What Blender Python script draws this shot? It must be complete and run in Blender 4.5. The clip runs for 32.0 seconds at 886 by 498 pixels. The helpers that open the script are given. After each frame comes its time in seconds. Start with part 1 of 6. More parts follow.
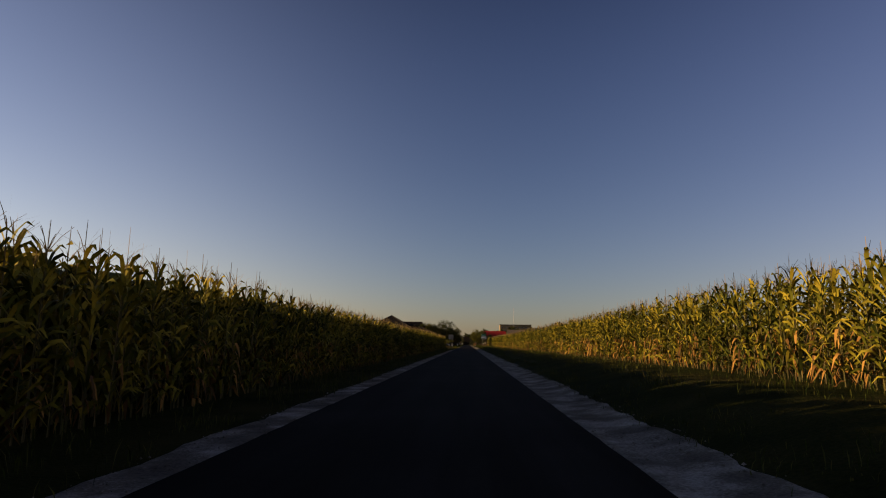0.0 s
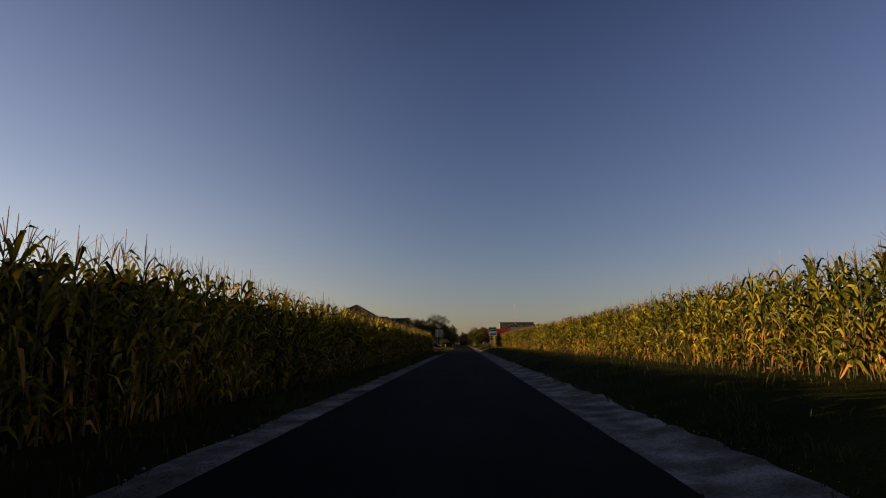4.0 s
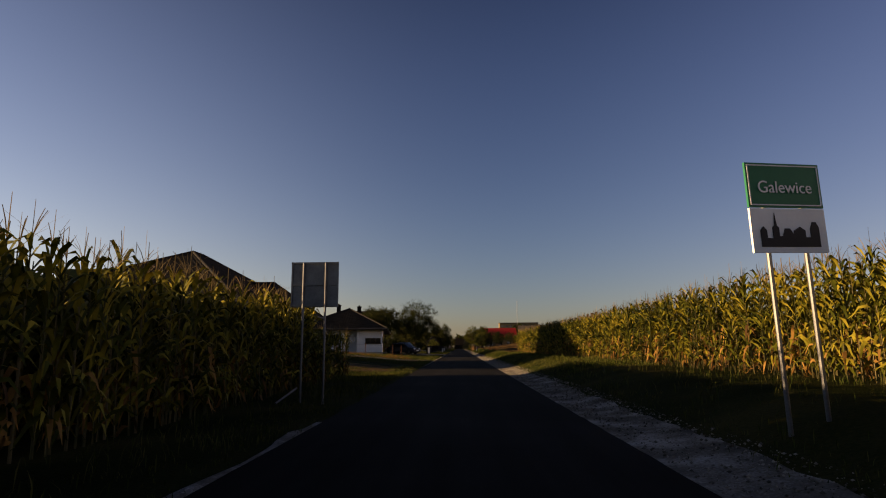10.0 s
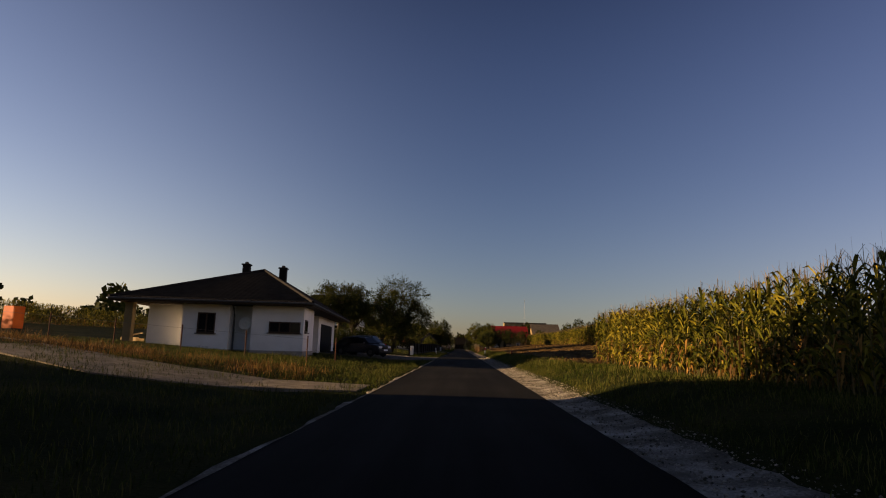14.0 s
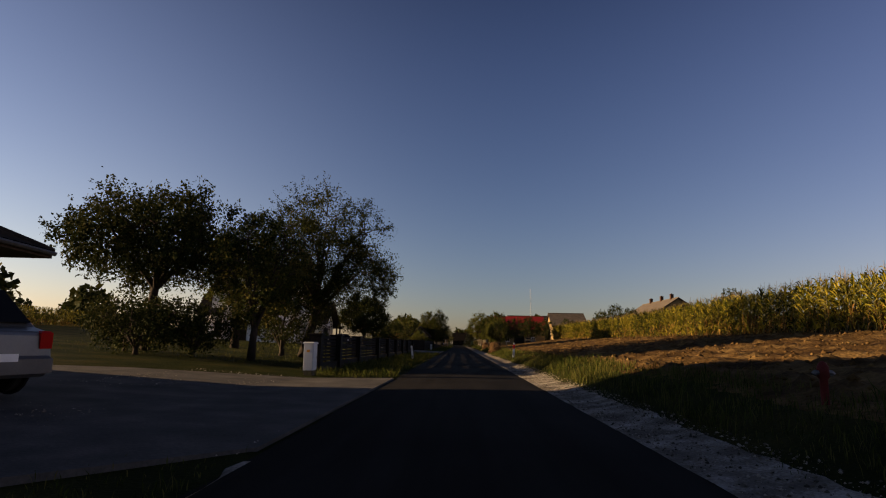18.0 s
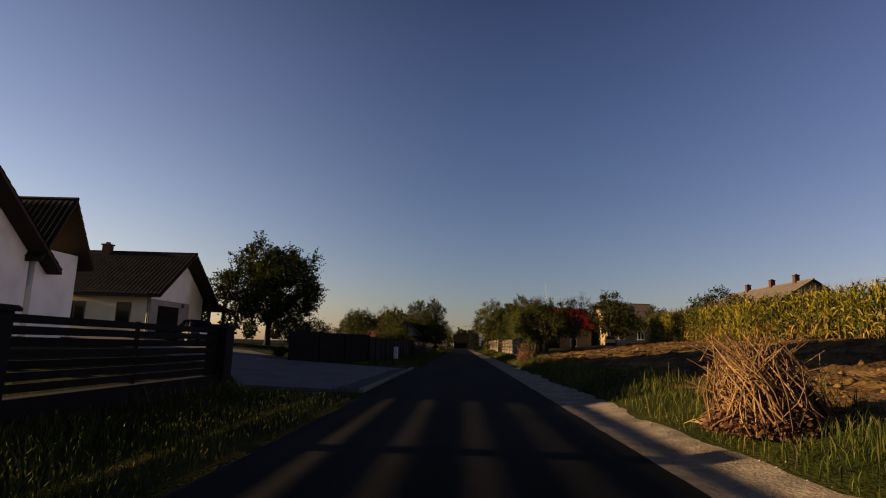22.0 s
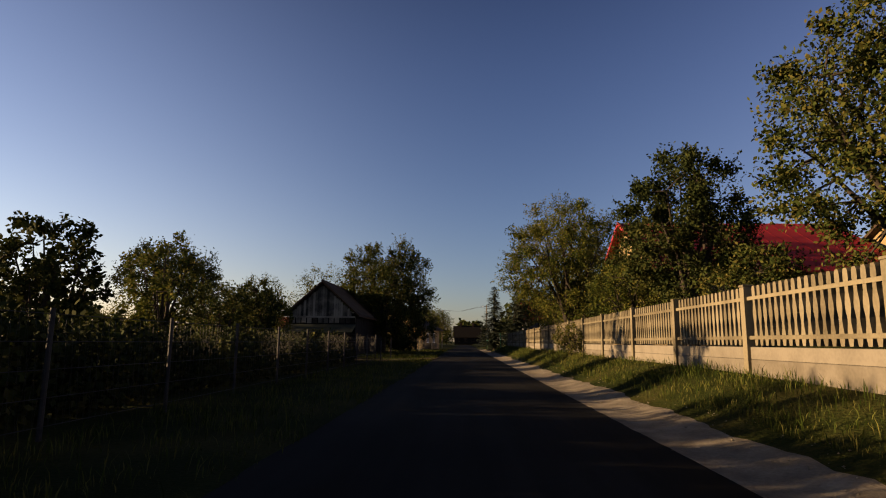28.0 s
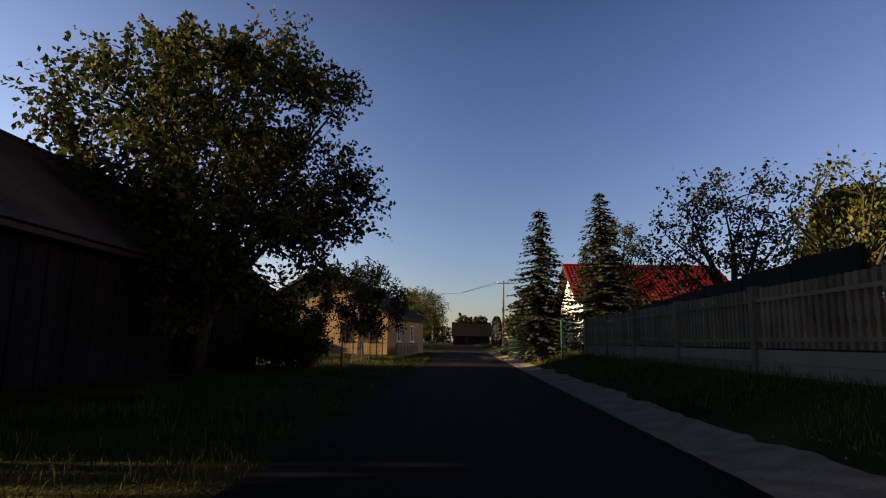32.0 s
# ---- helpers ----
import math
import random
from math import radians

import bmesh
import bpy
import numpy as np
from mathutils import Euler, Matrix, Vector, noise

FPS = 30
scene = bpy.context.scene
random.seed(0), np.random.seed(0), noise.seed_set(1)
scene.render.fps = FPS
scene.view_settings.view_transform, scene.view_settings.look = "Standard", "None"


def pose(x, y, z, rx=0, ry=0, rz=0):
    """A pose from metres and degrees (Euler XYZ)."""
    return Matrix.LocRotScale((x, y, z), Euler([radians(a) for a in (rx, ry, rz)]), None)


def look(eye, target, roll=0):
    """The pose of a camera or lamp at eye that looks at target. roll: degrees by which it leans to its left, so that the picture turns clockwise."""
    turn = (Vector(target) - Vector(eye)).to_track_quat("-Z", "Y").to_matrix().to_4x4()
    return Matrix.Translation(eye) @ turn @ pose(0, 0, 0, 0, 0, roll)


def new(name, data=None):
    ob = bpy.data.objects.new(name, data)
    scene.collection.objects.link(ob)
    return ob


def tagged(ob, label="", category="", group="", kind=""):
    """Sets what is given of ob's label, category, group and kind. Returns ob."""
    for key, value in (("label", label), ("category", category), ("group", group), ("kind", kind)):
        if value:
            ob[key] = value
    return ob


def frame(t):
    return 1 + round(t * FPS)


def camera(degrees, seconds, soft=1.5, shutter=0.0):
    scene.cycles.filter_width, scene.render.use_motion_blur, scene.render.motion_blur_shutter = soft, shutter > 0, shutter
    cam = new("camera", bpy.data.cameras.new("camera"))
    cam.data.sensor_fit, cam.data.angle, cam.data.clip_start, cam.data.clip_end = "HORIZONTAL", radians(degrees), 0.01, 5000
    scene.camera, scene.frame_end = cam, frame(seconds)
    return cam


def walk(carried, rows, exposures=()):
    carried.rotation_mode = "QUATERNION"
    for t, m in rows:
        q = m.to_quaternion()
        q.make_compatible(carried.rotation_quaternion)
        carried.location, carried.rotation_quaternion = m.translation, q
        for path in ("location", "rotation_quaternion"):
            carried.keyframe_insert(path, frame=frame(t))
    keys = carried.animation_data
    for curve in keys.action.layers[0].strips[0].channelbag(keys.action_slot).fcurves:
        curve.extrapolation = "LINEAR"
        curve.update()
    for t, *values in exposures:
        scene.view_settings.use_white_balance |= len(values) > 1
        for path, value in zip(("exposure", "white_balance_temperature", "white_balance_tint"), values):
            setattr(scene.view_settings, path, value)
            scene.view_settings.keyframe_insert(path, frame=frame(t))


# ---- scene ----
# The drive: straight village road along +y, camera 1.1 m over the asphalt.
cam = camera(74.17, 32.0, soft=1.1)
EYE = 1.10
# seconds, x, y, yaw, pitch, roll
PATH = [
    (0.0, 0.40, 17.62, 2.38, 9.16, -0.60), (0.5, 0.37, 23.32, 0.78, 9.18, 0.44), (1.0, 0.34, 29.00, 0.72, 9.43, 0.01),
    (1.5, 0.32, 34.65, 1.90, 9.33, -1.23), (2.0, 0.30, 40.27, 2.55, 9.42, -1.05), (2.5, 0.28, 45.84, 2.47, 9.50, 0.63),
    (3.0, 0.27, 51.35, 1.87, 9.45, 1.96), (3.5, 0.25, 56.82, 2.47, 8.94, 0.61), (4.0, 0.24, 62.24, 2.1, 9.20, 0.30),
    (4.5, 0.23, 67.64, 1.80, 9.20, 0.00), (5.0, 0.22, 73.03, 2.0, 9.20, -0.50), (5.5, 0.22, 78.40, 2.2, 9.20, -0.80),
    (6.0, 0.22, 83.75, 2.81, 9.66, 1.14), (6.5, 0.20, 89.20, 1.60, 9.45, 2.60), (7.0, 0.17, 94.58, 1.53, 9.54, 1.64),
    (7.5, 0.17, 99.74, 0.11, 9.63, 1.54), (8.0, 0.15, 104.73, 1.61, 9.22, 0.60), (8.5, 0.17, 109.48, 1.11, 9.50, 1.38),
    (9.0, 0.14, 114.38, 1.59, 9.40, 0.25), (9.5, 0.13, 119.23, 1.83, 9.61, 0.91), (10.0, 0.06, 124.04, 1.62, 9.53, 0.50),
    (10.5, 0.10, 128.79, 3.99, 9.41, 1.17), (11.0, 0.11, 133.36, 1.31, 9.41, 1.59), (11.5, 0.08, 137.73, 1.83, 9.31, 4.13),
    (12.0, 0.05, 142.05, 1.47, 9.54, 2.32), (12.5, 0.03, 146.37, 0.90, 9.44, 0.97), (13.0, 0.02, 150.69, 0.69, 9.18, 1.68),
    (13.5, -0.01, 154.81, 1.02, 9.56, 1.57), (14.0, 0.02, 159.02, 1.68, 9.46, -1.54), (14.5, 0.03, 163.21, 0.21, 9.43, -0.08),
    (15.0, 0.01, 167.48, 0.8, 9.30, 0.20), (15.5, -0.02, 171.96, 1.50, 9.20, 0.30), (16.0, -0.05, 176.76, 2.1, 9.15, 0.40),
    (16.5, -0.08, 182.01, 2.66, 9.13, 0.34), (17.0, -0.11, 187.83, 1.11, 9.13, 1.80), (17.5, -0.11, 193.98, 1.18, 9.00, -0.36),
    (18.0, -0.12, 200.38, 1.56, 9.14, -0.83), (18.5, -0.13, 206.98, 1.84, 9.04, -1.86), (19.0, -0.17, 213.73, 1.85, 9.44, 0.00),
    (19.5, -0.17, 220.45, 1.12, 9.46, 0.58), (20.0, -0.17, 227.11, 0.88, 9.53, -1.08), (20.5, -0.20, 233.38, 2.71, 9.43, -2.55),
    (21.0, -0.19, 239.57, 1.26, 10.01, 0.87), (21.5, -0.11, 245.45, 1.03, 9.12, -1.61), (22.0, -0.02, 251.22, 1.80, 9.36, -1.89),
    (22.5, 0.04, 256.70, 1.84, 9.62, -1.97), (23.0, 0.05, 262.07, 1.87, 9.34, -2.18), (23.5, 0.02, 267.16, 2.46, 9.16, -1.21),
    (24.0, 0.04, 272.27, 1.40, 9.39, -1.02), (24.5, -0.02, 277.47, 2.43, 9.27, -0.81), (25.0, -0.03, 283.00, 2.2, 9.20, -0.70),
    (25.5, -0.05, 288.83, 2.0, 9.20, -0.60), (26.0, -0.07, 294.97, 1.90, 9.15, -0.45), (26.5, -0.08, 301.40, 1.78, 9.12, -0.35),
    (27.0, -0.16, 308.10, 2.15, 8.88, -0.32), (27.5, -0.20, 314.58, 1.05, 8.98, -0.24), (28.0, -0.23, 320.81, 2.02, 9.00, -0.60),
    (28.5, -0.27, 326.73, 2.49, 9.02, -0.71), (29.0, -0.26, 332.39, 1.87, 8.95, -0.57), (29.5, -0.29, 337.65, 1.67, 9.16, -0.19),
    (30.0, -0.30, 342.65, 2.41, 9.00, -1.61), (30.5, -0.32, 347.20, 2.56, 8.99, -2.56), (31.0, -0.34, 351.59, 1.90, 8.77, -2.58),
    (31.5, -0.35, 356.08, 3.59, 8.66, -3.22), (32.0, -0.35, 360.60, 2.05, 8.93, -0.96),
]
walk(cam, [(t, pose(x, y, EYE, 90 + p, r, w)) for t, x, y, w, p, r in PATH],
     exposures=[(0.0, 1.14, 7950, 34), (11.5, 1.14, 7950, 34), (16.5, 1.16, 7600, 34), (20.0, 1.26, 7600, 34), (24.5, 1.32, 7600, 34), (27.5, 1.50, 7500, 32), (30.0, 1.68, 7400, 32), (31.0, 1.82, 7300, 32), (32.0, 1.86, 7200, 32)])

# ---- world and sun ----
SUN_EL, SUN_AZ = 9.3, -91.0      # degrees; azimuth from +y, clockwise
world = bpy.data.worlds.new("sky")
scene.world = world
world.use_nodes = True
wn = world.node_tree.nodes
sky = wn.new("ShaderNodeTexSky")
sky.sky_type = "NISHITA"
sky.sun_disc = False
sky.sun_elevation, sky.sun_rotation = radians(SUN_EL), radians(-SUN_AZ)
sky.altitude, sky.air_density, sky.dust_density, sky.ozone_density = 200, 1.0, 0.7, 3.0
bg = wn["Background"]
bg.inputs["Strength"].default_value = 0.04
wl = world.node_tree.links
# evening haze: the sky brightens smoothly towards the low sun
wco = wn.new("ShaderNodeTexCoord")
wdot = wn.new("ShaderNodeVectorMath")
wdot.operation = "DOT_PRODUCT"
wdot.inputs[1].default_value = (math.sin(radians(SUN_AZ)), math.cos(radians(SUN_AZ)), 0.08)
wl.new(wco.outputs["Generated"], wdot.inputs[0])
wramp = wn.new("ShaderNodeMapRange")
wramp.interpolation_type = "SMOOTHERSTEP"
wramp.inputs["From Min"].default_value, wramp.inputs["From Max"].default_value = -0.25, 1.05
wramp.inputs["To Min"].default_value, wramp.inputs["To Max"].default_value = 0.0, 1.0
wl.new(wdot.outputs["Value"], wramp.inputs["Value"])
whaze = wn.new("ShaderNodeMix")
whaze.data_type = "RGBA"
whaze.inputs[6].default_value, whaze.inputs[7].default_value = (0.80, 0.86, 0.99, 1), (2.72, 2.12, 1.84, 1)
wl.new(wramp.outputs["Result"], whaze.inputs[0])
wmul = wn.new("ShaderNodeMix")
wmul.data_type, wmul.blend_type = "RGBA", "MULTIPLY"
wmul.inputs[0].default_value = 1.0
wl.new(sky.outputs[0], wmul.inputs[6])
wl.new(whaze.outputs[2], wmul.inputs[7])
# clear dusk air: pale along the horizon, deep blue overhead, a faint second glow opposite the sun
wsep = wn.new("ShaderNodeSeparateXYZ")
wl.new(wco.outputs["Generated"], wsep.inputs[0])
wrise = wn.new("ShaderNodeValToRGB")
wrise.color_ramp.interpolation = "B_SPLINE"
RISE = [(0.0, (1.28, 1.24, 1.16)), (0.10, (1.22, 1.24, 1.19)), (0.28, (1.02, 1.08, 1.12)), (0.50, (0.78, 0.86, 0.98)), (0.72, (0.22, 0.25, 0.30)), (1.0, (0.10, 0.11, 0.14))]
for k, (at, c) in enumerate(RISE):
    e = wrise.color_ramp.elements[k] if k < 2 else wrise.color_ramp.elements.new(at)
    e.position, e.color = at, (c[0] / 2, c[1] / 2, c[2] / 2, 1)
wl.new(wsep.outputs["Z"], wrise.inputs["Fac"])
wanti = wn.new("ShaderNodeMapRange")
wanti.interpolation_type = "SMOOTHERSTEP"
wanti.inputs["From Min"].default_value, wanti.inputs["From Max"].default_value = 0.15, -0.95
wl.new(wdot.outputs["Value"], wanti.inputs["Value"])
wglow = wn.new("ShaderNodeMix")
wglow.data_type = "RGBA"
wglow.inputs[6].default_value, wglow.inputs[7].default_value = (2.0, 2.0, 2.0, 1), (2.85, 2.5, 2.38, 1)
wl.new(wanti.outputs["Result"], wglow.inputs[0])
chain = wmul.outputs[2]
for extra in (wrise.outputs["Color"], wglow.outputs[2]):
    m = wn.new("ShaderNodeMix")
    m.data_type, m.blend_type = "RGBA", "MULTIPLY"
    m.inputs[0].default_value = 1.0
    wl.new(chain, m.inputs[6])
    wl.new(extra, m.inputs[7])
    chain = m.outputs[2]
wl.new(chain, bg.inputs["Color"])
sun = new("sun", bpy.data.lights.new("sun", "SUN"))
sun.data.energy, sun.data.angle, sun.data.color = 5.0, radians(0.6), (1.0, 0.80, 0.43)
_a, _e = radians(SUN_AZ), radians(SUN_EL)
sun.matrix_world = look((0, 0, 60), (-math.sin(_a) * math.cos(_e), -math.cos(_a) * math.cos(_e), 60 - math.sin(_e)))


# ---- materials ----
def surface(name, c1, c2, scale=3.0, rough=0.8, bump=0.3, fine=40.0, metal=0.0, c3=None, per="", spread=0.25, translucent=0.0, depth=0.02, spec=0.15):
    """Two-scale noise between colours, with fine relief; per: 'island' or 'object' varies the value piece by piece."""
    m = bpy.data.materials.new(name)
    m.use_nodes = True
    nt = m.node_tree
    n, l = nt.nodes, nt.links
    b = n["Principled BSDF"]
    co = n.new("ShaderNodeTexCoord")
    big = n.new("ShaderNodeTexNoise")
    big.inputs["Scale"].default_value, big.inputs["Detail"].default_value = scale, 5
    small = n.new("ShaderNodeTexNoise")
    small.inputs["Scale"].default_value, small.inputs["Detail"].default_value = fine, 4
    geo = n.new("ShaderNodeNewGeometry")
    l.new(geo.outputs["Position"], big.inputs["Vector"])
    l.new(geo.outputs["Position"], small.inputs["Vector"])
    mix = n.new("ShaderNodeMath")
    mix.operation = "MULTIPLY_ADD"
    l.new(small.outputs["Fac"], mix.inputs[0])
    mix.inputs[1].default_value = 0.45
    l.new(big.outputs["Fac"], mix.inputs[2])
    fac = mix.outputs[0]
    if per:
        src = geo.outputs["Random Per Island"] if per == "island" else n.new("ShaderNodeObjectInfo").outputs["Random"]
        add = n.new("ShaderNodeMath")
        add.operation = "MULTIPLY_ADD"
        l.new(src, add.inputs[0])
        add.inputs[1].default_value = spread * 2
        sub = n.new("ShaderNodeMath")
        sub.operation = "SUBTRACT"
        l.new(fac, sub.inputs[0])
        sub.inputs[1].default_value = spread
        l.new(sub.outputs[0], add.inputs[2])
        fac = add.outputs[0]
    ramp = n.new("ShaderNodeValToRGB")
    ramp.color_ramp.elements[0].position, ramp.color_ramp.elements[1].position = 0.42, 0.98
    ramp.color_ramp.elements[0].color, ramp.color_ramp.elements[1].color = (*c1, 1), (*c2, 1)
    if c3:
        e = ramp.color_ramp.elements.new(0.70)
        e.color = (*c2, 1)
        ramp.color_ramp.elements[2].color = (*c3, 1)
    l.new(fac, ramp.inputs["Fac"])
    l.new(ramp.outputs["Color"], b.inputs["Base Color"])
    b.inputs["Roughness"].default_value, b.inputs["Metallic"].default_value = rough, metal
    b.inputs["Specular IOR Level"].default_value = spec
    if bump:
        bp = n.new("ShaderNodeBump")
        bp.inputs["Strength"].default_value, bp.inputs["Distance"].default_value = bump, depth
        l.new(mix.outputs[0], bp.inputs["Height"])
        l.new(bp.outputs["Normal"], b.inputs["Normal"])
    if translucent:
        tr = n.new("ShaderNodeBsdfTranslucent")
        l.new(ramp.outputs["Color"], tr.inputs["Color"])
        ms = n.new("ShaderNodeMixShader")
        ms.inputs["Fac"].default_value = translucent
        l.new(b.outputs[0], ms.inputs[1])
        l.new(tr.outputs[0], ms.inputs[2])
        l.new(ms.outputs[0], n["Material Output"].inputs["Surface"])
    return m


def glass(name, tint=(0.02, 0.025, 0.03), rough=0.04):
    m = bpy.data.materials.new(name)
    m.use_nodes = True
    b = m.node_tree.nodes["Principled BSDF"]
    b.inputs["Base Color"].default_value = (*tint, 1)
    b.inputs["Roughness"].default_value = rough
    b.inputs["Specular IOR Level"].default_value = 0.16
    return m


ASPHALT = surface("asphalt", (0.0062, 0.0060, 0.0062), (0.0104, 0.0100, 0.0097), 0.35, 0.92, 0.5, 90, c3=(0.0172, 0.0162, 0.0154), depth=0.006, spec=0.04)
# worn wheel tracks and old patches: long streaks along the road, over coarse stone grain
_n, _l = ASPHALT.node_tree.nodes, ASPHALT.node_tree.links
_geo, _map, _str = _n.new("ShaderNodeNewGeometry"), _n.new("ShaderNodeMapping"), _n.new("ShaderNodeTexNoise")
_map.inputs["Scale"].default_value = (1.5, 0.07, 1.0)
_str.inputs["Scale"].default_value, _str.inputs["Detail"].default_value, _str.inputs["Roughness"].default_value = 1.0, 6, 0.62
_l.new(_geo.outputs["Position"], _map.inputs["Vector"])
_l.new(_map.outputs["Vector"], _str.inputs["Vector"])
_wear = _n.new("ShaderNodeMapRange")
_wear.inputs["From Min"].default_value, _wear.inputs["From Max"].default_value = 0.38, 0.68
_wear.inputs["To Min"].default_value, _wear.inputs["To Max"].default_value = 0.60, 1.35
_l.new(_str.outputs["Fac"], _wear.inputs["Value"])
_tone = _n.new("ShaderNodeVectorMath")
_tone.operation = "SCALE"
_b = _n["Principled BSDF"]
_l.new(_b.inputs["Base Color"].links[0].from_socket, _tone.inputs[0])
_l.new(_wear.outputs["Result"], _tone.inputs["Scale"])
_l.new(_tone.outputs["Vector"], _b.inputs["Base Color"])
SANDY = surface("sandy_grit", (0.085, 0.072, 0.054), (0.155, 0.131, 0.10), 2.5, 0.95, 1.0, 28, c3=(0.25, 0.215, 0.165), depth=0.03)
GRAVEL = surface("limestone_gravel", (0.055, 0.047, 0.038), (0.165, 0.150, 0.128), 1.6, 0.95, 1.0, 34, c3=(0.46, 0.44, 0.40), depth=0.05, spec=0.04)
SOIL = surface("ploughed_soil", (0.022, 0.013, 0.006), (0.075, 0.044, 0.018), 0.9, 0.95, 1.0, 11, c3=(0.19, 0.122, 0.048), depth=0.10, spec=0.03)
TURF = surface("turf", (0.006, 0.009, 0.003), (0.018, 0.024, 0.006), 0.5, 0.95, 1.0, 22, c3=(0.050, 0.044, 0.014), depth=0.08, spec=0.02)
BLADE = surface("grass_blades", (0.014, 0.025, 0.004), (0.044, 0.060, 0.010), 0.4, 0.75, 0.0, 6, c3=(0.10, 0.092, 0.026), per="island", spread=0.3, translucent=0.15, spec=0.04)
CORN = surface("corn_leaves", (0.014, 0.021, 0.004), (0.082, 0.086, 0.010), 0.25, 0.65, 0.0, 5, c3=(0.245, 0.198, 0.025), per="island", spread=0.30, translucent=0.08, spec=0.08)
CORNDRY = surface("dry_corn_leaves", (0.06, 0.030, 0.009), (0.145, 0.072, 0.017), 0.5, 0.8, 0.0, 5, c3=(0.28, 0.15, 0.038), per="island", spread=0.3, translucent=0.1)
TASSEL = surface("corn_tassels", (0.09, 0.07, 0.035), (0.20, 0.145, 0.07), 0.5, 0.9, 0.0, 9, per="island", translucent=0.2)
STALK = surface("corn_stalks", (0.05, 0.055, 0.016), (0.14, 0.11, 0.05), 0.7, 0.8, 0.0, 9, per="island")
BARK = surface("bark", (0.016, 0.012, 0.009), (0.042, 0.033, 0.025), 4, 0.95, 1.0, 30, depth=0.03)
LEAF = surface("fruit_tree_leaves", (0.010, 0.017, 0.004), (0.036, 0.048, 0.010), 0.4, 0.85, 0.0, 6, c3=(0.080, 0.068, 0.017), per="island", spread=0.28, translucent=0.18, spec=0.06)
LEAFY = surface("yellowing_leaves", (0.018, 0.028, 0.005), (0.052, 0.064, 0.010), 0.4, 0.85, 0.0, 6, c3=(0.098, 0.086, 0.018), per="island", spread=0.3, translucent=0.22, spec=0.06)
LEAFD = surface("dark_leaves", (0.008, 0.013, 0.004), (0.022, 0.031, 0.008), 0.4, 0.85, 0.0, 6, c3=(0.048, 0.048, 0.013), per="island", spread=0.25, translucent=0.12, spec=0.05)
NEEDLE = surface("spruce_needles", (0.010, 0.018, 0.012), (0.028, 0.040, 0.026), 0.6, 0.7, 0.0, 8, c3=(0.055, 0.062, 0.038), per="island", spread=0.25, translucent=0.12)
WHITE = surface("white_render", (0.50, 0.495, 0.485), (0.61, 0.605, 0.595), 0.8, 0.9, 0.25, 60, c3=(0.69, 0.685, 0.675), depth=0.004)
CREAM = surface("cream_render", (0.50, 0.43, 0.30), (0.62, 0.54, 0.38), 0.9, 0.9, 0.25, 60, depth=0.004)
GREYWALL = surface("grey_stone_cladding", (0.22, 0.20, 0.18), (0.34, 0.31, 0.28), 3, 0.9, 0.6, 30, per="object", depth=0.01)
YELLOW = surface("yellow_render", (0.16, 0.115, 0.058), (0.23, 0.165, 0.083), 0.9, 0.9, 0.3, 40, depth=0.005)
BRICKWALL = surface("hollow_brick_wall", (0.035, 0.018, 0.012), (0.065, 0.032, 0.020), 2.5, 0.9, 0.7, 24, depth=0.01)
TILE = surface("dark_roof_tiles", (0.009, 0.0085, 0.0085), (0.016, 0.015, 0.0145), 2.0, 0.85, 0.3, 30, c3=(0.026, 0.024, 0.022), depth=0.004, spec=0.08)
REDTIN = surface("red_sheet_roof", (0.18, 0.012, 0.013), (0.25, 0.018, 0.018), 0.7, 0.6, 0.2, 20, depth=0.004, spec=0.15)
REDTILE = surface("red_tile_roof", (0.14, 0.036, 0.024), (0.22, 0.06, 0.036), 1.5, 0.8, 0.4, 18, depth=0.01)
GREYROOF = surface("weathered_sheet_roof", (0.06, 0.05, 0.042), (0.12, 0.10, 0.08), 1.2, 0.9, 0.4, 16, depth=0.01)
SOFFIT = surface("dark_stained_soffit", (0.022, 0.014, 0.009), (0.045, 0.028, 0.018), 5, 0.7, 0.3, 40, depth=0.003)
FRAME = surface("dark_brown_frame", (0.030, 0.018, 0.012), (0.055, 0.034, 0.022), 8, 0.5, 0.1, 60, depth=0.002)
WHITEFRAME = surface("white_plastic_frame", (0.62, 0.62, 0.62), (0.74, 0.74, 0.73), 8, 0.4, 0.05, 60, depth=0.001)
PANE = glass("window_glass", (0.008, 0.009, 0.010))
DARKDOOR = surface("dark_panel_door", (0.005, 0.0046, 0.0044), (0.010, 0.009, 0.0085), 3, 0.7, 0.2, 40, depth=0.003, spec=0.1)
ZINC = surface("zinc_pipe", (0.06, 0.06, 0.06), (0.11, 0.11, 0.11), 6, 0.55, 0.1, 50, metal=0.6, depth=0.002)
GALV = surface("galvanised_steel", (0.10, 0.103, 0.106), (0.18, 0.183, 0.186), 5, 0.5, 0.1, 40, metal=0.7, depth=0.002)
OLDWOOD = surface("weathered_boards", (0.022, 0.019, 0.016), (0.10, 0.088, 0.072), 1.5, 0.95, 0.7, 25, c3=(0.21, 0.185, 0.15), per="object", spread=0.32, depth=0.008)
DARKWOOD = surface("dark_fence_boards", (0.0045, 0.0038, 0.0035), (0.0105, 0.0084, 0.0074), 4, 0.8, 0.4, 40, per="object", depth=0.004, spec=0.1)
PALEWOOD = surface("pale_wooden_boards", (0.34, 0.24, 0.12), (0.48, 0.35, 0.19), 2, 0.85, 0.4, 30, per="object", depth=0.005)
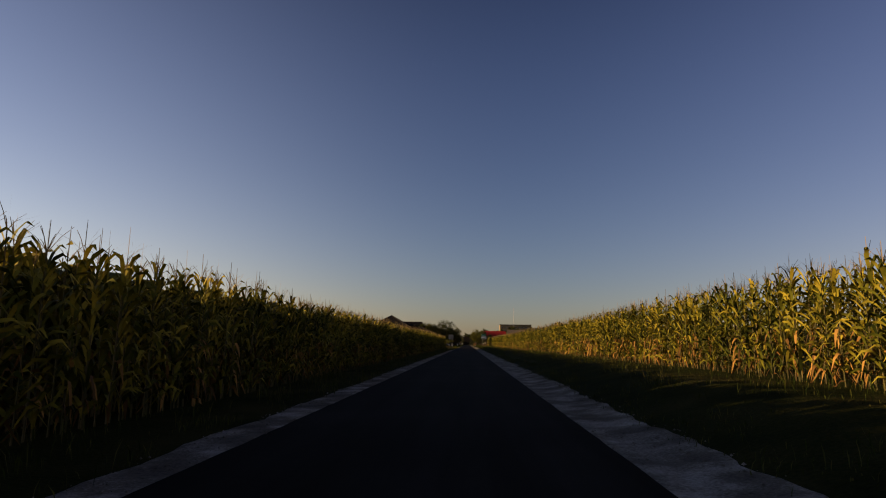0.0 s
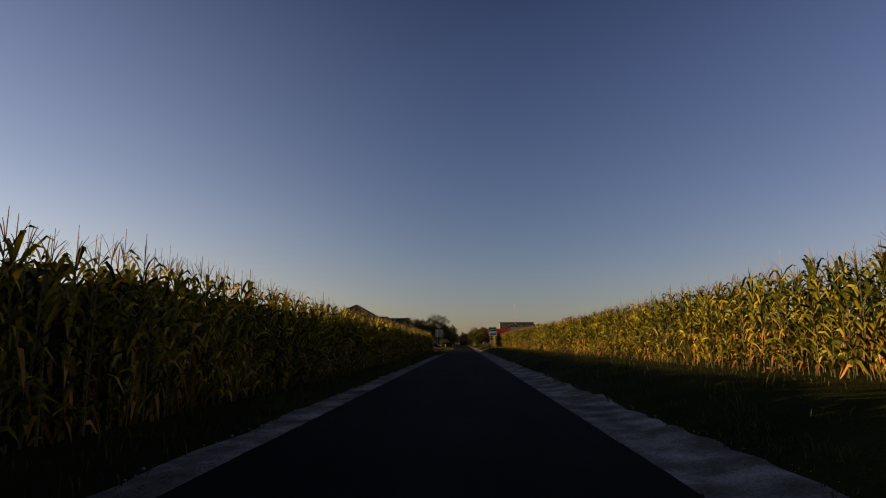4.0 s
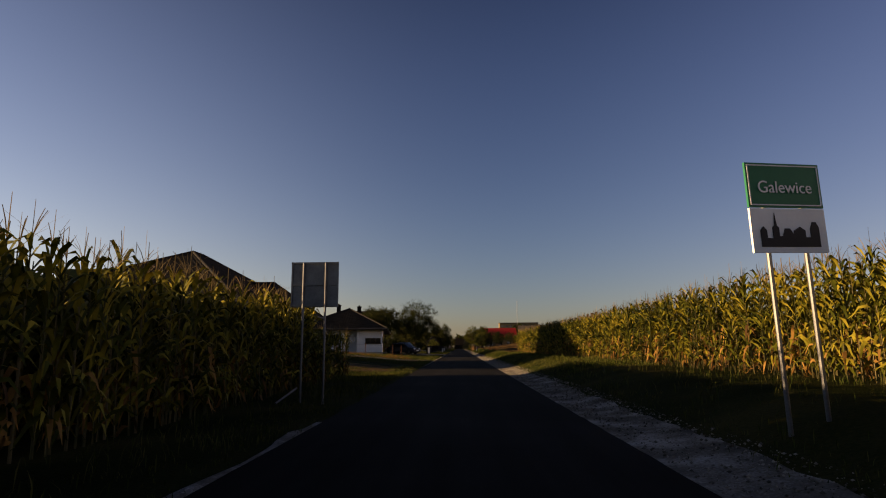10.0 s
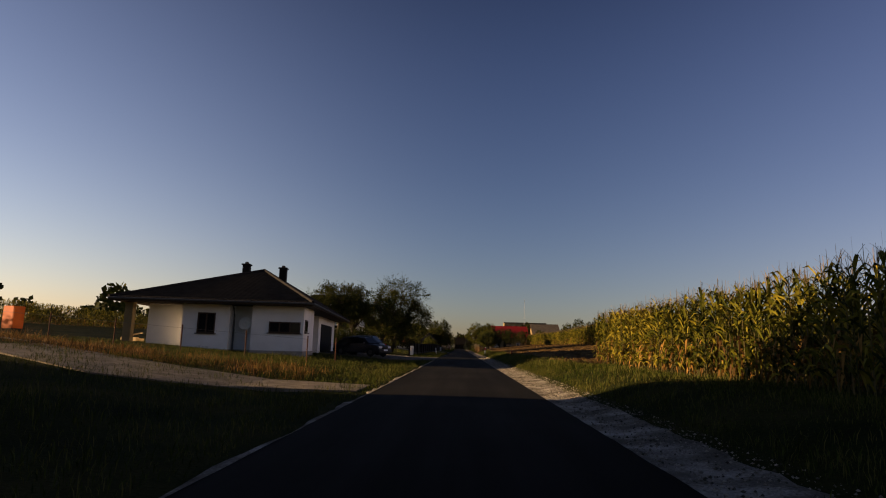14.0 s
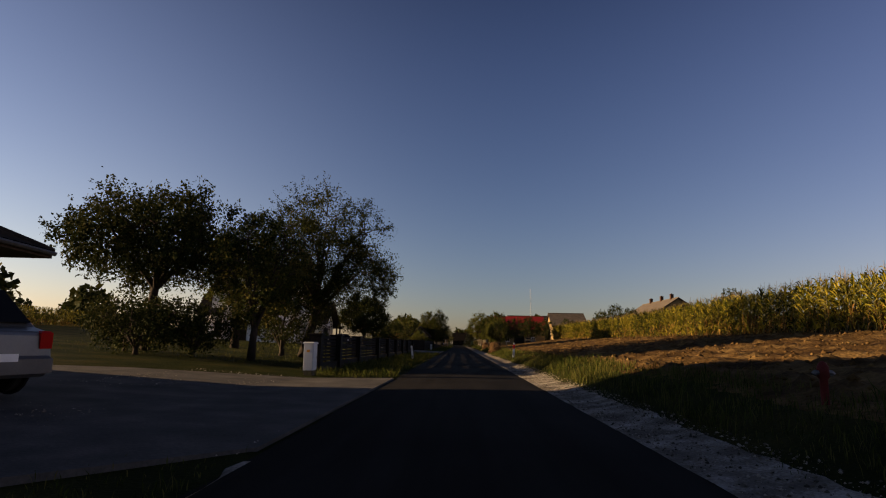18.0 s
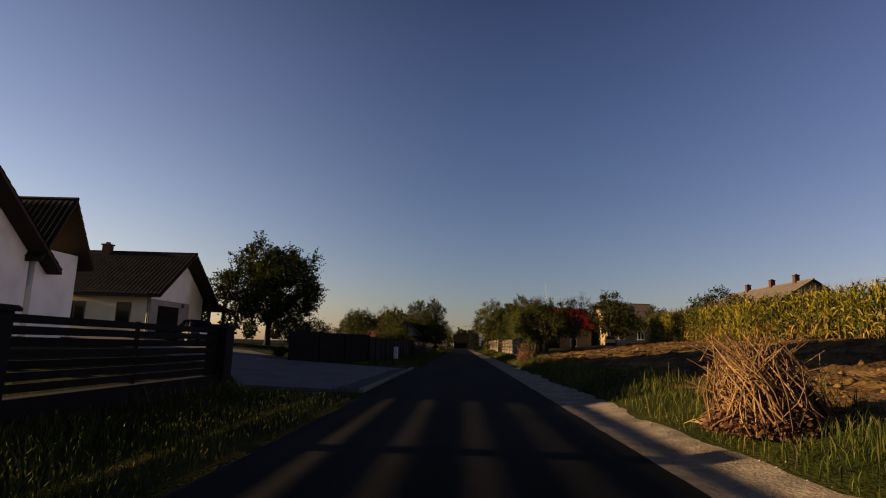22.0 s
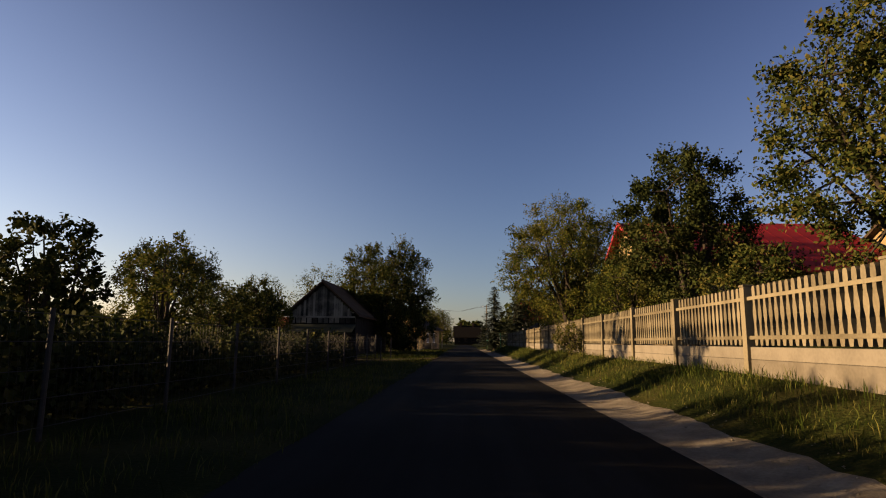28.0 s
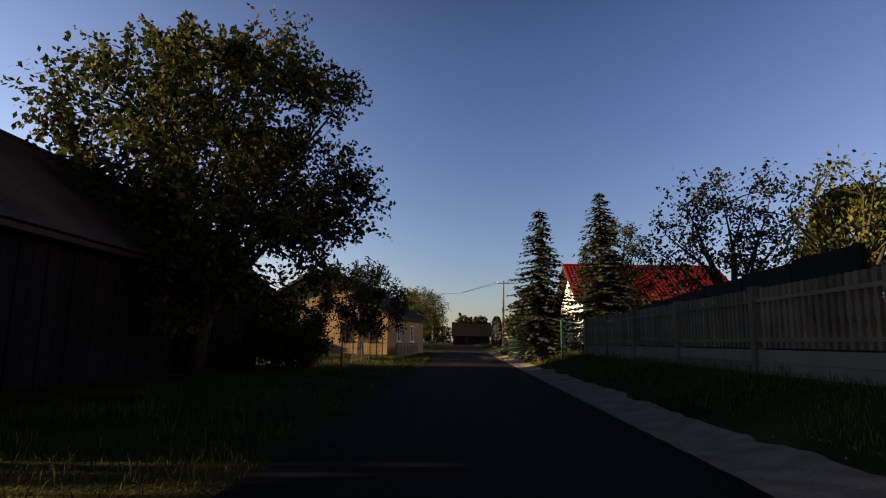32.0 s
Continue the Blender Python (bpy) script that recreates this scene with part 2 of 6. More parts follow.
CONC = surface("cast_concrete", (0.060, 0.049, 0.031), (0.105, 0.087, 0.056), 1.2, 0.95, 0.6, 24, c3=(0.150, 0.126, 0.083), per="object", spread=0.16, depth=0.006)
BLOCK = surface("concrete_block", (0.085, 0.073, 0.056), (0.14, 0.122, 0.096), 2.0, 0.95, 0.7, 22, per="object", depth=0.008)
PAVER = surface("concrete_paving", (0.045, 0.045, 0.048), (0.075, 0.075, 0.08), 1.0, 0.9, 0.5, 35, c3=(0.10, 0.10, 0.10), depth=0.006)
DARKPAVER = surface("charcoal_paving", (0.014, 0.014, 0.015), (0.028, 0.028, 0.029), 1.0, 0.9, 0.5, 35, depth=0.006)
KERB = surface("kerb_concrete", (0.08, 0.077, 0.074), (0.14, 0.135, 0.13), 2.0, 0.95, 0.6, 30, per="object", depth=0.006)
RUST = surface("rusty_steel", (0.040, 0.017, 0.011), (0.085, 0.034, 0.018), 4, 0.85, 0.4, 40, depth=0.003)
GREENFENCE = surface("green_painted_steel", (0.02, 0.09, 0.055), (0.04, 0.14, 0.085), 5, 0.55, 0.1, 30, depth=0.002)
SIGNGREEN = surface("green_sign_face", (0.004, 0.12, 0.055), (0.006, 0.15, 0.07), 3, 0.45, 0.0, 30)
SIGNWHITE = surface("white_sign_face", (0.70, 0.70, 0.68), (0.80, 0.80, 0.78), 3, 0.45, 0.0, 30)
BLACK = surface("black_paint", (0.008, 0.008, 0.008), (0.016, 0.016, 0.016), 3, 0.5, 0.0, 30)
REDPAINT = surface("red_paint", (0.42, 0.02, 0.02), (0.55, 0.035, 0.03), 3, 0.45, 0.05, 30, depth=0.002)
PLASTIC = surface("white_plastic", (0.66, 0.66, 0.64), (0.80, 0.80, 0.78), 2, 0.5, 0.1, 30, depth=0.002)
CABINET = surface("pale_grey_cabinet", (0.52, 0.53, 0.52), (0.64, 0.65, 0.64), 1.5, 0.55, 0.1, 30, depth=0.002)
CARDARK = surface("dark_car_paint", (0.008, 0.009, 0.012), (0.014, 0.015, 0.019), 2, 0.25, 0.0, 30, spec=0.3)
CARSILVER = surface("silver_car_paint", (0.11, 0.115, 0.12), (0.15, 0.155, 0.16), 2, 0.35, 0.0, 30, metal=0.6, spec=0.6)
RUBBER = surface("tyre_rubber", (0.012, 0.012, 0.012), (0.022, 0.022, 0.022), 6, 0.85, 0.2, 40, depth=0.003)
DARKSTEEL = surface("tarnished_steel", (0.018, 0.018, 0.018), (0.045, 0.043, 0.040), 5, 0.7, 0.1, 40, depth=0.002)
FILM = surface("milky_plastic_film", (0.13, 0.135, 0.14), (0.19, 0.195, 0.20), 1.5, 0.4, 0.3, 8, depth=0.01)
THUJA = surface("thuja_sprays", (0.016, 0.030, 0.006), (0.048, 0.070, 0.013), 0.6, 0.7, 0.0, 8, c3=(0.095, 0.105, 0.022), per="island", spread=0.3, translucent=0.15)
YARD = surface("trodden_yard_earth", (0.012, 0.010, 0.008), (0.038, 0.031, 0.023), 0.6, 0.95, 1.0, 14, c3=(0.085, 0.068, 0.047), depth=0.05, spec=0.03)
CHIP = surface("limestone_chips", (0.06, 0.052, 0.040), (0.15, 0.135, 0.11), 0.8, 0.95, 0.6, 30, c3=(0.34, 0.31, 0.26), per="island", spread=0.4, spec=0.04)
DRIVE = surface("packed_drive_gravel", (0.030, 0.030, 0.030), (0.060, 0.059, 0.057), 1.2, 0.95, 1.0, 26, c3=(0.105, 0.10, 0.095), depth=0.02)
# hydrant red darkened in the colour itself, for the shade it stands in
HYDRANT = surface("shade_darkened_red_iron", (0.09, 0.012, 0.010), (0.15, 0.022, 0.018), 4, 0.7, 0.2, 40, depth=0.003)
MASTGREY = surface("grey_mast_paint", (0.28, 0.29, 0.31), (0.36, 0.37, 0.39), 4, 0.8, 0.0, 40)
BRUSH = surface("dry_brushwood", (0.07, 0.038, 0.018), (0.15, 0.085, 0.038), 1.5, 0.9, 0.3, 30, c3=(0.27, 0.17, 0.075), per="island", depth=0.004)
BRUSHLEAF = surface("crumpled_dry_leaves", (0.045, 0.018, 0.011), (0.095, 0.042, 0.022), 1.5, 0.9, 0.0, 30, c3=(0.15, 0.085, 0.04), per="island", spread=0.3, translucent=0.1)
LAMPGLASS = glass("lamp_glass", (0.5, 0.5, 0.5), 0.1)
REDLAMP = glass("red_lamp_glass", (0.35, 0.01, 0.01), 0.1)
ORANGE = surface("orange_cabin_panels", (0.62, 0.10, 0.008), (0.78, 0.15, 0.014), 2, 0.5, 0.1, 30, depth=0.002)
YPLASTIC = surface("orange_plastic", (0.60, 0.26, 0.04), (0.72, 0.34, 0.07), 3, 0.5, 0.1, 30, depth=0.002)


# ---- mesh tools ----
class Shape:
    """Collects vertices and faces of one mesh."""

    def __init__(self):
        self.v, self.f = [], []

    def add(self, verts, faces):
        k = len(self.v)
        self.v += [tuple(p) for p in verts]
        self.f += [tuple(i + k for i in q) for q in faces]
        return self

    def box(self, x, y, z, sx, sy, sz, turn=0.0, chamfer=0.0):
        """A box by its base centre; chamfer bevels the upper edge."""
        hx, hy = sx / 2, sy / 2
        c = min(chamfer, hx * 0.9, hy * 0.9, sz * 0.9)
        ring = lambda a, b, h: [(-a, -b, h), (a, -b, h), (a, b, h), (-a, b, h)]
        pts = ring(hx, hy, 0) + ring(hx, hy, sz - c)
        fs = [(0, 3, 2, 1), (0, 1, 5, 4), (1, 2, 6, 5), (2, 3, 7, 6), (3, 0, 4, 7)]
        if c > 0:
            pts += ring(hx - c, hy - c, sz)
            fs += [(4, 5, 9, 8), (5, 6, 10, 9), (6, 7, 11, 10), (7, 4, 8, 11), (8, 9, 10, 11)]
        else:
            fs.append((4, 5, 6, 7))
        ca, sa = math.cos(radians(turn)), math.sin(radians(turn))
        return self.add([(x + p[0] * ca - p[1] * sa, y + p[0] * sa + p[1] * ca, z + p[2]) for p in pts], fs)

    def prism(self, outline, axis, a, b):
        """A flat outline of 2D points drawn out along an axis from a to b; outline in the two other axes in order."""
        put = {"x": lambda p, s: (s, p[0], p[1]), "y": lambda p, s: (p[0], s, p[1]), "z": lambda p, s: (p[0], p[1], s)}[axis]
        n = len(outline)
        pts = [put(p, a) for p in outline] + [put(p, b) for p in outline]
        fs = [tuple(range(n)), tuple(range(2 * n - 1, n - 1, -1))] + [(i, (i + 1) % n, n + (i + 1) % n, n + i) for i in range(n)]
        return self.add(pts, fs)

    def tube(self, path, radii, n=6, cap=True):
        path = [Vector(p) for p in path]
        if not hasattr(radii, "__len__"):
            radii = [radii] * len(path)
        pts, fs = [], []
        for i, p in enumerate(path):
            d = (path[min(i + 1, len(path) - 1)] - path[max(i - 1, 0)]).normalized()
            u = d.orthogonal().normalized() if abs(d.z) > 0.95 else d.cross(Vector((0, 0, 1))).normalized()
            w = d.cross(u)
            for k in range(n):
                t = 2 * math.pi * k / n
                pts.append(p + (u * math.cos(t) + w * math.sin(t)) * radii[i])
        for i in range(len(path) - 1):
            for k in range(n):
                a, b = i * n + k, i * n + (k + 1) % n
                fs.append((a, b, b + n, a + n))
        if cap:
            fs += [tuple(range(n - 1, -1, -1)), tuple(range(len(pts) - n, len(pts)))]
        return self.add(pts, fs)

    def lathe(self, x, y, profile, n=12):
        """A turned form from (radius, height) pairs."""
        pts = [(x + r * math.cos(2 * math.pi * k / n), y + r * math.sin(2 * math.pi * k / n), z) for r, z in profile for k in range(n)]
        fs = [(i * n + k, i * n + (k + 1) % n, (i + 1) * n + (k + 1) % n, (i + 1) * n + k) for i in range(len(profile) - 1) for k in range(n)]
        fs += [tuple(range(n - 1, -1, -1)), tuple(range(len(pts) - n, len(pts)))]
        return self.add(pts, fs)

    def mesh(self, name):
        me = bpy.data.meshes.new(name)
        me.from_pydata(self.v, [], self.f)
        me.update()
        return me


def arrays_mesh(name, V, Q, smooth=False):
    """A mesh from numpy arrays of vertices and of quads or triangles."""
    me = bpy.data.meshes.new(name)
    k = Q.shape[1]
    me.vertices.add(len(V))
    me.vertices.foreach_set("co", np.ascontiguousarray(V, dtype=np.float32).ravel())
    me.loops.add(Q.size)
    me.loops.foreach_set("vertex_index", np.ascontiguousarray(Q, dtype=np.int32).ravel())
    me.polygons.add(len(Q))
    me.polygons.foreach_set("loop_start", np.arange(len(Q), dtype=np.int32) * k)
    if smooth:
        me.polygons.foreach_set("use_smooth", np.ones(len(Q), dtype=bool))
    me.update(calc_edges=True)
    return me


def link(name, me, material, parent=None, label="", smooth=False):
    ob = new(name, me)
    if material and not me.materials:
        me.materials.append(material)
    if parent:
        ob.parent = parent
    if smooth:
        me.polygons.foreach_set("use_smooth", [True] * len(me.polygons))
    return tagged(ob, label)


def part(name, shape, material, parent=None, label="", smooth=False):
    return link(name, shape.mesh(name), material, parent, label, smooth)


def thing(name, x, y, z, label, category, group="", turn=0.0, kind=""):
    e = new(name)
    e.empty_display_size = 0.2
    e.matrix_basis = pose(x, y, z, 0, 0, turn)
    return tagged(e, label, category, group, kind)


def smooth01(t):
    t = min(1.0, max(0.0, t))
    return t * t * (3 - 2 * t)


def lerp_table(table, y):
    for (a, va), (b, vb) in zip(table, table[1:]):
        if y <= b:
            return va if y <= a else va + (vb - va) * (y - a) / (b - a)
    return table[-1][1]


SLOPE_R = [(170, 0.012), (185, 0.03), (215, 0.11), (300, 0.125), (345, 0.10), (420, 0.08)]
START_R = [(300, 4.6), (318, 9.0), (420, 9.0)]
SLOPE_L = [(134, 0.0), (150, 0.108), (174, 0.108), (186, 0.062), (300, 0.055), (318, 0.012), (420, 0.012)]
RIGHT_EDGE, LEFT_EDGE = 1.97, -2.05


def ground_z(x, y):
    """Height of the ground beside the road, which lies in a slight hollow."""
    if x > 0:
        z = 0.5 * smooth01((x - 2.1) / 2.5)
        x0 = lerp_table(START_R, y)
        z += lerp_table(SLOPE_R, y) * max(0.0, min(x, 62.0) - x0)
        z += 0.17 * smooth01((x - 2.9) / 1.3) * smooth01((y - 322) / 14) * smooth01((400 - y) / 12)
    else:
        z = lerp_table(SLOPE_L, y) * max(0.0, min(-x, 60.0) - 4.2)
    return z


# ---- ground, road and shoulders ----
def sheet(name, xs, ys, zfun, material, label="", kind="structure", category="", soft_shade=True):
    nx, ny = len(xs), len(ys)
    V = np.array([(x, y, zfun(x, y)) for y in ys for x in xs])
    i = np.arange(ny - 1)[:, None] * nx + np.arange(nx - 1)[None, :]
    i = i.ravel()
    ob = link(name, arrays_mesh(name, V, np.stack([i, i + 1, i + 1 + nx, i + nx], 1), soft_shade), material)
    return tagged(ob, label, category, "", kind)


gx = [-3000, -1200, -500, -250, -120, -80, -60, -45, -34, -26, -20, -15, -11, -8, -6, -5, -4.2, -3.4, -2.7, -2.2, -1.9, 1.8, 2.1, 2.5, 2.9, 3.3, 3.8, 4.4, 5.2, 6, 7.5, 9.5, 12, 16, 22, 30, 40, 52, 62, 80, 120, 250, 500, 1200, 3000]
gy = [-600, -300, -120, -60] + [float(v) for v in range(-40, 460, 4)] + [470, 500, 560, 650, 800, 1100, 1600, 2400, 3600]


def soft_ground(x, y):
    z = ground_z(x, y)
    if x < LEFT_EDGE - 0.1 or x > RIGHT_EDGE + 0.1:
        near = smooth01((abs(x) - 2.2) / 2.0)
        z += near * 0.05 * noise.noise(Vector((x * 0.6, y * 0.35, 0.3))) + 0.3 * smooth01((abs(x) - 30) / 60) * noise.noise(Vector((x * 0.02, y * 0.02, 5)))
    else:
        z = -0.05
    return z


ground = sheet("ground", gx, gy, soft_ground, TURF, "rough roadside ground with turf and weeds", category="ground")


def road_z(x, y):
    return 0.012 + 0.02 * (1 - (x / 2.1) ** 2)


ragged = lambda y, s, a: a * (noise.noise(Vector((s, y * 0.55, 0))) + 0.6 * noise.noise(Vector((s + 9, y * 1.9, 0))))
ry = [-60 + 0.5 * k for k in range(1040)] + [470, 520, 600, 750, 1000]
rv, rq = [], []
for y in ry:
    a = LEFT_EDGE + ragged(y, 3.0, 0.07)
    b = RIGHT_EDGE + ragged(y, 8.0, 0.06)
    for k in range(9):
        x = a + (b - a) * k / 8
        rv.append((x, y, road_z(x, y)))
for j in range(len(ry) - 1):
    rq += [(j * 9 + k, j * 9 + k + 1, j * 9 + k + 10, j * 9 + k + 9) for k in range(8)]
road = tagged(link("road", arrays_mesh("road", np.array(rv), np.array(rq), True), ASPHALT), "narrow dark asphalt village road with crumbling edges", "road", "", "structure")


def shoulder(name, y0, y1, inner, outer, wobble, seed, label, material=None):
    """A loose gravel strip along the road edge with a ragged outer edge."""
    vs, qs, ys = [], [], []
    y = y0
    while y <= y1:
        ys.append(y)
        y += 0.35
    side = 1 if outer > inner else -1
    for y in ys:
        o = outer + side * ragged(y, seed, wobble) + side * 0.5 * wobble * noise.noise(Vector((seed, y * 0.13, 2)))
        w = side * max(0.0, side * (o - inner))
        for k in range(5):
            x = inner + w * k / 4
            h = max(0.0, soft_ground(x, y)) if abs(x) > 2.2 else 0.0
            z = h + 0.020 + 0.012 * noise.noise(Vector((x * 5, y * 5, seed))) - (0.05 if k == 4 else 0)
            vs.append((x, y, z))
    for j in range(len(ys) - 1):
        for k in range(4):
            q = (j * 5 + k, j * 5 + k + 1, j * 5 + k + 6, j * 5 + k + 5)
            qs.append(q if side > 0 else q[::-1])
    return tagged(link(name, arrays_mesh(name, np.array(vs), np.array(qs)), material or GRAVEL), label, "gravel shoulder", "", "structure")


shoulder("sandy_shoulder_right", 229.3, 420, 1.93, 3.00, 0.15, 21.0, "trodden sandy shoulder beside the asphalt", SANDY)
shoulder("gravel_shoulder_right", -40, 229.5, 1.93, 2.95, 0.13, 21.0, "pale crushed-limestone shoulder beside the asphalt")
shoulder("gravel_edge_left", 119, 133, -2.0, -2.14, 0.2, 41.0, "thin broken line of gravel along the asphalt edge")
shoulder("gravel_edge_left", 159, 206, -2.0, -2.10, 0.2, 43.0, "thin broken line of gravel along the asphalt edge")
shoulder("gravel_shoulder_left", -40, 119, -2.0, -2.68, 0.16, 33.0, "pale crushed-limestone shoulder beside the asphalt")

# ---- corn ----
rng = np.random.default_rng(7)


def corn_plant(seed, low=False):
    """One corn plant as strips: arrays of vertices and quads, and a material slot per quad."""
    r = np.random.default_rng(seed)
    V, Q, M = [], [], []

    def strip(points, widths, side, slot):
        k = len(V)
        for p, w in zip(points, widths):
            V.append(p - side * w / 2)
            V.append(p + side * w / 2)
        for i in range(len(points) - 1):
            Q.append((k + 2 * i, k + 2 * i + 1, k + 2 * i + 3, k + 2 * i + 2))
            M.append(slot)

    top = 1.97 + r.uniform(-0.06, 0.08)
    lean = r.uniform(-0.06, 0.06, 2)
    at = lambda h: np.array([lean[0] * h / 2, lean[1] * h / 2, h])
    for a in (0.0, 1.57):
        s = np.array([math.cos(a), math.sin(a), 0])
        strip([at(0), at(top * 0.5), at(top)], [0.032, 0.026, 0.012], s, 1)
    az = r.uniform(0, 6.28)
    n = 9 if low else 24
    dryness = 0.7 if seed % 5 == 0 else 0.16
    for i in range(n):
        h = 0.12 + (top - 0.16) * (i + r.uniform(-0.2, 0.2)) / n
        az += math.pi + r.uniform(-0.5, 0.5)
        d = np.array([math.cos(az), math.sin(az), 0])
        s = np.array([-math.sin(az), math.cos(az), 0])
        length = r.uniform(0.40, 0.66) * (0.75 if i > n - 3 else 1)
        dry = h < 1.05 and r.random() < dryness
        rise = 0.10 if dry else r.uniform(0.22, 0.42)
        droop = r.uniform(0.6, 0.95) if dry else r.uniform(0.15, 0.6)
        tw = r.uniform(-1.0, 1.0)
        pts, ws = [], []
        for k in range(3 if low else 4):
            t = k / (2 if low else 3)
            out = length * (0.62 * t if not dry else 0.35 * t)
            z = h + rise * math.sin(min(t * 1.9, 1.57)) - droop * t * t * length
            pts.append(at(h) * [1, 1, 0] + d * out + np.array([0, 0, max(0.02, z)]) + s * 0.05 * tw * t)
            ws.append((0.030, 0.066, 0.050, 0.005)[k] if not low else (0.05, 0.10, 0.01)[k])
        sv = s * math.cos(tw) + np.array([0, 0, 1]) * math.sin(tw)
        strip(pts, ws, sv, 2 if dry else 0)
    if not low:
        for k in range(6):
            a = r.uniform(0, 6.28)
            t = 0.0 if k == 0 else r.uniform(0.12, 0.30)
            p0 = at(top)
            p1 = p0 + np.array([math.cos(a) * t, math.sin(a) * t, r.uniform(0.30, 0.46) if k == 0 else r.uniform(0.16, 0.30)])
            strip([p0, (p0 + p1) / 2 + np.array([0, 0, 0.03]), p1], [0.010, 0.010, 0.006], np.array([math.cos(a + 1.57), math.sin(a + 1.57), 0]), 3)
    return np.array(V), np.array(Q), np.array(M)


CORN_FULL = [corn_plant(100 + i) for i in range(10)]
CORN_LOW = [corn_plant(200 + i, True) for i in range(6)]


def corn_field(name, spots, label, height=1.0, tall=((0, 1.0), (400, 1.0))):
    """spots: (x, y, low) rows; all plants of a field become one mesh."""
    Vs, Qs, Ms, k = [], [], [], 0
    for x, y, low in spots:
        V, Q, M = (CORN_LOW if low else CORN_FULL)[int(rng.integers(0, 6 if low else 10))]
        a, s = rng.uniform(0, 6.28), height * rng.uniform(0.94, 1.05) * lerp_table(tall, y)
        c, sn = math.cos(a), math.sin(a)
        W = np.stack([V[:, 0] * c - V[:, 1] * sn, V[:, 0] * sn + V[:, 1] * c, V[:, 2]], 1) * s
        W += np.array([x, y, ground_z(x, y) - 0.02])
        Vs.append(W)
        Qs.append(Q + k)
        Ms.append(M)
        k += len(W)
    me = arrays_mesh(name, np.concatenate(Vs), np.concatenate(Qs))
    for m in (CORN, STALK, CORNDRY, TASSEL):
        me.materials.append(m)
    me.polygons.foreach_set("material_index", np.concatenate(Ms).astype(np.int32))
    return tagged(new(name, me), label, "corn", "", "stuff")


def rows_along(x0, step, y0, y1, gap, full_rows, low_rows, jitter=0.07, keep=lambda x, y: True):
    spots = []
    for r in range(full_rows + low_rows):
        x = x0 + step * r
        low = r >= full_rows
        y = y0
        while y < y1:
            px, py = x + rng.uniform(-jitter, jitter), y + rng.uniform(-0.05, 0.05)
            if keep(px, py):
                spots.append((px, py, low))
            y += gap * (1.2 if low else 1.0)
    return spots


corn_field("corn_field_left", rows_along(-4.4, -0.72, 4, 142, 0.18, 1, 3), "tall ripening corn field in tassel beside the road, in shade", 1.05, [(62, 1.0), (88, 1.06), (130, 1.05)])
corn_field("corn_field_end", rows_along(-4.4, -0.72, 142, 147.2, 0.19, 2, 8), "shorter ragged corn and weeds at the field's end", 0.78)
corn_field("corn_field_right", rows_along(6.2, 0.72, 12, 186, 0.18, 2, 2), "tall ripening corn field, green and yellow with dry lower leaves", 0.93, [(60, 0.955), (100, 0.955), (122, 1.01), (150, 1.01), (168, 1.06)])


def corn_depth(name, x0, step, rows, y0, y1, seed, label):
    """The inner rows of a field, which show only as a dense mass: broad drooping leaves."""
    r = np.random.default_rng(seed)
    n = int(rows * (y1 - y0) / 0.2) * 7
    X = x0 + step * r.integers(0, rows, n) + r.uniform(-0.15, 0.15, n)
    Y = r.uniform(y0, y1, n)
    Z = r.uniform(0.0, 1.0, n) ** 0.8 * 2.0 + 0.12
    a = r.uniform(0, 6.28, n)
    d = np.stack([np.cos(a), np.sin(a), np.zeros(n)], 1)
    s = np.stack([-np.sin(a), np.cos(a), np.zeros(n)], 1) * 0.24
    up = np.array([0, 0, 1.0])
    B = np.stack([X, Y, Z], 1)
    M = B + d * 0.28 + up * 0.22
    T = B + d * 0.60 + up * 0.02
    V = np.stack([B - s * 0.4, B + s * 0.4, M + s, M - s, T], 1).reshape(-1, 3)
    k = np.arange(n) * 5
    Q = np.concatenate([np.stack([k, k + 1, k + 2], 1), np.stack([k, k + 2, k + 3], 1), np.stack([k + 3, k + 2, k + 4], 1)])
    return tagged(link(name, arrays_mesh(name, V, Q), CORN), label, "corn", "", "stuff")


corn_depth("corn_field_inner", -5.95, -0.72, 11, 4, 146.5, 17, "dense inner rows of the shaded corn field")
# the field on the rise: its edge runs back from the road
corn_field("corn_field_on_rise", [(16.2 + 0.72 * r + rng.uniform(-0.1, 0.1), y + rng.uniform(-0.06, 0.06), r > 0)
                                  for r in range(5) for y in np.arange(205, 303, 0.19 if r < 2 else 0.3)]
           + [(16.2 + x, 303 - 0.7 * r + rng.uniform(-0.1, 0.1), r > 1) for r in range(3) for x in np.arange(0, 26, 0.24)]
           + [(x + rng.uniform(-0.1, 0.1), 205 + 0.72 * r, r > 0) for r in range(2) for x in np.arange(16, 60, 0.36)],
           "distant tall corn standing on the rise behind the ploughed strip", 1.0, [(205, 1.16), (230, 1.12), (262, 1.02), (280, 1.10)])
corn_field("corn_field_far", [(-40.0 - 0.75 * r - 0.10 * (y - 200) + rng.uniform(-0.1, 0.1), y + rng.uniform(-0.06, 0.06), True) for r in range(3) for y in np.arange(189, 300, 0.25)],
           "far corn field behind the houses")


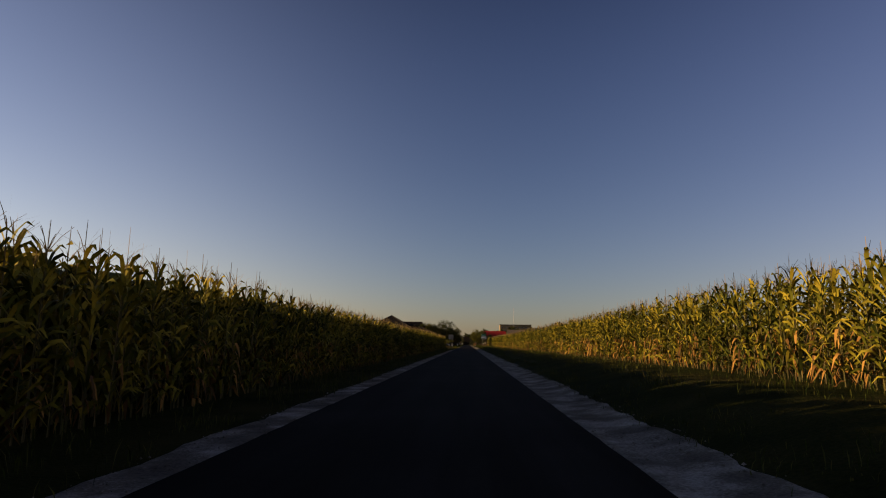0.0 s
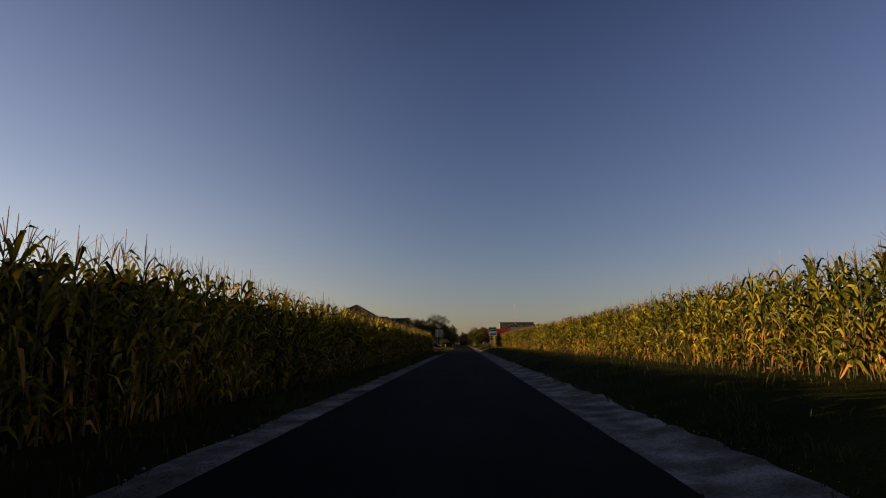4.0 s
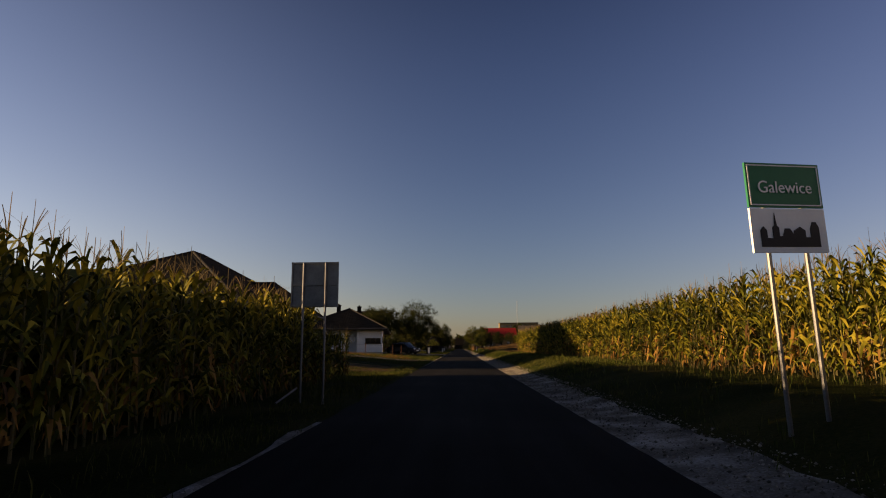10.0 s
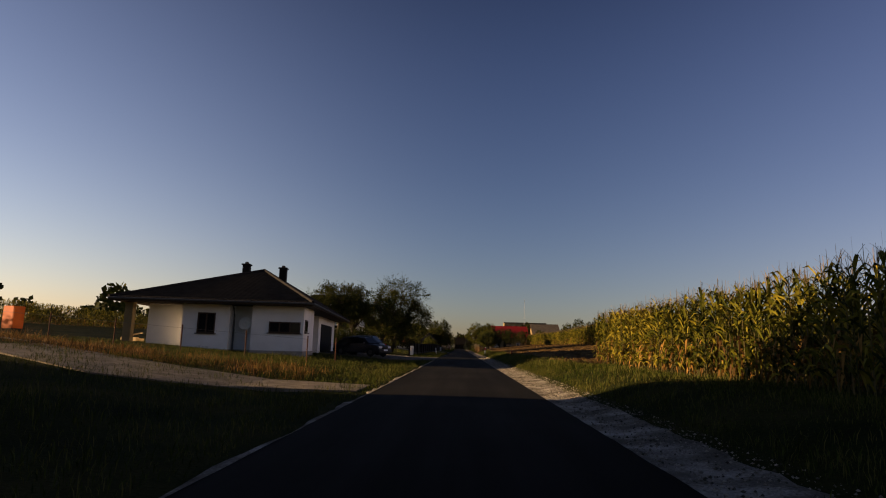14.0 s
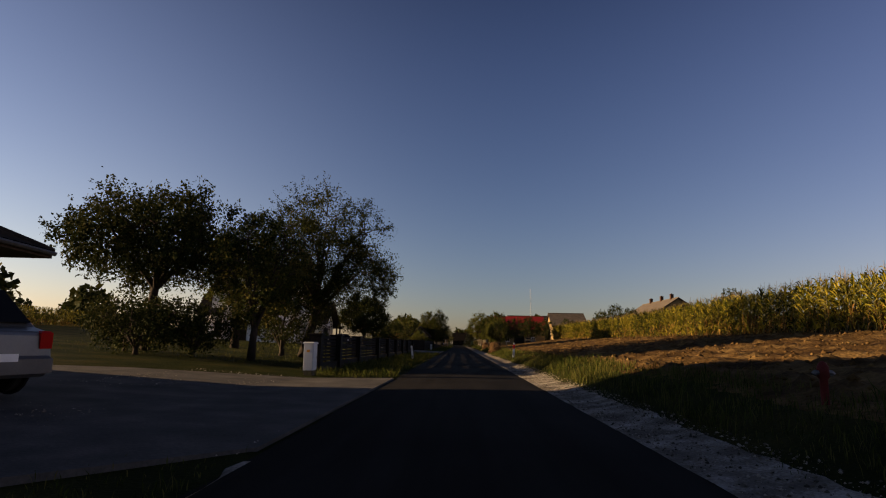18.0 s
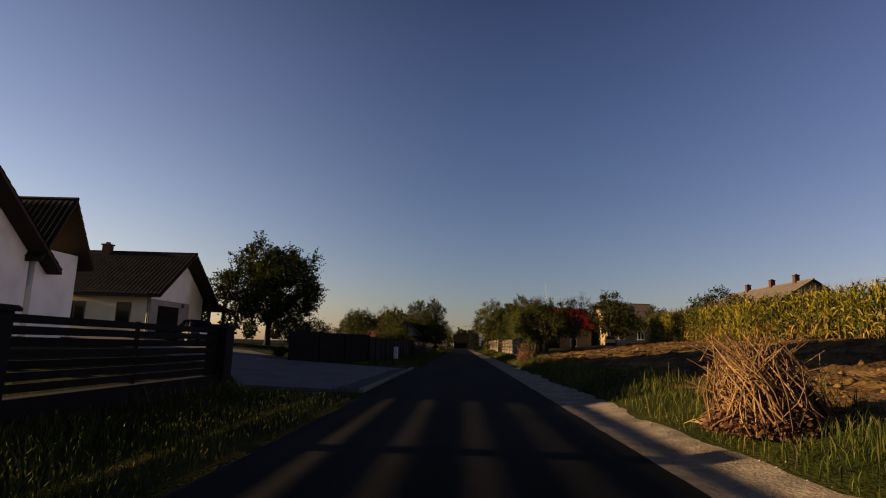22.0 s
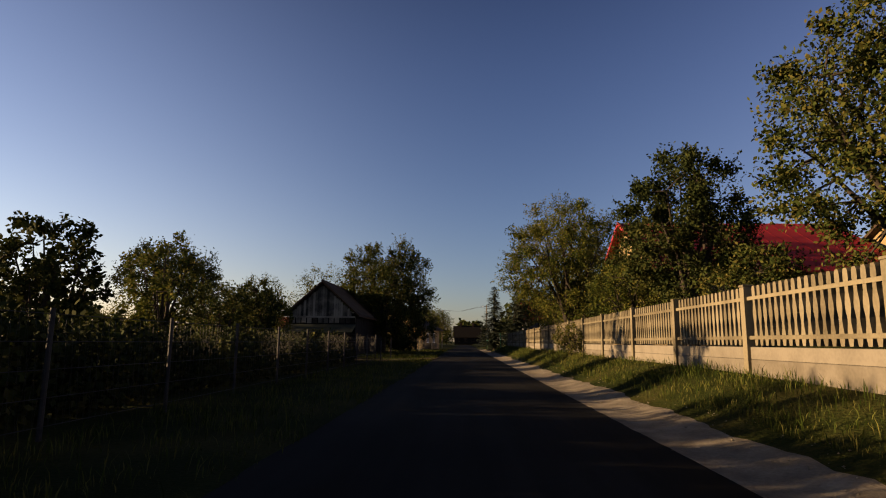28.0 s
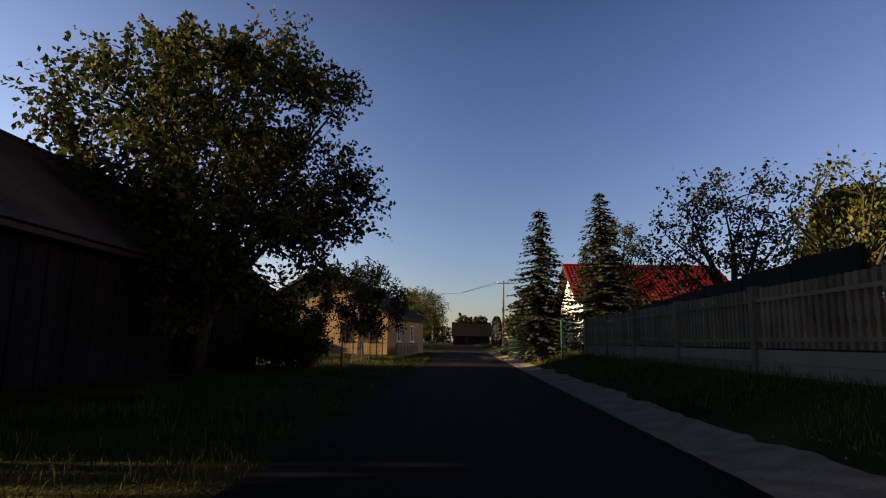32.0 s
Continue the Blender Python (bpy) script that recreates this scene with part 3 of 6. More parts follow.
# ---- buildings ----
def roof_face(name, e0, e1, r1, r0, material, parent, course=0.45, wave=0.30, amp=0.035, label=""):
    """One tiled roof slope between an eave line e0-e1 and a ridge line r0-r1, with waves and stepped courses."""
    e0, e1, r0, r1 = (Vector(p) for p in (e0, e1, r0, r1))
    up = ((r0 + r1) / 2 - (e0 + e1) / 2)
    nrm = (e1 - e0).cross(up).normalized()
    if nrm.z < 0:
        nrm = -nrm
    rows = max(2, int(up.length / course))
    cols = max(6, min(150, int((e1 - e0).length / wave * 3)))
    V, Q = [], []
    for j in range(rows):
        for v, lift in ((j / rows, 0.035), ((j + 1) / rows, 0.0)):
            a, b = e0.lerp(r0, v), e1.lerp(r1, v)
            for i in range(cols + 1):
                u = i / cols
                p = a.lerp(b, u)
                along = (p - e0).dot((e1 - e0).normalized())
                V.append(p + nrm * (lift + amp * abs(math.sin(math.pi * along / wave)) + 0.02))
    for j in range(2 * rows - 1):
        k = j * (cols + 1)
        Q += [(k + i, k + i + 1, k + cols + 2 + i, k + cols + 1 + i) for i in range(cols)]
    return link(name, arrays_mesh(name, np.array(V), np.array(Q)), material, parent, label)


def slab(points, thick):
    """A flat polygon with thickness below it."""
    s = Shape()
    n = len(points)
    low = [(p[0], p[1], p[2] - thick) for p in points]
    s.add(list(points) + low, [tuple(range(n)), tuple(range(2 * n - 1, n - 1, -1))] + [(i, n + i, n + (i + 1) % n, (i + 1) % n) for i in range(n)])
    return s


def window(parent, x, y, z, w, h, face, panes=2, material=None, sill=True, name="window"):
    """A window in a wall: base-left corner by centre; face 'x+','x-','y-','y+' tells which way it looks."""
    m = material or FRAME
    sg = 1 if face[1] == "+" else -1
    ax = face[0]

    def bx(s, du, dz, su, sz, d0, d1):
        if ax == "x":
            s.box(x + sg * (d0 + d1) / 2, y + du, z + dz, abs(d1 - d0), su, sz)
        else:
            s.box(x + du, y + sg * (d0 + d1) / 2, z + dz, su, abs(d1 - d0), sz)
        return s

    f = Shape()
    t = 0.07
    bx(f, 0, 0, w, t, -0.02, 0.035)
    bx(f, 0, h - t, w, t, -0.02, 0.035)
    for sd in (-1, 1):
        bx(f, sd * (w - t) / 2, t, t, h - 2 * t, -0.02, 0.035)
    for k in range(1, panes):
        bx(f, -w / 2 + w * k / panes, t, 0.08, h - 2 * t, -0.02, 0.04)
    win = part(name, f, m, parent)
    for k in range(panes):
        part("pane", bx(Shape(), -w / 2 + w * (k + 0.5) / panes, t * 0.6, w / panes - 0.05, h - t * 1.2, -0.03, 0.012), PANE, win, "dark reflecting glass")
    if sill:
        part("sill", bx(Shape(), 0, -0.05, w + 0.16, 0.05, 0.0, 0.12), m, win)
    return win


def chimney(parent, x, y, z0, z1, s=0.6, material=None):
    c = part("chimney", Shape().box(x, y, z0, s, s, z1 - z0).box(x, y, z1, s + 0.14, s + 0.14, 0.10, 0, 0.03), material or BRICKWALL, parent)
    part("chimney_pot", Shape().box(x, y, z1 + 0.10, s * 0.45, s * 0.45, 0.16, 0, 0.04), GREYROOF, c)
    return c


def gutter_pipe(parent, x, y, z0, z1, dx=0.0, dy=0.0):
    part("downpipe", Shape().tube([(x + dx, y + dy, z1), (x + dx * 0.6, y + dy * 0.6, z1 - 0.15), (x, y, z1 - 0.55), (x, y, z0)], 0.05, 8), ZINC, parent)


def gable_roof(h, x0, x1, y0, y1, ze, zr, axis, over, material, tiled=True, thick=0.16, soffit=None, barge=True, label=""):
    """Ridge along axis ('x' or 'y') over the wall box x0..x1, y0..y1; ze at the wall head, zr at the ridge."""
    soffit = soffit or SOFFIT
    if axis == "x":
        ym, half = (y0 + y1) / 2, (y1 - y0) / 2
        k = (zr - ze) / half
        for sg, ya in ((-1, y0), (1, y1)):
            ye, z_e = ya + sg * over, ze - k * over
            P = [(x0 - over, ye, z_e), (x1 + over, ye, z_e), (x1 + over, ym, zr), (x0 - over, ym, zr)]
            s = slab([(p[0], p[1], p[2]) for p in P], thick)
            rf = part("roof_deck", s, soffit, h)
            if tiled:
                roof_face("roof", P[0], P[1], P[2], P[3], material, rf, label=label)
            else:
                part("roof", slab([(p[0], p[1], p[2] + 0.04) for p in P], 0.035), material, rf, label)
        part("ridge", Shape().tube([(x0 - over, ym, zr + 0.05), (x1 + over, ym, zr + 0.05)], 0.10, 8), material, h)
    else:
        xm, half = (x0 + x1) / 2, (x1 - x0) / 2
        k = (zr - ze) / half
        for sg, xa in ((-1, x0), (1, x1)):
            xe, z_e = xa + sg * over, ze - k * over
            P = [(xe, y0 - over, z_e), (xe, y1 + over, z_e), (xm, y1 + over, zr), (xm, y0 - over, zr)]
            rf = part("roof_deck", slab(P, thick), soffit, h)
            if tiled:
                roof_face("roof", P[0], P[1], P[2], P[3], material, rf, label=label)
            else:
                part("roof", slab([(p[0], p[1], p[2] + 0.04) for p in P], 0.035), material, rf, label)
        part("ridge", Shape().tube([(xm, y0 - over, zr + 0.05), (xm, y1 + over, zr + 0.05)], 0.10, 8), material, h)


def gable_walls(h, x0, x1, y0, y1, zb, ze, zr, axis, material, name="wall"):
    """Four walls; the two gable ends run up to the ridge."""
    if axis == "x":
        ym = (y0 + y1) / 2
        out = [(y0, zb), (y1, zb), (y1, ze - 0.1), (ym, zr - 0.22), (y0, ze - 0.1)]
        part("gable_wall", Shape().prism(out, "x", x1 - 0.3, x1), material, h)
        part("gable_wall", Shape().prism(out, "x", x0, x0 + 0.3), material, h)
        part(name, Shape().box((x0 + x1) / 2, y0 + 0.15, zb, x1 - x0 - 0.6, 0.3, ze - zb - 0.1), material, h)
        part(name, Shape().box((x0 + x1) / 2, y1 - 0.15, zb, x1 - x0 - 0.6, 0.3, ze - zb - 0.1), material, h)
    else:
        xm = (x0 + x1) / 2
        out = [(x0, zb), (x1, zb), (x1, ze - 0.1), (xm, zr - 0.22), (x0, ze - 0.1)]
        part("gable_wall", Shape().prism(out, "y", y0, y0 + 0.3), material, h)
        part("gable_wall", Shape().prism(out, "y", y1 - 0.3, y1), material, h)
        part(name, Shape().box(x0 + 0.15, (y0 + y1) / 2, zb, 0.3, y1 - y0 - 0.6, ze - zb - 0.1), material, h)
        part(name, Shape().box(x1 - 0.15, (y0 + y1) / 2, zb, 0.3, y1 - y0 - 0.6, ze - zb - 0.1), material, h)


def hip_roof(h, x0, x1, y0, y1, ze, apex0, apex1, material, thick=0.14):
    """A hipped roof over the eave box, with its ridge from apex0 to apex1."""
    c = [(x0, y0, ze), (x1, y0, ze), (x1, y1, ze), (x0, y1, ze)]
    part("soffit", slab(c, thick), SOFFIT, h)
    along_y = abs(apex1[1] - apex0[1]) > abs(apex1[0] - apex0[0])
    if along_y:
        faces = [(c[0], c[1], apex0, apex0), (c[1], c[2], apex1, apex0), (c[2], c[3], apex1, apex1), (c[3], c[0], apex0, apex1)]
    else:
        faces = [(c[0], c[1], apex1, apex0), (c[1], c[2], apex1, apex1), (c[2], c[3], apex0, apex1), (c[3], c[0], apex0, apex0)]
    for a, b, r1, r0 in faces:
        roof_face("roof", a, b, r1, r0, material, h)
    ends = [(c[0], apex0), (c[1], apex0 if along_y else apex1), (c[2], apex1), (c[3], apex1 if along_y else apex0)]
    for a, b in ends:
        part("hip_ridge", Shape().tube([(a[0], a[1], a[2] + 0.06), (b[0], b[1], b[2] + 0.08)], 0.09, 8), material, h)
    part("ridge", Shape().tube([(*apex0[:2], apex0[2] + 0.08), (*apex1[:2], apex1[2] + 0.08)], 0.10, 8), material, h)
    part("gutter", Shape().tube([(x1 + 0.06, y0, ze - 0.02), (x1 + 0.06, y1, ze - 0.02)], 0.06, 8), ZINC, h)
    part("gutter", Shape().tube([(x0, y0 - 0.06, ze - 0.02), (x1, y0 - 0.06, ze - 0.02)], 0.06, 8), ZINC, h)


def at_origin(h):
    """Things are built in world places under an Empty at their base; this undoes the Empty's offset for the parts."""
    inv = h.matrix_basis.inverted()
    for o in h.children:
        o.matrix_parent_inverse = inv
    return h


# bare brick bungalow under a dark hipped roof
h1 = thing("brick_bungalow", -18.0, 164.0, 0.5, "unfinished bungalow of bare brick with a dark hipped tile roof", "house")
part("wall", Shape().box(-18.2, 162.9, 0.3, 11.6, 15.8, 3.25), BRICKWALL, h1, "bare red hollow-brick wall")
part("plinth", Shape().box(-18.2, 162.9, 0.0, 11.75, 15.95, 0.9), BRICKWALL, h1)
for ya, yb in ((157.0, 158.6), (158.75, 159.9), (161.0, 162.6), (163.3, 164.1), (164.2, 170.9)):
    part("foam_strip", Shape().box(-12.30, (ya + yb) / 2, 0.80, 0.06, yb - ya, 0.24), WHITE, h1, "pale insulation strip along the plinth")
hip_roof(h1, -25.2, -11.3, 153.9, 171.9, 3.55, (-18.6, 164.2, 7.8), (-18.6, 166.0, 7.8), TILE)
w1 = part("window", Shape().box(-12.36, 158.4, 2.34, 0.12, 1.95, 0.09).box(-12.36, 158.4, 3.28, 0.12, 1.95, 0.09).box(-12.36, 157.47, 2.43, 0.12, 0.09, 0.85).box(-12.36, 159.33, 2.43, 0.12, 0.09, 0.85), FRAME, h1)
part("pane", Shape().box(-12.37, 158.4, 2.43, 0.03, 1.78, 0.85), FILM, w1, "pane still covered with milky film")
part("lintel", Shape().box(-12.36, 158.45, 3.40, 0.10, 2.2, 0.12), WHITE, h1, "pale concrete lintel")
part("window_board", Shape().box(-12.36, 160.43, 2.04, 0.08, 1.62, 1.08, 0, 0.01), FILM, h1, "pale sheet closing a window opening")
part("garage_door", Shape().box(-12.36, 166.6, 0.95, 0.06, 3.0, 2.1), DARKDOOR, h1)
part("brick_pier", Shape().box(-12.3, 163.0, 0.6, 0.3, 0.4, 2.7), BRICKWALL, h1)
window(h1, -15.2, 154.95, 1.5, 1.4, 1.4, "y-", 2)
window(h1, -20.2, 154.95, 1.5, 1.8, 1.4, "y-", 2)
hip_roof(h1, -16.0, -11.1, 160.6, 172.0, 3.56, (-15.0, 166.3, 5.75), (-13.4, 166.3, 5.75), TILE, 0.10)
gutter_pipe(h1, -12.3, 170.9, 0.5, 3.5, 0.9, 0.6)
at_origin(h1)

# white bungalow under a dark hipped roof, with a garage wing towards the road
h2 = thing("white_bungalow", -14.0, 199.5, 0.5, "white rendered bungalow with a dark hipped tile roof", "house")
zb2 = 0.30
part("wall", Shape().prism([(-18.0, 193.6), (-15.7, 193.6), (-15.7, 192.5), (-13.1, 192.5), (-13.1, 193.6), (-11.8, 193.6), (-11.8, 192.3), (-8.9, 192.3), (-8.9, 196.2), (-10.3, 196.2), (-10.3, 214.2), (-18.0, 214.2)], "z", zb2, 3.18), WHITE, h2)
part("garage_wing", Shape().box(-9.9, 208.45, zb2, 0.82, 10.9, 2.88), WHITE, h2)
part("plinth", Shape().prism([(-18.04, 193.56), (-15.74, 193.56), (-15.74, 192.46), (-13.06, 192.46), (-13.06, 193.56), (-11.84, 193.56), (-11.84, 192.26), (-8.86, 192.26), (-8.86, 196.24), (-10.26, 196.24), (-10.26, 214.24), (-18.04, 214.24)], "z", 0.0, 0.62), GREYWALL, h2, "grey plinth band")
hip_roof(h2, -19.2, -8.3, 191.2, 215.2, 3.26, (-13.4, 201.4, 6.15), (-13.4, 203.6, 6.15), TILE)
chimney(h2, -14.9, 202.3, 5.0, 6.65, 0.5, DARKDOOR)
chimney(h2, -12.2, 202.2, 5.0, 6.45, 0.5, DARKDOOR)
window(h2, -14.35, 192.49, 1.50, 0.98, 1.15, "y-", 2)
window(h2, -9.95, 192.29, 1.62, 1.75, 0.62, "y-", 3)
window(h2, -8.89, 193.2, 1.68, 0.95, 0.72, "x+", 1)
window(h2, -10.29, 201.3, 1.85, 1.7, 0.85, "x+", 2)
part("front_door", Shape().box(-10.27, 197.4, 0.5, 0.08, 0.95, 2.15), DARKDOOR, h2)
gd = part("garage_door", Shape().box(-9.47, 207.9, 0.42, 0.05, 6.9, 2.15), DARKDOOR, h2)
for k in range(5):
    part("door_panel", Shape().box(-9.435, 207.9, 0.46 + 0.42 * k, 0.03, 6.8, 0.385, 0, 0.01), DARKDOOR, gd)
part("porch_post", Shape().box(-18.6, 192.6, 0.3, 0.42, 0.42, 2.8), YELLOW, h2, "sunlit square porch post")
dish = part("satellite_dish", Shape().lathe(0, 0, [(0.02, 0.0), (0.20, 0.03), (0.36, 0.10), (0.37, 0.10), (0.20, 0.015), (0.03, -0.02)], 16), WHITEFRAME, h2)
dish.matrix_basis = pose(-12.4, 193.35, 2.1, 75, 0, 0)
gutter_pipe(h2, -13.0, 193.2, 0.4, 3.1, 0.1, -0.9)
at_origin(h2)
# the bungalow stands turned a little from the road, about its front corner
h2.matrix_basis = pose(-8.9, 192.3, 0, 0, 0, 6) @ pose(8.9, -192.3, 0) @ h2.matrix_basis

# two-storey house with a balcony gable towards the road and a cross gable
h3 = thing("gabled_house", -26.0, 270.5, 1.0, "white two-storey house with steep dark tile roofs and balconies", "house")
zb3 = 0.7
gable_walls(h3, -27.9, -20.0, 264.3, 277.3, zb3, 4.75, 10.1, "x", WHITE)
gable_roof(h3, -27.9, -20.0, 264.3, 277.3, 4.75, 10.1, "x", 0.95, TILE)
# cross gable on the near side
gable_walls(h3, -27.2, -21.4, 264.0, 270.5, zb3, 6.4, 9.35, "y", WHITE, "bay_wall")
gable_roof(h3, -27.2, -21.4, 264.0, 270.5, 6.4, 9.35, "y", 0.8, TILE)
# gable windows, balcony and arched porch on the road side
for yy, ww in ((267.3, 1.25), (270.3, 0.85), (272.6, 1.1)):
    window(h3, -19.99, yy, 4.95, ww + 0.12, 2.15, "x+", 1 if ww < 1 else 2)
window(h3, -19.99, 266.1, 1.75, 1.2, 1.7, "x+", 2)
window(h3, -19.99, 270.4, 1.75, 1.2, 1.6, "x+", 2)
window(h3, -22.15, 263.99, 1.7, 0.95, 1.9, "y-", 1)
part("grey_wall_panel", Shape().box(-20.85, 264.28, 1.2, 1.55, 0.05, 2.3), GREYWALL, h3, "grey stone-clad wall panel")
part("grey_wall_panel", Shape().box(-19.985, 265.3, 1.2, 0.04, 2.0, 2.3), GREYWALL, h3, "grey stone-clad wall panel")
balc = part("balcony", Shape().box(-19.3, 269.7, 4.35, 1.4, 6.9, 0.18), WHITE, h3)
for k in range(6):
    part("balcony_post", Shape().box(-18.65, 266.4 + 1.32 * k, 4.53, 0.05, 0.05, 1.05), GALV, balc)
part("handrail", Shape().tube([(-20, 266.35, 5.55), (-18.65, 266.35, 5.55), (-18.65, 273.05, 5.55), (-20, 273.05, 5.55)], 0.03, 6), GALV, balc)
for k in range(5):
    part("glass_panel", Shape().box(-18.65, 267.06 + 1.32 * k, 4.62, 0.02, 1.22, 0.82), surface("frosted_panel", (0.26, 0.30, 0.31), (0.32, 0.36, 0.37), 4, 0.25, 0, 30) if k == 0 else bpy.data.materials["frosted_panel"], balc)
part("arched_porch", Shape().prism([(272.0, zb3), (272.4, zb3), (272.4, 2.5), (272.8, 3.1), (273.5, 3.35), (274.2, 3.1), (274.6, 2.5), (274.6, zb3), (275.0, zb3), (275.0, 2.7), (274.5, 3.45), (273.5, 3.75), (272.5, 3.45), (272.0, 2.7)], "x", -20.0, -19.4), GREYWALL, h3)
part("porch_door", Shape().box(-19.98, 273.5, zb3 + 0.2, 0.06, 1.4, 2.2), DARKDOOR, h3)
window(h3, -24.55, 263.99, 4.55, 0.75, 2.05, "y-", 1)
window(h3, -23.55, 263.99, 4.55, 0.75, 2.05, "y-", 1)
b2 = part("balcony", Shape().box(-23.4, 263.3, 4.3, 3.1, 1.4, 0.18), WHITE, h3)
for k in range(5):
    part("balcony_post", Shape().box(-24.88 + 0.74 * k, 262.65, 4.48, 0.05, 0.05, 1.05), GALV, b2)
part("handrail", Shape().tube([(-24.88, 264.0, 5.5), (-24.88, 262.65, 5.5), (-21.92, 262.65, 5.5), (-21.92, 264.0, 5.5)], 0.03, 6), GALV, b2)
for k in range(4):
    part("glass_panel", Shape().box(-24.51 + 0.74 * k, 262.65, 4.56, 0.66, 0.02, 0.82), bpy.data.materials["frosted_panel"], b2)
part("balcony_pillar", Shape().box(-25.0, 263.1, zb3, 0.7, 0.7, 3.6), GREYWALL, h3, "stone-clad balcony pillar")
part("patio_door", Shape().box(-23.75, 263.97, zb3 + 0.2, 1.1, 0.06, 2.3), DARKDOOR, h3)
window(h3, -26.35, 263.99, 1.5, 0.85, 1.7, "y-", 1)
# small dormer on the far side and downpipes
gable_roof(h3, -23.6, -19.6, 277.4, 280.4, 5.1, 7.6, "x", 0.4, TILE)
part("annexe_wall", Shape().box(-21.8, 278.9, zb3, 4.0, 2.9, 4.3), WHITE, h3)
gutter_pipe(h3, -19.95, 264.4, zb3, 4.2, 0.3, -0.9)
gutter_pipe(h3, -27.7, 264.2, zb3, 4.1, -0.8, -0.8)
at_origin(h3)

# garage house with an open carport
h5 = thing("garage_house", -24.0, 293.5, 0.9, "cream and white garage house with a dark tile roof and carport", "house")
zb5 = 0.75
gable_walls(h5, -29.0, -21.2, 290.4, 298.4, zb5, 4.25, 7.2, "x", CREAM)
gable_roof(h5, -29.0, -20.9, 290.4, 298.4, 4.35, 7.25, "x", 0.75, TILE)
part("white_gable_panel", Shape().prism([(290.36, 3.6), (296.0, 3.6), (296.0, 5.6), (294.6, 6.65), (290.36, 4.15)], "x", -21.24, -21.16), WHITE, h5)
part("stone_panel", Shape().box(-21.18, 293.2, zb5, 0.06, 5.7, 2.85), GREYWALL, h5, "pale stone-clad garage wall")
g5 = part("garage_door", Shape().box(-21.13, 292.85, zb5 + 0.15, 0.06, 2.9, 2.3), DARKDOOR, h5)
for k in range(4):
    part("door_panel", Shape().box(-21.09, 292.85, zb5 + 0.19 + 0.57 * k, 0.03, 2.8, 0.52, 0, 0.012), DARKDOOR, g5)
window(h5, -26.4, 290.39, 1.9, 1.5, 1.4, "y-", 2)
window(h5, -23.0, 290.39, 1.9, 1.0, 1.4, "y-", 1)
for px, py in ((-20.5, 298.2), (-20.6, 301.4), (-24.5, 301.4)):
    part("carport_post", Shape().box(px, py, 0.6, 0.22, 0.22, 3.7), SOFFIT, h5)
part("carport_deck", slab([(-29.7, 299.2, 3.75), (-20.1, 299.2, 3.75), (-20.1, 302.0, 2.85 + 0.6), (-29.7, 302.0, 2.85 + 0.6)], 0.14), SOFFIT, h5)
roof_face("carport_roof", (-29.7, 302.0, 3.47), (-20.1, 302.0, 3.47), (-20.1, 299.15, 3.8), (-29.7, 299.15, 3.8), TILE, h5)
chimney(h5, -27.0, 294.2, 6.6, 7.75, 0.55, BRICKWALL)
gutter_pipe(h5, -21.3, 290.3, zb5, 3.95, 0.2, -0.7)
part("wall_lamp", Shape().lathe(-21.0, 294.7, [(0.02, 3.2), (0.09, 3.24), (0.10, 3.45), (0.03, 3.55)], 8), ZINC, h5)
at_origin(h5)

# old timber barn
barn = thing("timber_barn", -12.0, 373.0, 0.1, "old barn with weathered board gable and a dark sagging roof", "barn")
BX0, BX1, BY0, BY1 = -13.75, -8.6, 365.9, 384.0
gable_roof(barn, BX0, BX1, BY0, BY1, 3.35, 5.65, "y", 0.36, surface("old_roofing_felt", (0.016, 0.014, 0.013), (0.035, 0.031, 0.028), 0.8, 0.95, 0.8, 12, c3=(0.05, 0.045, 0.04), depth=0.02), thick=0.1)
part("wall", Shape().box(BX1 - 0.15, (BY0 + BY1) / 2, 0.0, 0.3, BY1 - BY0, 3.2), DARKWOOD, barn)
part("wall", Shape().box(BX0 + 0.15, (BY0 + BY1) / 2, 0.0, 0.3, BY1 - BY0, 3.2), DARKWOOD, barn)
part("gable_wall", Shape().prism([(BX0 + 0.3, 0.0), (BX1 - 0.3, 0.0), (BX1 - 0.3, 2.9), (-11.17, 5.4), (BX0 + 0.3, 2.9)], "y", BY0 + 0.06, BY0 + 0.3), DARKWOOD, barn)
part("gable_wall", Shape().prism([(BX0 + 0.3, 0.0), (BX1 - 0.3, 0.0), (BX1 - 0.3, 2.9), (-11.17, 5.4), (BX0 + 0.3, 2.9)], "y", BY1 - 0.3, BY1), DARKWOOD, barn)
for k in range(28):
    bx = BX0 + 0.12 + 0.18 * k
    hh = 5.47 - abs(bx - (BX0 + BX1) / 2) * (2.3 / 2.575)
    if hh > 3.1:
        part("board", Shape().box(bx, BY0 + 0.02 + 0.012 * (k % 2), 2.95 - 0.03 * (k * 7 % 3), 0.165, 0.03, hh - 2.95 - 0.05), OLDWOOD, barn)
for k in range(12):
    part("plank", Shape().box(BX0 + 0.30 + 0.43 * k, BY0 + 0.03, 2.42 + 0.02 * (k % 3), 0.34, 0.04, 0.40), OLDWOOD, barn)
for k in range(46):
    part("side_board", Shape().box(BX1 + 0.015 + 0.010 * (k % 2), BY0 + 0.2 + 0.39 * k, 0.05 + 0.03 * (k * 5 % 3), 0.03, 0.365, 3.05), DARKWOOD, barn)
part("cross_beam", Shape().box((BX0 + BX1) / 2, BY0 - 0.02, 2.84, BX1 - BX0, 0.14, 0.13), OLDWOOD, barn)
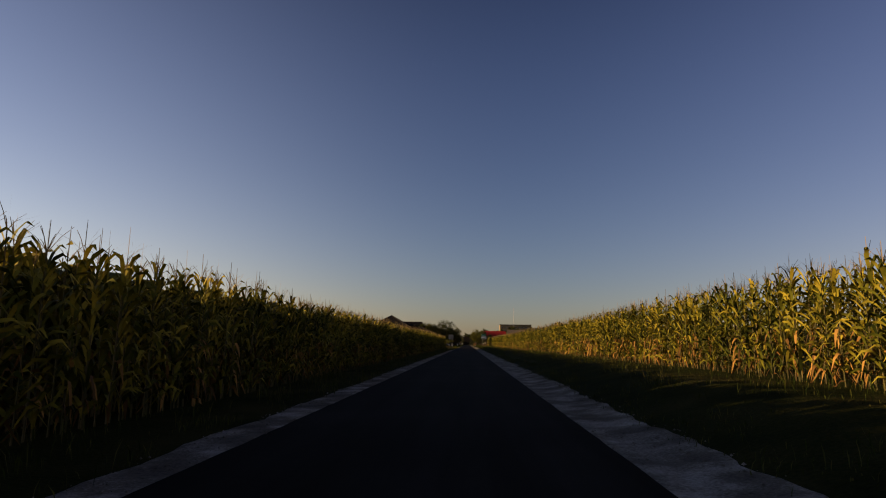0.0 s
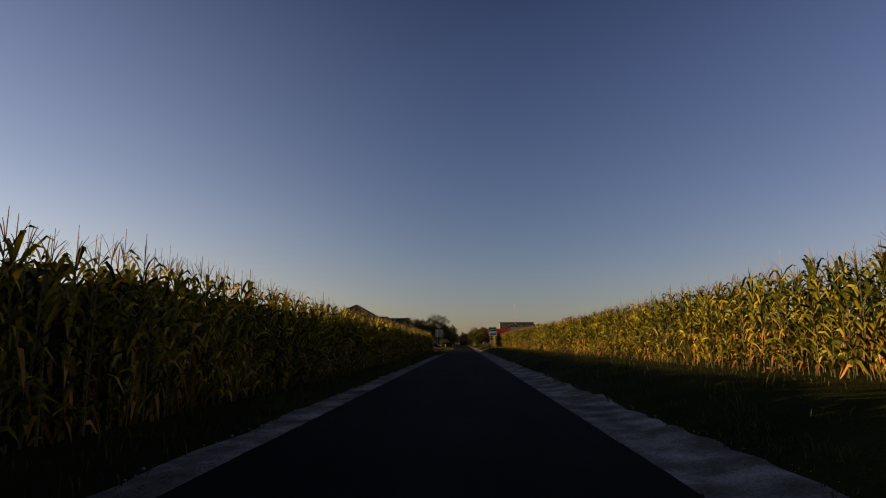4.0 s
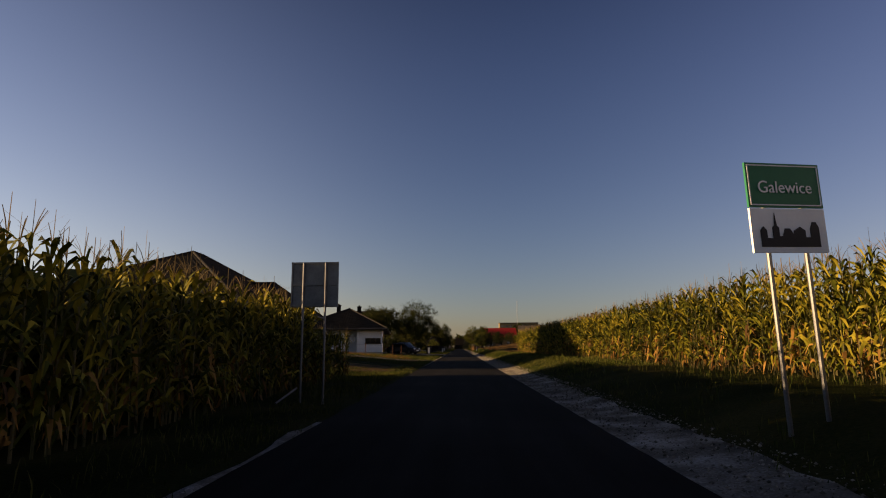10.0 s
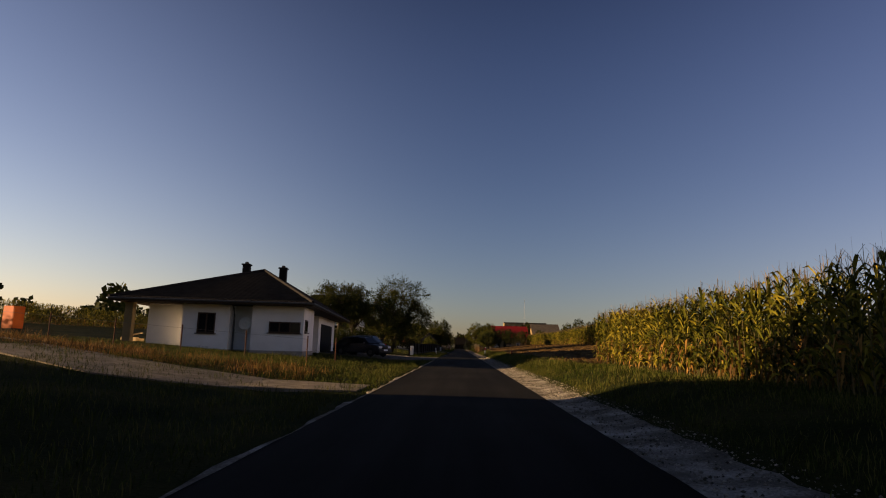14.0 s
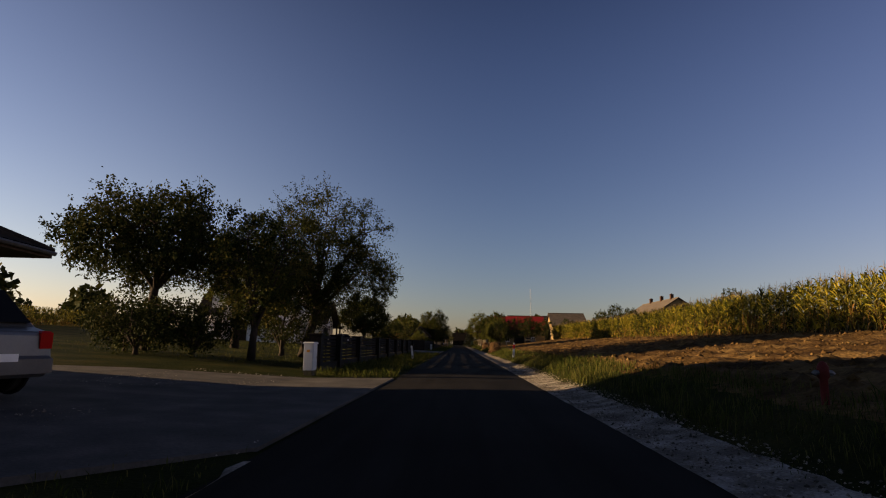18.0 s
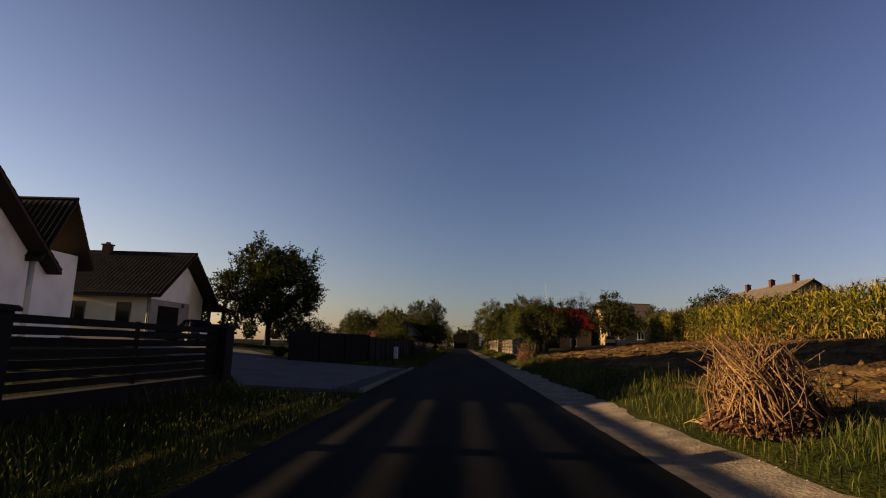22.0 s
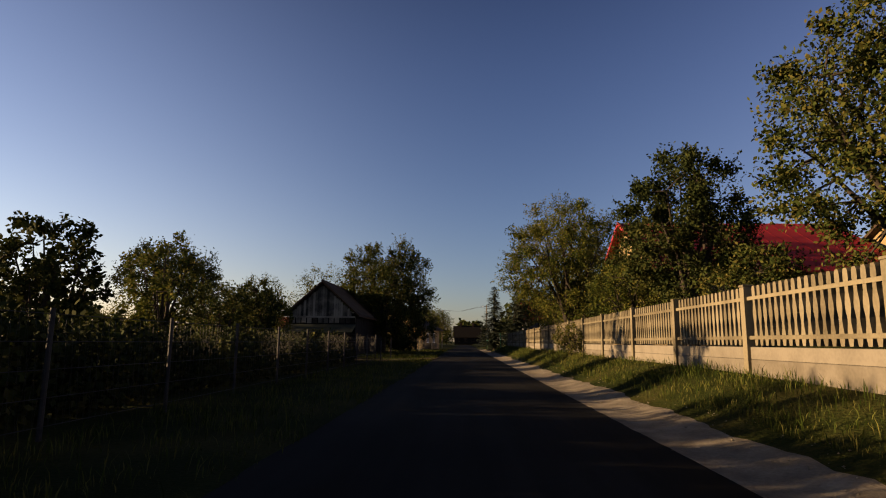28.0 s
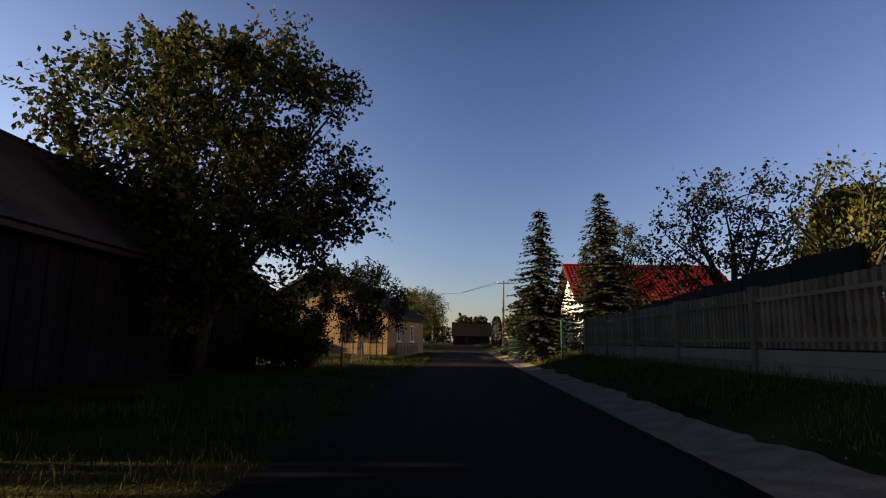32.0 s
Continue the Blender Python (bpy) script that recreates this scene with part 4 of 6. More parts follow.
part("lean_to_roof", slab([(BX0 - 0.2, BY0 - 1.8, 1.75), (BX1 + 0.1, BY0 - 1.8, 1.75), (BX1 + 0.1, BY0, 2.35), (BX0 - 0.2, BY0, 2.35)], 0.06), surface("mossy_sheet", (0.012, 0.018, 0.014), (0.026, 0.034, 0.026), 2, 0.9, 0.4, 20, depth=0.01), barn, "mossy lean-to roof")
at_origin(barn)

# red-roofed farm building behind the fence
rb = thing("red_roofed_barn", 11.0, 362.0, 0.6, "plastered farm building with a bright red sheet roof", "farm building")
gable_walls(rb, 9.7, 21.4, 350.2, 362.6, 0.3, 5.0, 8.3, "x", YELLOW)
part("roof", slab([(9.2, 349.6, 4.70), (22.0, 349.6, 4.70), (22.0, 356.4, 8.40), (9.2, 356.4, 8.40)], 0.10), REDTIN, rb)
part("roof", slab([(9.2, 363.2, 4.70), (9.2, 356.4, 8.40), (22.0, 356.4, 8.40), (22.0, 363.2, 4.70)], 0.10), REDTIN, rb)
part("barge_board", Shape().prism([(349.55, 4.5), (356.4, 8.25), (363.25, 4.5), (363.25, 4.74), (356.4, 8.46), (349.55, 4.74)], "x", 9.12, 9.20), REDTIN, rb)
for k in range(16):
    part("roof_rib", Shape().tube([(9.4 + 0.8 * k, 349.6, 4.71), (9.4 + 0.8 * k, 356.4, 8.41)], 0.007, 4), REDTIN, rb)
window(rb, 9.69, 353.4, 1.7, 1.0, 1.2, "x-", 2, WHITEFRAME)
window(rb, 9.69, 359.0, 1.7, 1.0, 1.2, "x-", 2, WHITEFRAME)
window(rb, 12.0, 350.19, 1.7, 1.0, 1.2, "y-", 2, WHITEFRAME)
window(rb, 18.5, 350.19, 1.7, 1.0, 1.2, "y-", 2, WHITEFRAME)
part("doorway", Shape().box(15.0, 350.18, 0.6, 2.4, 0.06, 2.7), DARKDOOR, rb)
at_origin(rb)

# second house with a red roof behind the spruces
rh = thing("red_roofed_house", 13.0, 408.0, 0.6, "white house with a red tile roof and chimney", "house")
gable_walls(rh, 7.9, 18.5, 402.0, 411.0, 0.4, 4.4, 7.1, "x", WHITE)
gable_roof(rh, 7.9, 18.5, 402.0, 411.0, 4.4, 7.1, "x", 0.6, REDTIN)
chimney(rh, 11.0, 406.0, 6.6, 7.6, 0.6)
for xx in (9.5, 12.5, 15.5):
    window(rh, xx, 401.99, 1.6, 1.2, 1.4, "y-", 2, WHITEFRAME)
for yy in (404.5, 408.5):
    window(rh, 7.89, yy, 1.6, 1.1, 1.4, "x-", 2, WHITEFRAME)
window(rh, 7.89, 406.5, 4.6, 1.0, 1.1, "x-", 2, WHITEFRAME)
at_origin(rh)

# yellow farmhouse on the left past the barn
yh = thing("yellow_house", -12.0, 412.0, 0.1, "low yellow rendered house with a grey roof", "house")
gable_walls(yh, -19.0, -7.2, 405.0, 416.0, 0.0, 3.2, 6.4, "y", YELLOW)
gable_roof(yh, -19.0, -7.2, 405.0, 416.0, 3.2, 6.4, "y", 0.5, TILE, tiled=False)
for xx in (-16.5, -13.5, -10.5, -8.6):
    window(yh, xx, 404.99, 1.0, 0.95, 1.35, "y-", 2)
for yy in (408, 412):
    window(yh, -7.19, yy, 1.0, 1.0, 1.35, "x+", 2, WHITEFRAME)
at_origin(yh)
yh.matrix_basis = pose(-9.6, 412.4, 0.1, 0, 0, -10)

# long yellow farm building on the rise
fy = thing("long_farm_building", 52.0, 345.0, 5.5, "long yellow farm building on the rise, grey roof, three chimneys", "farm building")
zf = 5.4
gable_walls(fy, 46.2, 54.2, 337.0, 363.0, zf - 1, zf + 4.3, zf + 6.9, "y", YELLOW)
gable_roof(fy, 46.2, 54.2, 337.0, 363.0, zf + 4.3, zf + 6.9, "y", 0.5, GREYROOF, tiled=False)
for yy in (341, 348, 356):
    chimney(fy, 50.2, yy, zf + 6.5, zf + 7.9, 0.7)
for yy in (339.5, 344, 348.5, 353, 357.5, 361):
    window(fy, 46.19, yy, zf + 1.7, 1.2, 1.4, "x-", 2, FRAME)
for xx in (48.2, 52.2):
    window(fy, xx, 336.99, zf + 1.7, 1.1, 1.4, "y-", 2, FRAME)
at_origin(fy)

# small ochre-gabled house among the orchard
bh = thing("ochre_gabled_house", 24.0, 362.0, 2.0, "small ochre-gabled house with a weathered grey roof", "house")
gable_walls(bh, 22.8, 31.0, 345.0, 357.0, 1.0, 5.8, 9.0, "x", YELLOW)
gable_roof(bh, 22.8, 31.0, 345.0, 357.0, 5.8, 9.0, "x", 0.4, GREYROOF, tiled=False)
window(bh, 25.0, 344.99, 3.0, 1.0, 1.3, "y-", 2, WHITEFRAME)
window(bh, 28.0, 344.99, 3.0, 1.0, 1.3, "y-", 2, WHITEFRAME)
window(bh, 22.79, 350.0, 3.0, 1.2, 1.4, "x-", 2, WHITEFRAME)
at_origin(bh)

# flat-roofed block far off
blk = thing("apartment_block", 46.5, 593.0, 3.4, "pale flat-roofed block of flats far behind the trees", "block of flats")
part("wall", Shape().box(46.5, 593.5, 2.8, 30.0, 11.0, 16.6), YELLOW, blk)
part("roof", Shape().box(46.5, 593.5, 19.4, 30.6, 11.6, 0.4), GREYROOF, blk)
for fl in range(5):
    for k in range(9):
        window(blk, 33.7 + 3.2 * k, 587.99, 4.6 + 2.9 * fl, 1.6, 1.6, "y-", 2, WHITEFRAME, sill=False)
at_origin(blk)

# far house closing the road
fh = thing("far_house", 2.0, 561.0, 0.1, "dark low house with two chimneys at the end of the road", "house")
gable_walls(fh, -4.0, 8.0, 556.0, 566.0, 0.0, 3.4, 7.4, "x", DARKWOOD)
gable_roof(fh, -4.0, 8.0, 556.0, 566.0, 3.4, 7.4, "x", 0.6, DARKWOOD, tiled=False)
chimney(fh, -1.5, 561.0, 6.9, 8.5, 0.8)
chimney(fh, 3.5, 561.0, 6.9, 8.5, 0.8)
for k in range(4):
    window(fh, -2.4 + 2.9 * k, 555.99, 1.2, 1.2, 1.4, "y-", 2)
at_origin(fh)

# red-roofed cottage behind the left gardens
def cottage(x, y, w, d, ze, zr, label):
    h = thing("cottage", x, y, ground_z(x, y), label, "house", "red-roofed cottages")
    z0 = ground_z(x, y) - 0.3
    gable_walls(h, x - w / 2, x + w / 2, y - d / 2, y + d / 2, z0, ze, zr, "x", CREAM)
    gable_roof(h, x - w / 2, x + w / 2, y - d / 2, y + d / 2, ze, zr, "x", 0.5, REDTILE, tiled=False)
    for k in (-0.28, 0.02, 0.30):
        window(h, x + k * w, y - d / 2 - 0.01, ze - 2.0, 1.0, 1.2, "y-", 2, WHITEFRAME)
    chimney(h, x + 0.2 * w, y, zr - 0.5, zr + 0.8, 0.5)
    return at_origin(h)


cottage(-25.0, 409.0, 7.0, 7.0, 2.6, 4.4, "distant cream house with a red tile roof behind the gardens")
cottage(-50.5, 351.0, 9.0, 8.0, 2.6, 4.3, "low cream cottage with a red tile roof beyond the walnut")


# ---- trees and shrubs ----
def tree(name, x, y, height, radius, stem, leaves, size, leaf, seed, label, limbs=6, flat=1.0, lean=(0, 0), z=None, droop=0.0, group="", low=0.25, stem_r=None):
    """Trunk with limbs and twigs, and a crown of single leaves round the twigs. low: how far down the crown reaches."""
    r = np.random.default_rng(seed)
    base = Vector((0, 0, 0))
    wood = Shape()
    z0 = ground_z(x, y) - 0.05 if z is None else z
    tr = stem_r or 0.022 * height + 0.05
    top = Vector((lean[0], lean[1], stem))
    wood.tube([base, base.lerp(top, 0.5) + Vector((r.uniform(-.08, .08), r.uniform(-.08, .08), 0)), top], [tr * 1.25, tr, tr * 0.85], 8)
    cz, hz = stem * (0.9 - 0.5 * low) + (height - stem) * 0.5, (height - stem * 0.8) * 0.5
    mid0 = Vector((lean[0], lean[1], cz))
    nodes = []
    for i in range(limbs + 3):
        a = 2.4 * i + r.uniform(-0.3, 0.3)
        b = -0.25 + 1.2 * (i + 0.5) / (limbs + 3)
        q = math.sqrt(max(0.02, 1 - b * b))
        end = mid0 + Vector((math.cos(a) * q * radius, math.sin(a) * q * radius, b * hz)) * r.uniform(0.62, 0.8)
        fork = base.lerp(top, r.uniform(0.75, 1.0))
        mid = fork.lerp(end, 0.5) + Vector((r.uniform(-.12, .12), r.uniform(-.12, .12), 0.10)) * radius * 0.8
        wood.tube([fork, fork.lerp(mid, 0.5) + Vector((0, 0, 0.05)), mid, end], [tr * 0.55, tr * 0.42, tr * 0.28, tr * 0.08], 6, False)
        nodes += [fork.lerp(mid, 0.6), mid, mid.lerp(end, 0.5), end]
    N = np.array([tuple(p) for p in nodes])
    clumps = []
    count = int(46 + 16 * radius)
    for i in range(count):
        a = 2.399963 * i + r.uniform(-0.4, 0.4)
        b = -0.92 + 1.9 * (i + 0.5) / count
        q = math.sqrt(max(0.0, 1 - b * b))
        u = r.uniform(0.70, 1.0) if i % 4 else r.uniform(0.25, 0.6)
        p = np.array([math.cos(a) * q * radius * u, math.sin(a) * q * radius * u, b * hz * flat * u - droop * 0.25 * radius * q * q]) + np.array(mid0)
        p[2] = max(p[2], 0.15)
        w = Vector(N[np.argmin(((N - p) ** 2).sum(1))])
        m = w.lerp(Vector(p), 0.5) + Vector((r.uniform(-.1, .1), r.uniform(-.1, .1), 0.06)) * radius * 0.4
        wood.tube([w, m, Vector(p)], [tr * 0.15, tr * 0.10, tr * 0.03], 4, False)
        clumps.append((p, radius * r.uniform(0.09, 0.19)))
    n = leaves
    size = size * (0.95 if leaf is LEAFD else 0.82)
    T = r.integers(0, len(clumps), n)
    A = np.array([t[0] for t in clumps])[T]
    G = np.array([t[1] for t in clumps])[T][:, None]
    W = r.normal(0, 1, (n, 3))
    W *= r.random((n, 1)) ** 0.45 / np.linalg.norm(W, axis=1, keepdims=True)
    # most leaves sit along short shoots that point out of their clump, the rest fill it
    shoots = 9
    O = np.repeat(np.array([t[0] for t in clumps]) - np.array(mid0), shoots, 0)
    O /= np.linalg.norm(O, axis=1, keepdims=True) + 1e-6
    O = O * 0.75 + np.array([0, 0, 0.35 - droop]) + r.normal(0, 0.62, O.shape)
    O *= r.uniform(1.0, 2.3, (len(O), 1)) / np.linalg.norm(O, axis=1, keepdims=True)
    K = T * shoots + r.integers(0, shoots, n)
    on = (r.random((n, 1)) < 0.5)
    ball = A + W * G * [1.75, 1.75, 1.4] + np.array([0, 0, -0.3]) * droop * G * r.random((n, 1))
    C = np.where(on, A + O[K] * G * r.random((n, 1)) ** 0.8 + r.normal(0, 0.045, (n, 3)), ball)
    C[:, 2] = np.maximum(C[:, 2], 0.06)
    D = r.normal(0, 1, (n, 3)) + [0, 0, -0.35] + O[K] * on * 0.4
    D /= np.linalg.norm(D, axis=1, keepdims=True)
    S = np.cross(D, r.normal(0, 1, (n, 3)))
    S /= np.linalg.norm(S, axis=1, keepdims=True)
    L = size * r.uniform(0.6, 1.25, (n, 1))
    V = np.stack([C, C + D * L * 0.5 + S * L * 0.30, C + D * L, C + D * L * 0.5 - S * L * 0.30], 1).reshape(-1, 3)
    Q = np.arange(4 * n).reshape(-1, 4)
    t = thing(name, x, y, z0, label, "tree" if "bush" not in name and "shrub" not in name else "shrub", group)
    part("trunk", wood, BARK, t, smooth=True)
    link("crown", arrays_mesh("crown", V, Q), leaf, t)
    return t


def spruce(x, y, height, radius, seed, label):
    r = np.random.default_rng(seed)
    t = thing("spruce", x, y, ground_z(x, y) - 0.05, label, "tree", "spruces by the gate")
    part("trunk", Shape().tube([(0, 0, 0), (0, 0, height * 0.6), (0, 0, height)], [0.16, 0.09, 0.02], 8), BARK, t)
    V, Q = [], []
    h = 0.35
    while h < height - 0.1:
        f = 1 - h / height
        nb = int(7 + 9 * f)
        for k in range(nb):
            a = r.uniform(0, 6.28)
            L = radius * (0.10 + 0.95 * f ** 0.85) * r.uniform(0.75, 1.1)
            d = np.array([math.cos(a), math.sin(a), 0])
            s = np.array([-math.sin(a), math.cos(a), 0])
            for seg in range(max(3, int(L / 0.11))):
                u = (seg + r.uniform(0, 1)) / max(3, int(L / 0.11))
                c = d * L * u + np.array([0, 0, h + 0.10 * L - 0.38 * L * u + 0.18 * L * u * u])
                for sd in (-1, 1):
                    w = 0.30 * L * (1 - u) * 0.6 + 0.08
                    tip = c + s * sd * w * r.uniform(0.7, 1.1) + d * 0.10 + np.array([0, 0, r.uniform(-0.12, 0.02)])
                    side = np.cross(tip - c, [0, 0, 1])
                    side /= np.linalg.norm(side) + 1e-6
                    k0 = len(V)
                    V += [c - side * 0.05, c + side * 0.05, tip + side * 0.05 + np.array([0, 0, 0.02]), tip - side * 0.05]
                    Q.append((k0, k0 + 1, k0 + 2, k0 + 3))
        h += 0.14 + 0.05 * f
    link("crown", arrays_mesh("crown", np.array(V), np.array(Q)), NEEDLE, t)
    return t


def thuja(x, y, height, radius, seed, label, material=None, bare=0.0):
    r = np.random.default_rng(seed)
    t = thing("thuja", x, y, ground_z(x, y) - 0.05, label, "shrub")
    part("trunk", Shape().tube([(0, 0, 0), (0, 0, height * 0.7)], [0.09, 0.03], 6), BARK, t)
    n = int(5200 * height * radius / 3)
    h = bare + r.uniform(0.02, 1, n) ** 0.9 * (height - bare)
    f = np.sqrt(np.clip(1 - (np.abs((h - bare) / (height - bare) - 0.42) / 0.60) ** 2.2, 0.02, 1))
    a = r.uniform(0, 6.28, n)
    rr = radius * f * r.uniform(0.72, 1.05, n) * (1 + 0.10 * np.sin(5 * a + 3 * h))
    C = np.stack([rr * np.cos(a), rr * np.sin(a), h], 1)
    D = np.stack([np.cos(a) * 0.5, np.sin(a) * 0.5, np.full(n, 0.9)], 1) + r.normal(0, 0.35, (n, 3))
    D /= np.linalg.norm(D, axis=1, keepdims=True)
    S = np.cross(D, r.normal(0, 1, (n, 3)))
    S /= np.linalg.norm(S, axis=1, keepdims=True)
    L = 0.16 * r.uniform(0.6, 1.2, (n, 1))
    V = np.stack([C - S * L * 0.15, C + S * L * 0.15, C + D * L + S * L * 0.08, C + D * L - S * L * 0.08], 1).reshape(-1, 3)
    link("crown", arrays_mesh("crown", V, np.arange(4 * n).reshape(-1, 4)), material or THUJA, t)
    return t


# left: old apple trees by the white bungalow's drive
tree("apple_tree", -14.1, 226.5, 7.4, 3.9, 3.5, 42000, 0.15, LEAFD, 11, "spreading old apple tree in dark leaf", 9, 0.92, (0.2, 0.1), droop=0.15, low=0.0, stem_r=0.2)
tree("apple_tree", -8.8, 225.0, 6.5, 2.1, 1.6, 14000, 0.15, LEAF, 12, "ivy-covered fruit tree with a narrow crown", 7, 0.95, (0.1, 0.0), low=0.0, stem_r=0.16)
tree("apple_tree", -8.5, 231.9, 9.1, 4.2, 3.1, 62000, 0.115, LEAFD, 13, "tall crooked apple tree overhanging the fence", 10, 0.98, (0.7, 0.2), droop=0.65, low=0.0, stem_r=0.22)
tree("tree_behind_house", -14.5, 238.0, 8.6, 2.6, 2.6, 7000, 0.17, LEAFY, 14, "leafy tree behind the fruit trees", 7)
tree("shrub", -9.5, 231.5, 4.2, 2.4, 0.5, 9000, 0.13, LEAFD, 15, "dense dark shrub behind the slatted fence", 8, low=0.1)
tree("shrub", -12.5, 222.8, 2.4, 1.8, 0.3, 6000, 0.12, LEAFD, 18, "low dark shrub below the apple tree", 7, low=0.1)
tree("shrub", -10.9, 224.2, 2.3, 1.6, 0.3, 6500, 0.12, LEAFD, 20, "low dark shrub below the apple tree", 7, low=0.1)
tree("shrub", -14.2, 225.0, 2.1, 1.6, 0.3, 6500, 0.12, LEAFD, 21, "low dark shrub below the apple tree", 7, low=0.1)
# walnut beside the garage house
tree("walnut_tree", -16.3, 300.4, 8.7, 4.1, 2.0, 50000, 0.20, LEAFD, 16, "broad walnut tree behind the dark fence", 11, 1.0)
tree("shrub", -12.2, 296.2, 2.6, 2.0, 0.3, 7000, 0.13, LEAFD, 17, "dark shrub under the walnut", 7, low=0.1)
tree("ornamental_tree", -15.0, 265.8, 1.7, 0.5, 0.9, 900, 0.09, LEAFY, 19, "small round-headed ornamental tree before the porch", 5)
# gardens on the left
GT = [(-7.4, 311.0, 2.3, 1.3), (-7.6, 316.0, 2.4, 1.3), (-8.2, 323.4, 3.3, 1.5), (-9.4, 328.4, 2.9, 1.4), (-9.2, 333.0, 3.85, 1.15), (-9.6, 338.8, 4.4, 1.15), (-10.4, 345.0, 3.5, 1.3), (-10.4, 348.9, 4.0, 1.2), (-10.9, 352.7, 3.8, 1.3), (-15.6, 365.4, 4.9, 1.5), (-7.0, 320.0, 2.2, 1.2), (-6.8, 326.2, 2.0, 1.1), (-12.5, 318.0, 3.6, 1.8), (-22.5, 371.5, 7.0, 2.2), (-23.0, 361.5, 3.6, 2.2), (-21.0, 375.0, 5.8, 2.3)]
for i, (tx, ty, th, tr_) in enumerate(GT):
    tree("garden_tree", tx, ty, th, tr_, 0.5 + 0.1 * (i % 3), 14000 if th > 6.5 else 6800, 0.135, (LEAF, LEAFD, LEAFY)[i % 3], 40 + i, "leafy garden tree behind the wire fence", 8, low=0.15, group="garden trees")
# added shade caster: high crown darkens the picket fence, sun passes under to the road
tree("garden_tree", -17.5, 354.2, 6.8, 2.8, 3.2, 16000, 0.135, LEAFD, 57, "spreading tree on a bare stem behind the wire fence, added to shade the picket fence", 8, 0.8, group="garden trees", low=0.0)
# big walnut past the barn
tree("walnut_tree", -8.1, 377.4, 10.7, 4.4, 1.9, 52000, 0.22, LEAF, 60, "large walnut tree beyond the old barn", 11, 1.0, (0.3, 0))
tree("shrub", -8.2, 384.5, 2.7, 2.2, 0.3, 12000, 0.14, LEAFD, 66, "dark elder shrub under the walnut", 8, low=0.1)
tree("shrub", -6.4, 381.0, 1.5, 1.3, 0.2, 6000, 0.12, LEAFD, 67, "low dark shrub under the walnut", 8, low=0.1)
tree("walnut_tree", -6.2, 394.0, 5.6, 2.6, 1.6, 10000, 0.18, LEAFD, 61, "smaller walnut tree beyond the old barn", 8)
tree("street_tree", -5.2, 421.0, 7.0, 3.2, 1.8, 8500, 0.18, LEAF, 62, "round leafy tree beside the road", 8)
tree("street_tree", -6.0, 432.0, 7.4, 3.2, 1.8, 7500, 0.20, LEAFD, 63, "round leafy tree beside the road", 8)
tree("street_tree", -17.5, 392.0, 10.4, 4.0, 2.2, 7000, 0.22, LEAFY, 64, "tall leafy tree behind the barn", 8)
tree("street_tree", -26.0, 394.0, 9.2, 3.6, 2.2, 8000, 0.22, LEAF, 65, "tall leafy tree behind the cottage", 8)
# right: orchard and trees behind the concrete fence
RT = [(6.8, 303.0, 4.9, 2.0, LEAFY), (6.9, 307.0, 4.6, 1.9, LEAFY), (6.7, 310.8, 4.4, 1.8, LEAF), (6.9, 314.4, 4.6, 1.8, LEAFY), (7.3, 318.6, 5.8, 1.9, LEAFY),
      (8.2, 331.6, 7.6, 2.5, LEAF), (7.3, 340.6, 7.3, 2.1, LEAFD), (6.0, 352.8, 8.3, 3.3, LEAFY), (9.4, 301.5, 4.6, 2.0, LEAF), (6.5, 297.2, 4.1, 1.75, LEAFD), (11.2, 296.0, 4.2, 1.6, LEAFD), (16.0, 311.0, 4.2, 2.0, LEAFD), (21.0, 316.0, 4.2, 2.0, LEAFD), (6.9, 346.0, 4.2, 1.6, LEAFY), (7.4, 336.0, 3.0, 1.3, LEAF), (7.2, 325.8, 4.0, 1.6, LEAF), (7.9, 357.2, 6.2, 2.5, LEAF), (7.4, 349.0, 4.6, 2.0, LEAFD), (8.8, 361.6, 5.2, 1.9, LEAFD)]
for i, (tx, ty, th, tr_, lf) in enumerate(RT):
    tree("fruit_tree", tx, ty, th, tr_, 0.9 + 0.15 * (i % 3) + (0.9 if th > 7 else 0), int(9000 + 2300 * max(0, th - 4) ** 1.7) + (26000 if th > 8 else 9000 if th > 6.5 else 0), 0.125, lf, 80 + i, "fruit tree with yellowing leaves behind the fence" if lf is LEAFY else "dark green fruit tree behind the fence", 9, low=0.15, lean=(-0.8, -0.2) if tx == 6.0 else (0, 0), group="orchard trees")
tree("rose_shrub", 4.0, 344.6, 1.35, 0.68, 0.2, 3600, 0.08, LEAF, 93, "rambling rose shrub growing through the fence", 7, low=0.1)
tree("cherry_tree", 10.2, 366.4, 9.0, 2.4, 1.9, 8000, 0.15, LEAFD, 94, "dark cherry tree behind the fence", 8)
tree("cherry_tree", 8.4, 380.0, 6.4, 2.7, 1.6, 6500, 0.15, LEAFD, 95, "dark cherry tree behind the tall fence", 8)
tree("cherry_tree", 7.8, 372.8, 4.6, 1.6, 1.5, 2600, 0.13, LEAFY, 96, "thin-crowned young cherry tree behind the fence", 8)
spruce(3.25, 388.9, 7.4, 2.3, 97, "blue-green spruce beside the gate")
spruce(5.9, 387.6, 7.5, 2.2, 98, "blue-green spruce beside the gate")
tree("cherry_tree", 7.8, 392.0, 7.4, 1.9, 1.6, 11000, 0.13, LEAFD, 102, "dense dark cherry tree behind the spruces", 8)
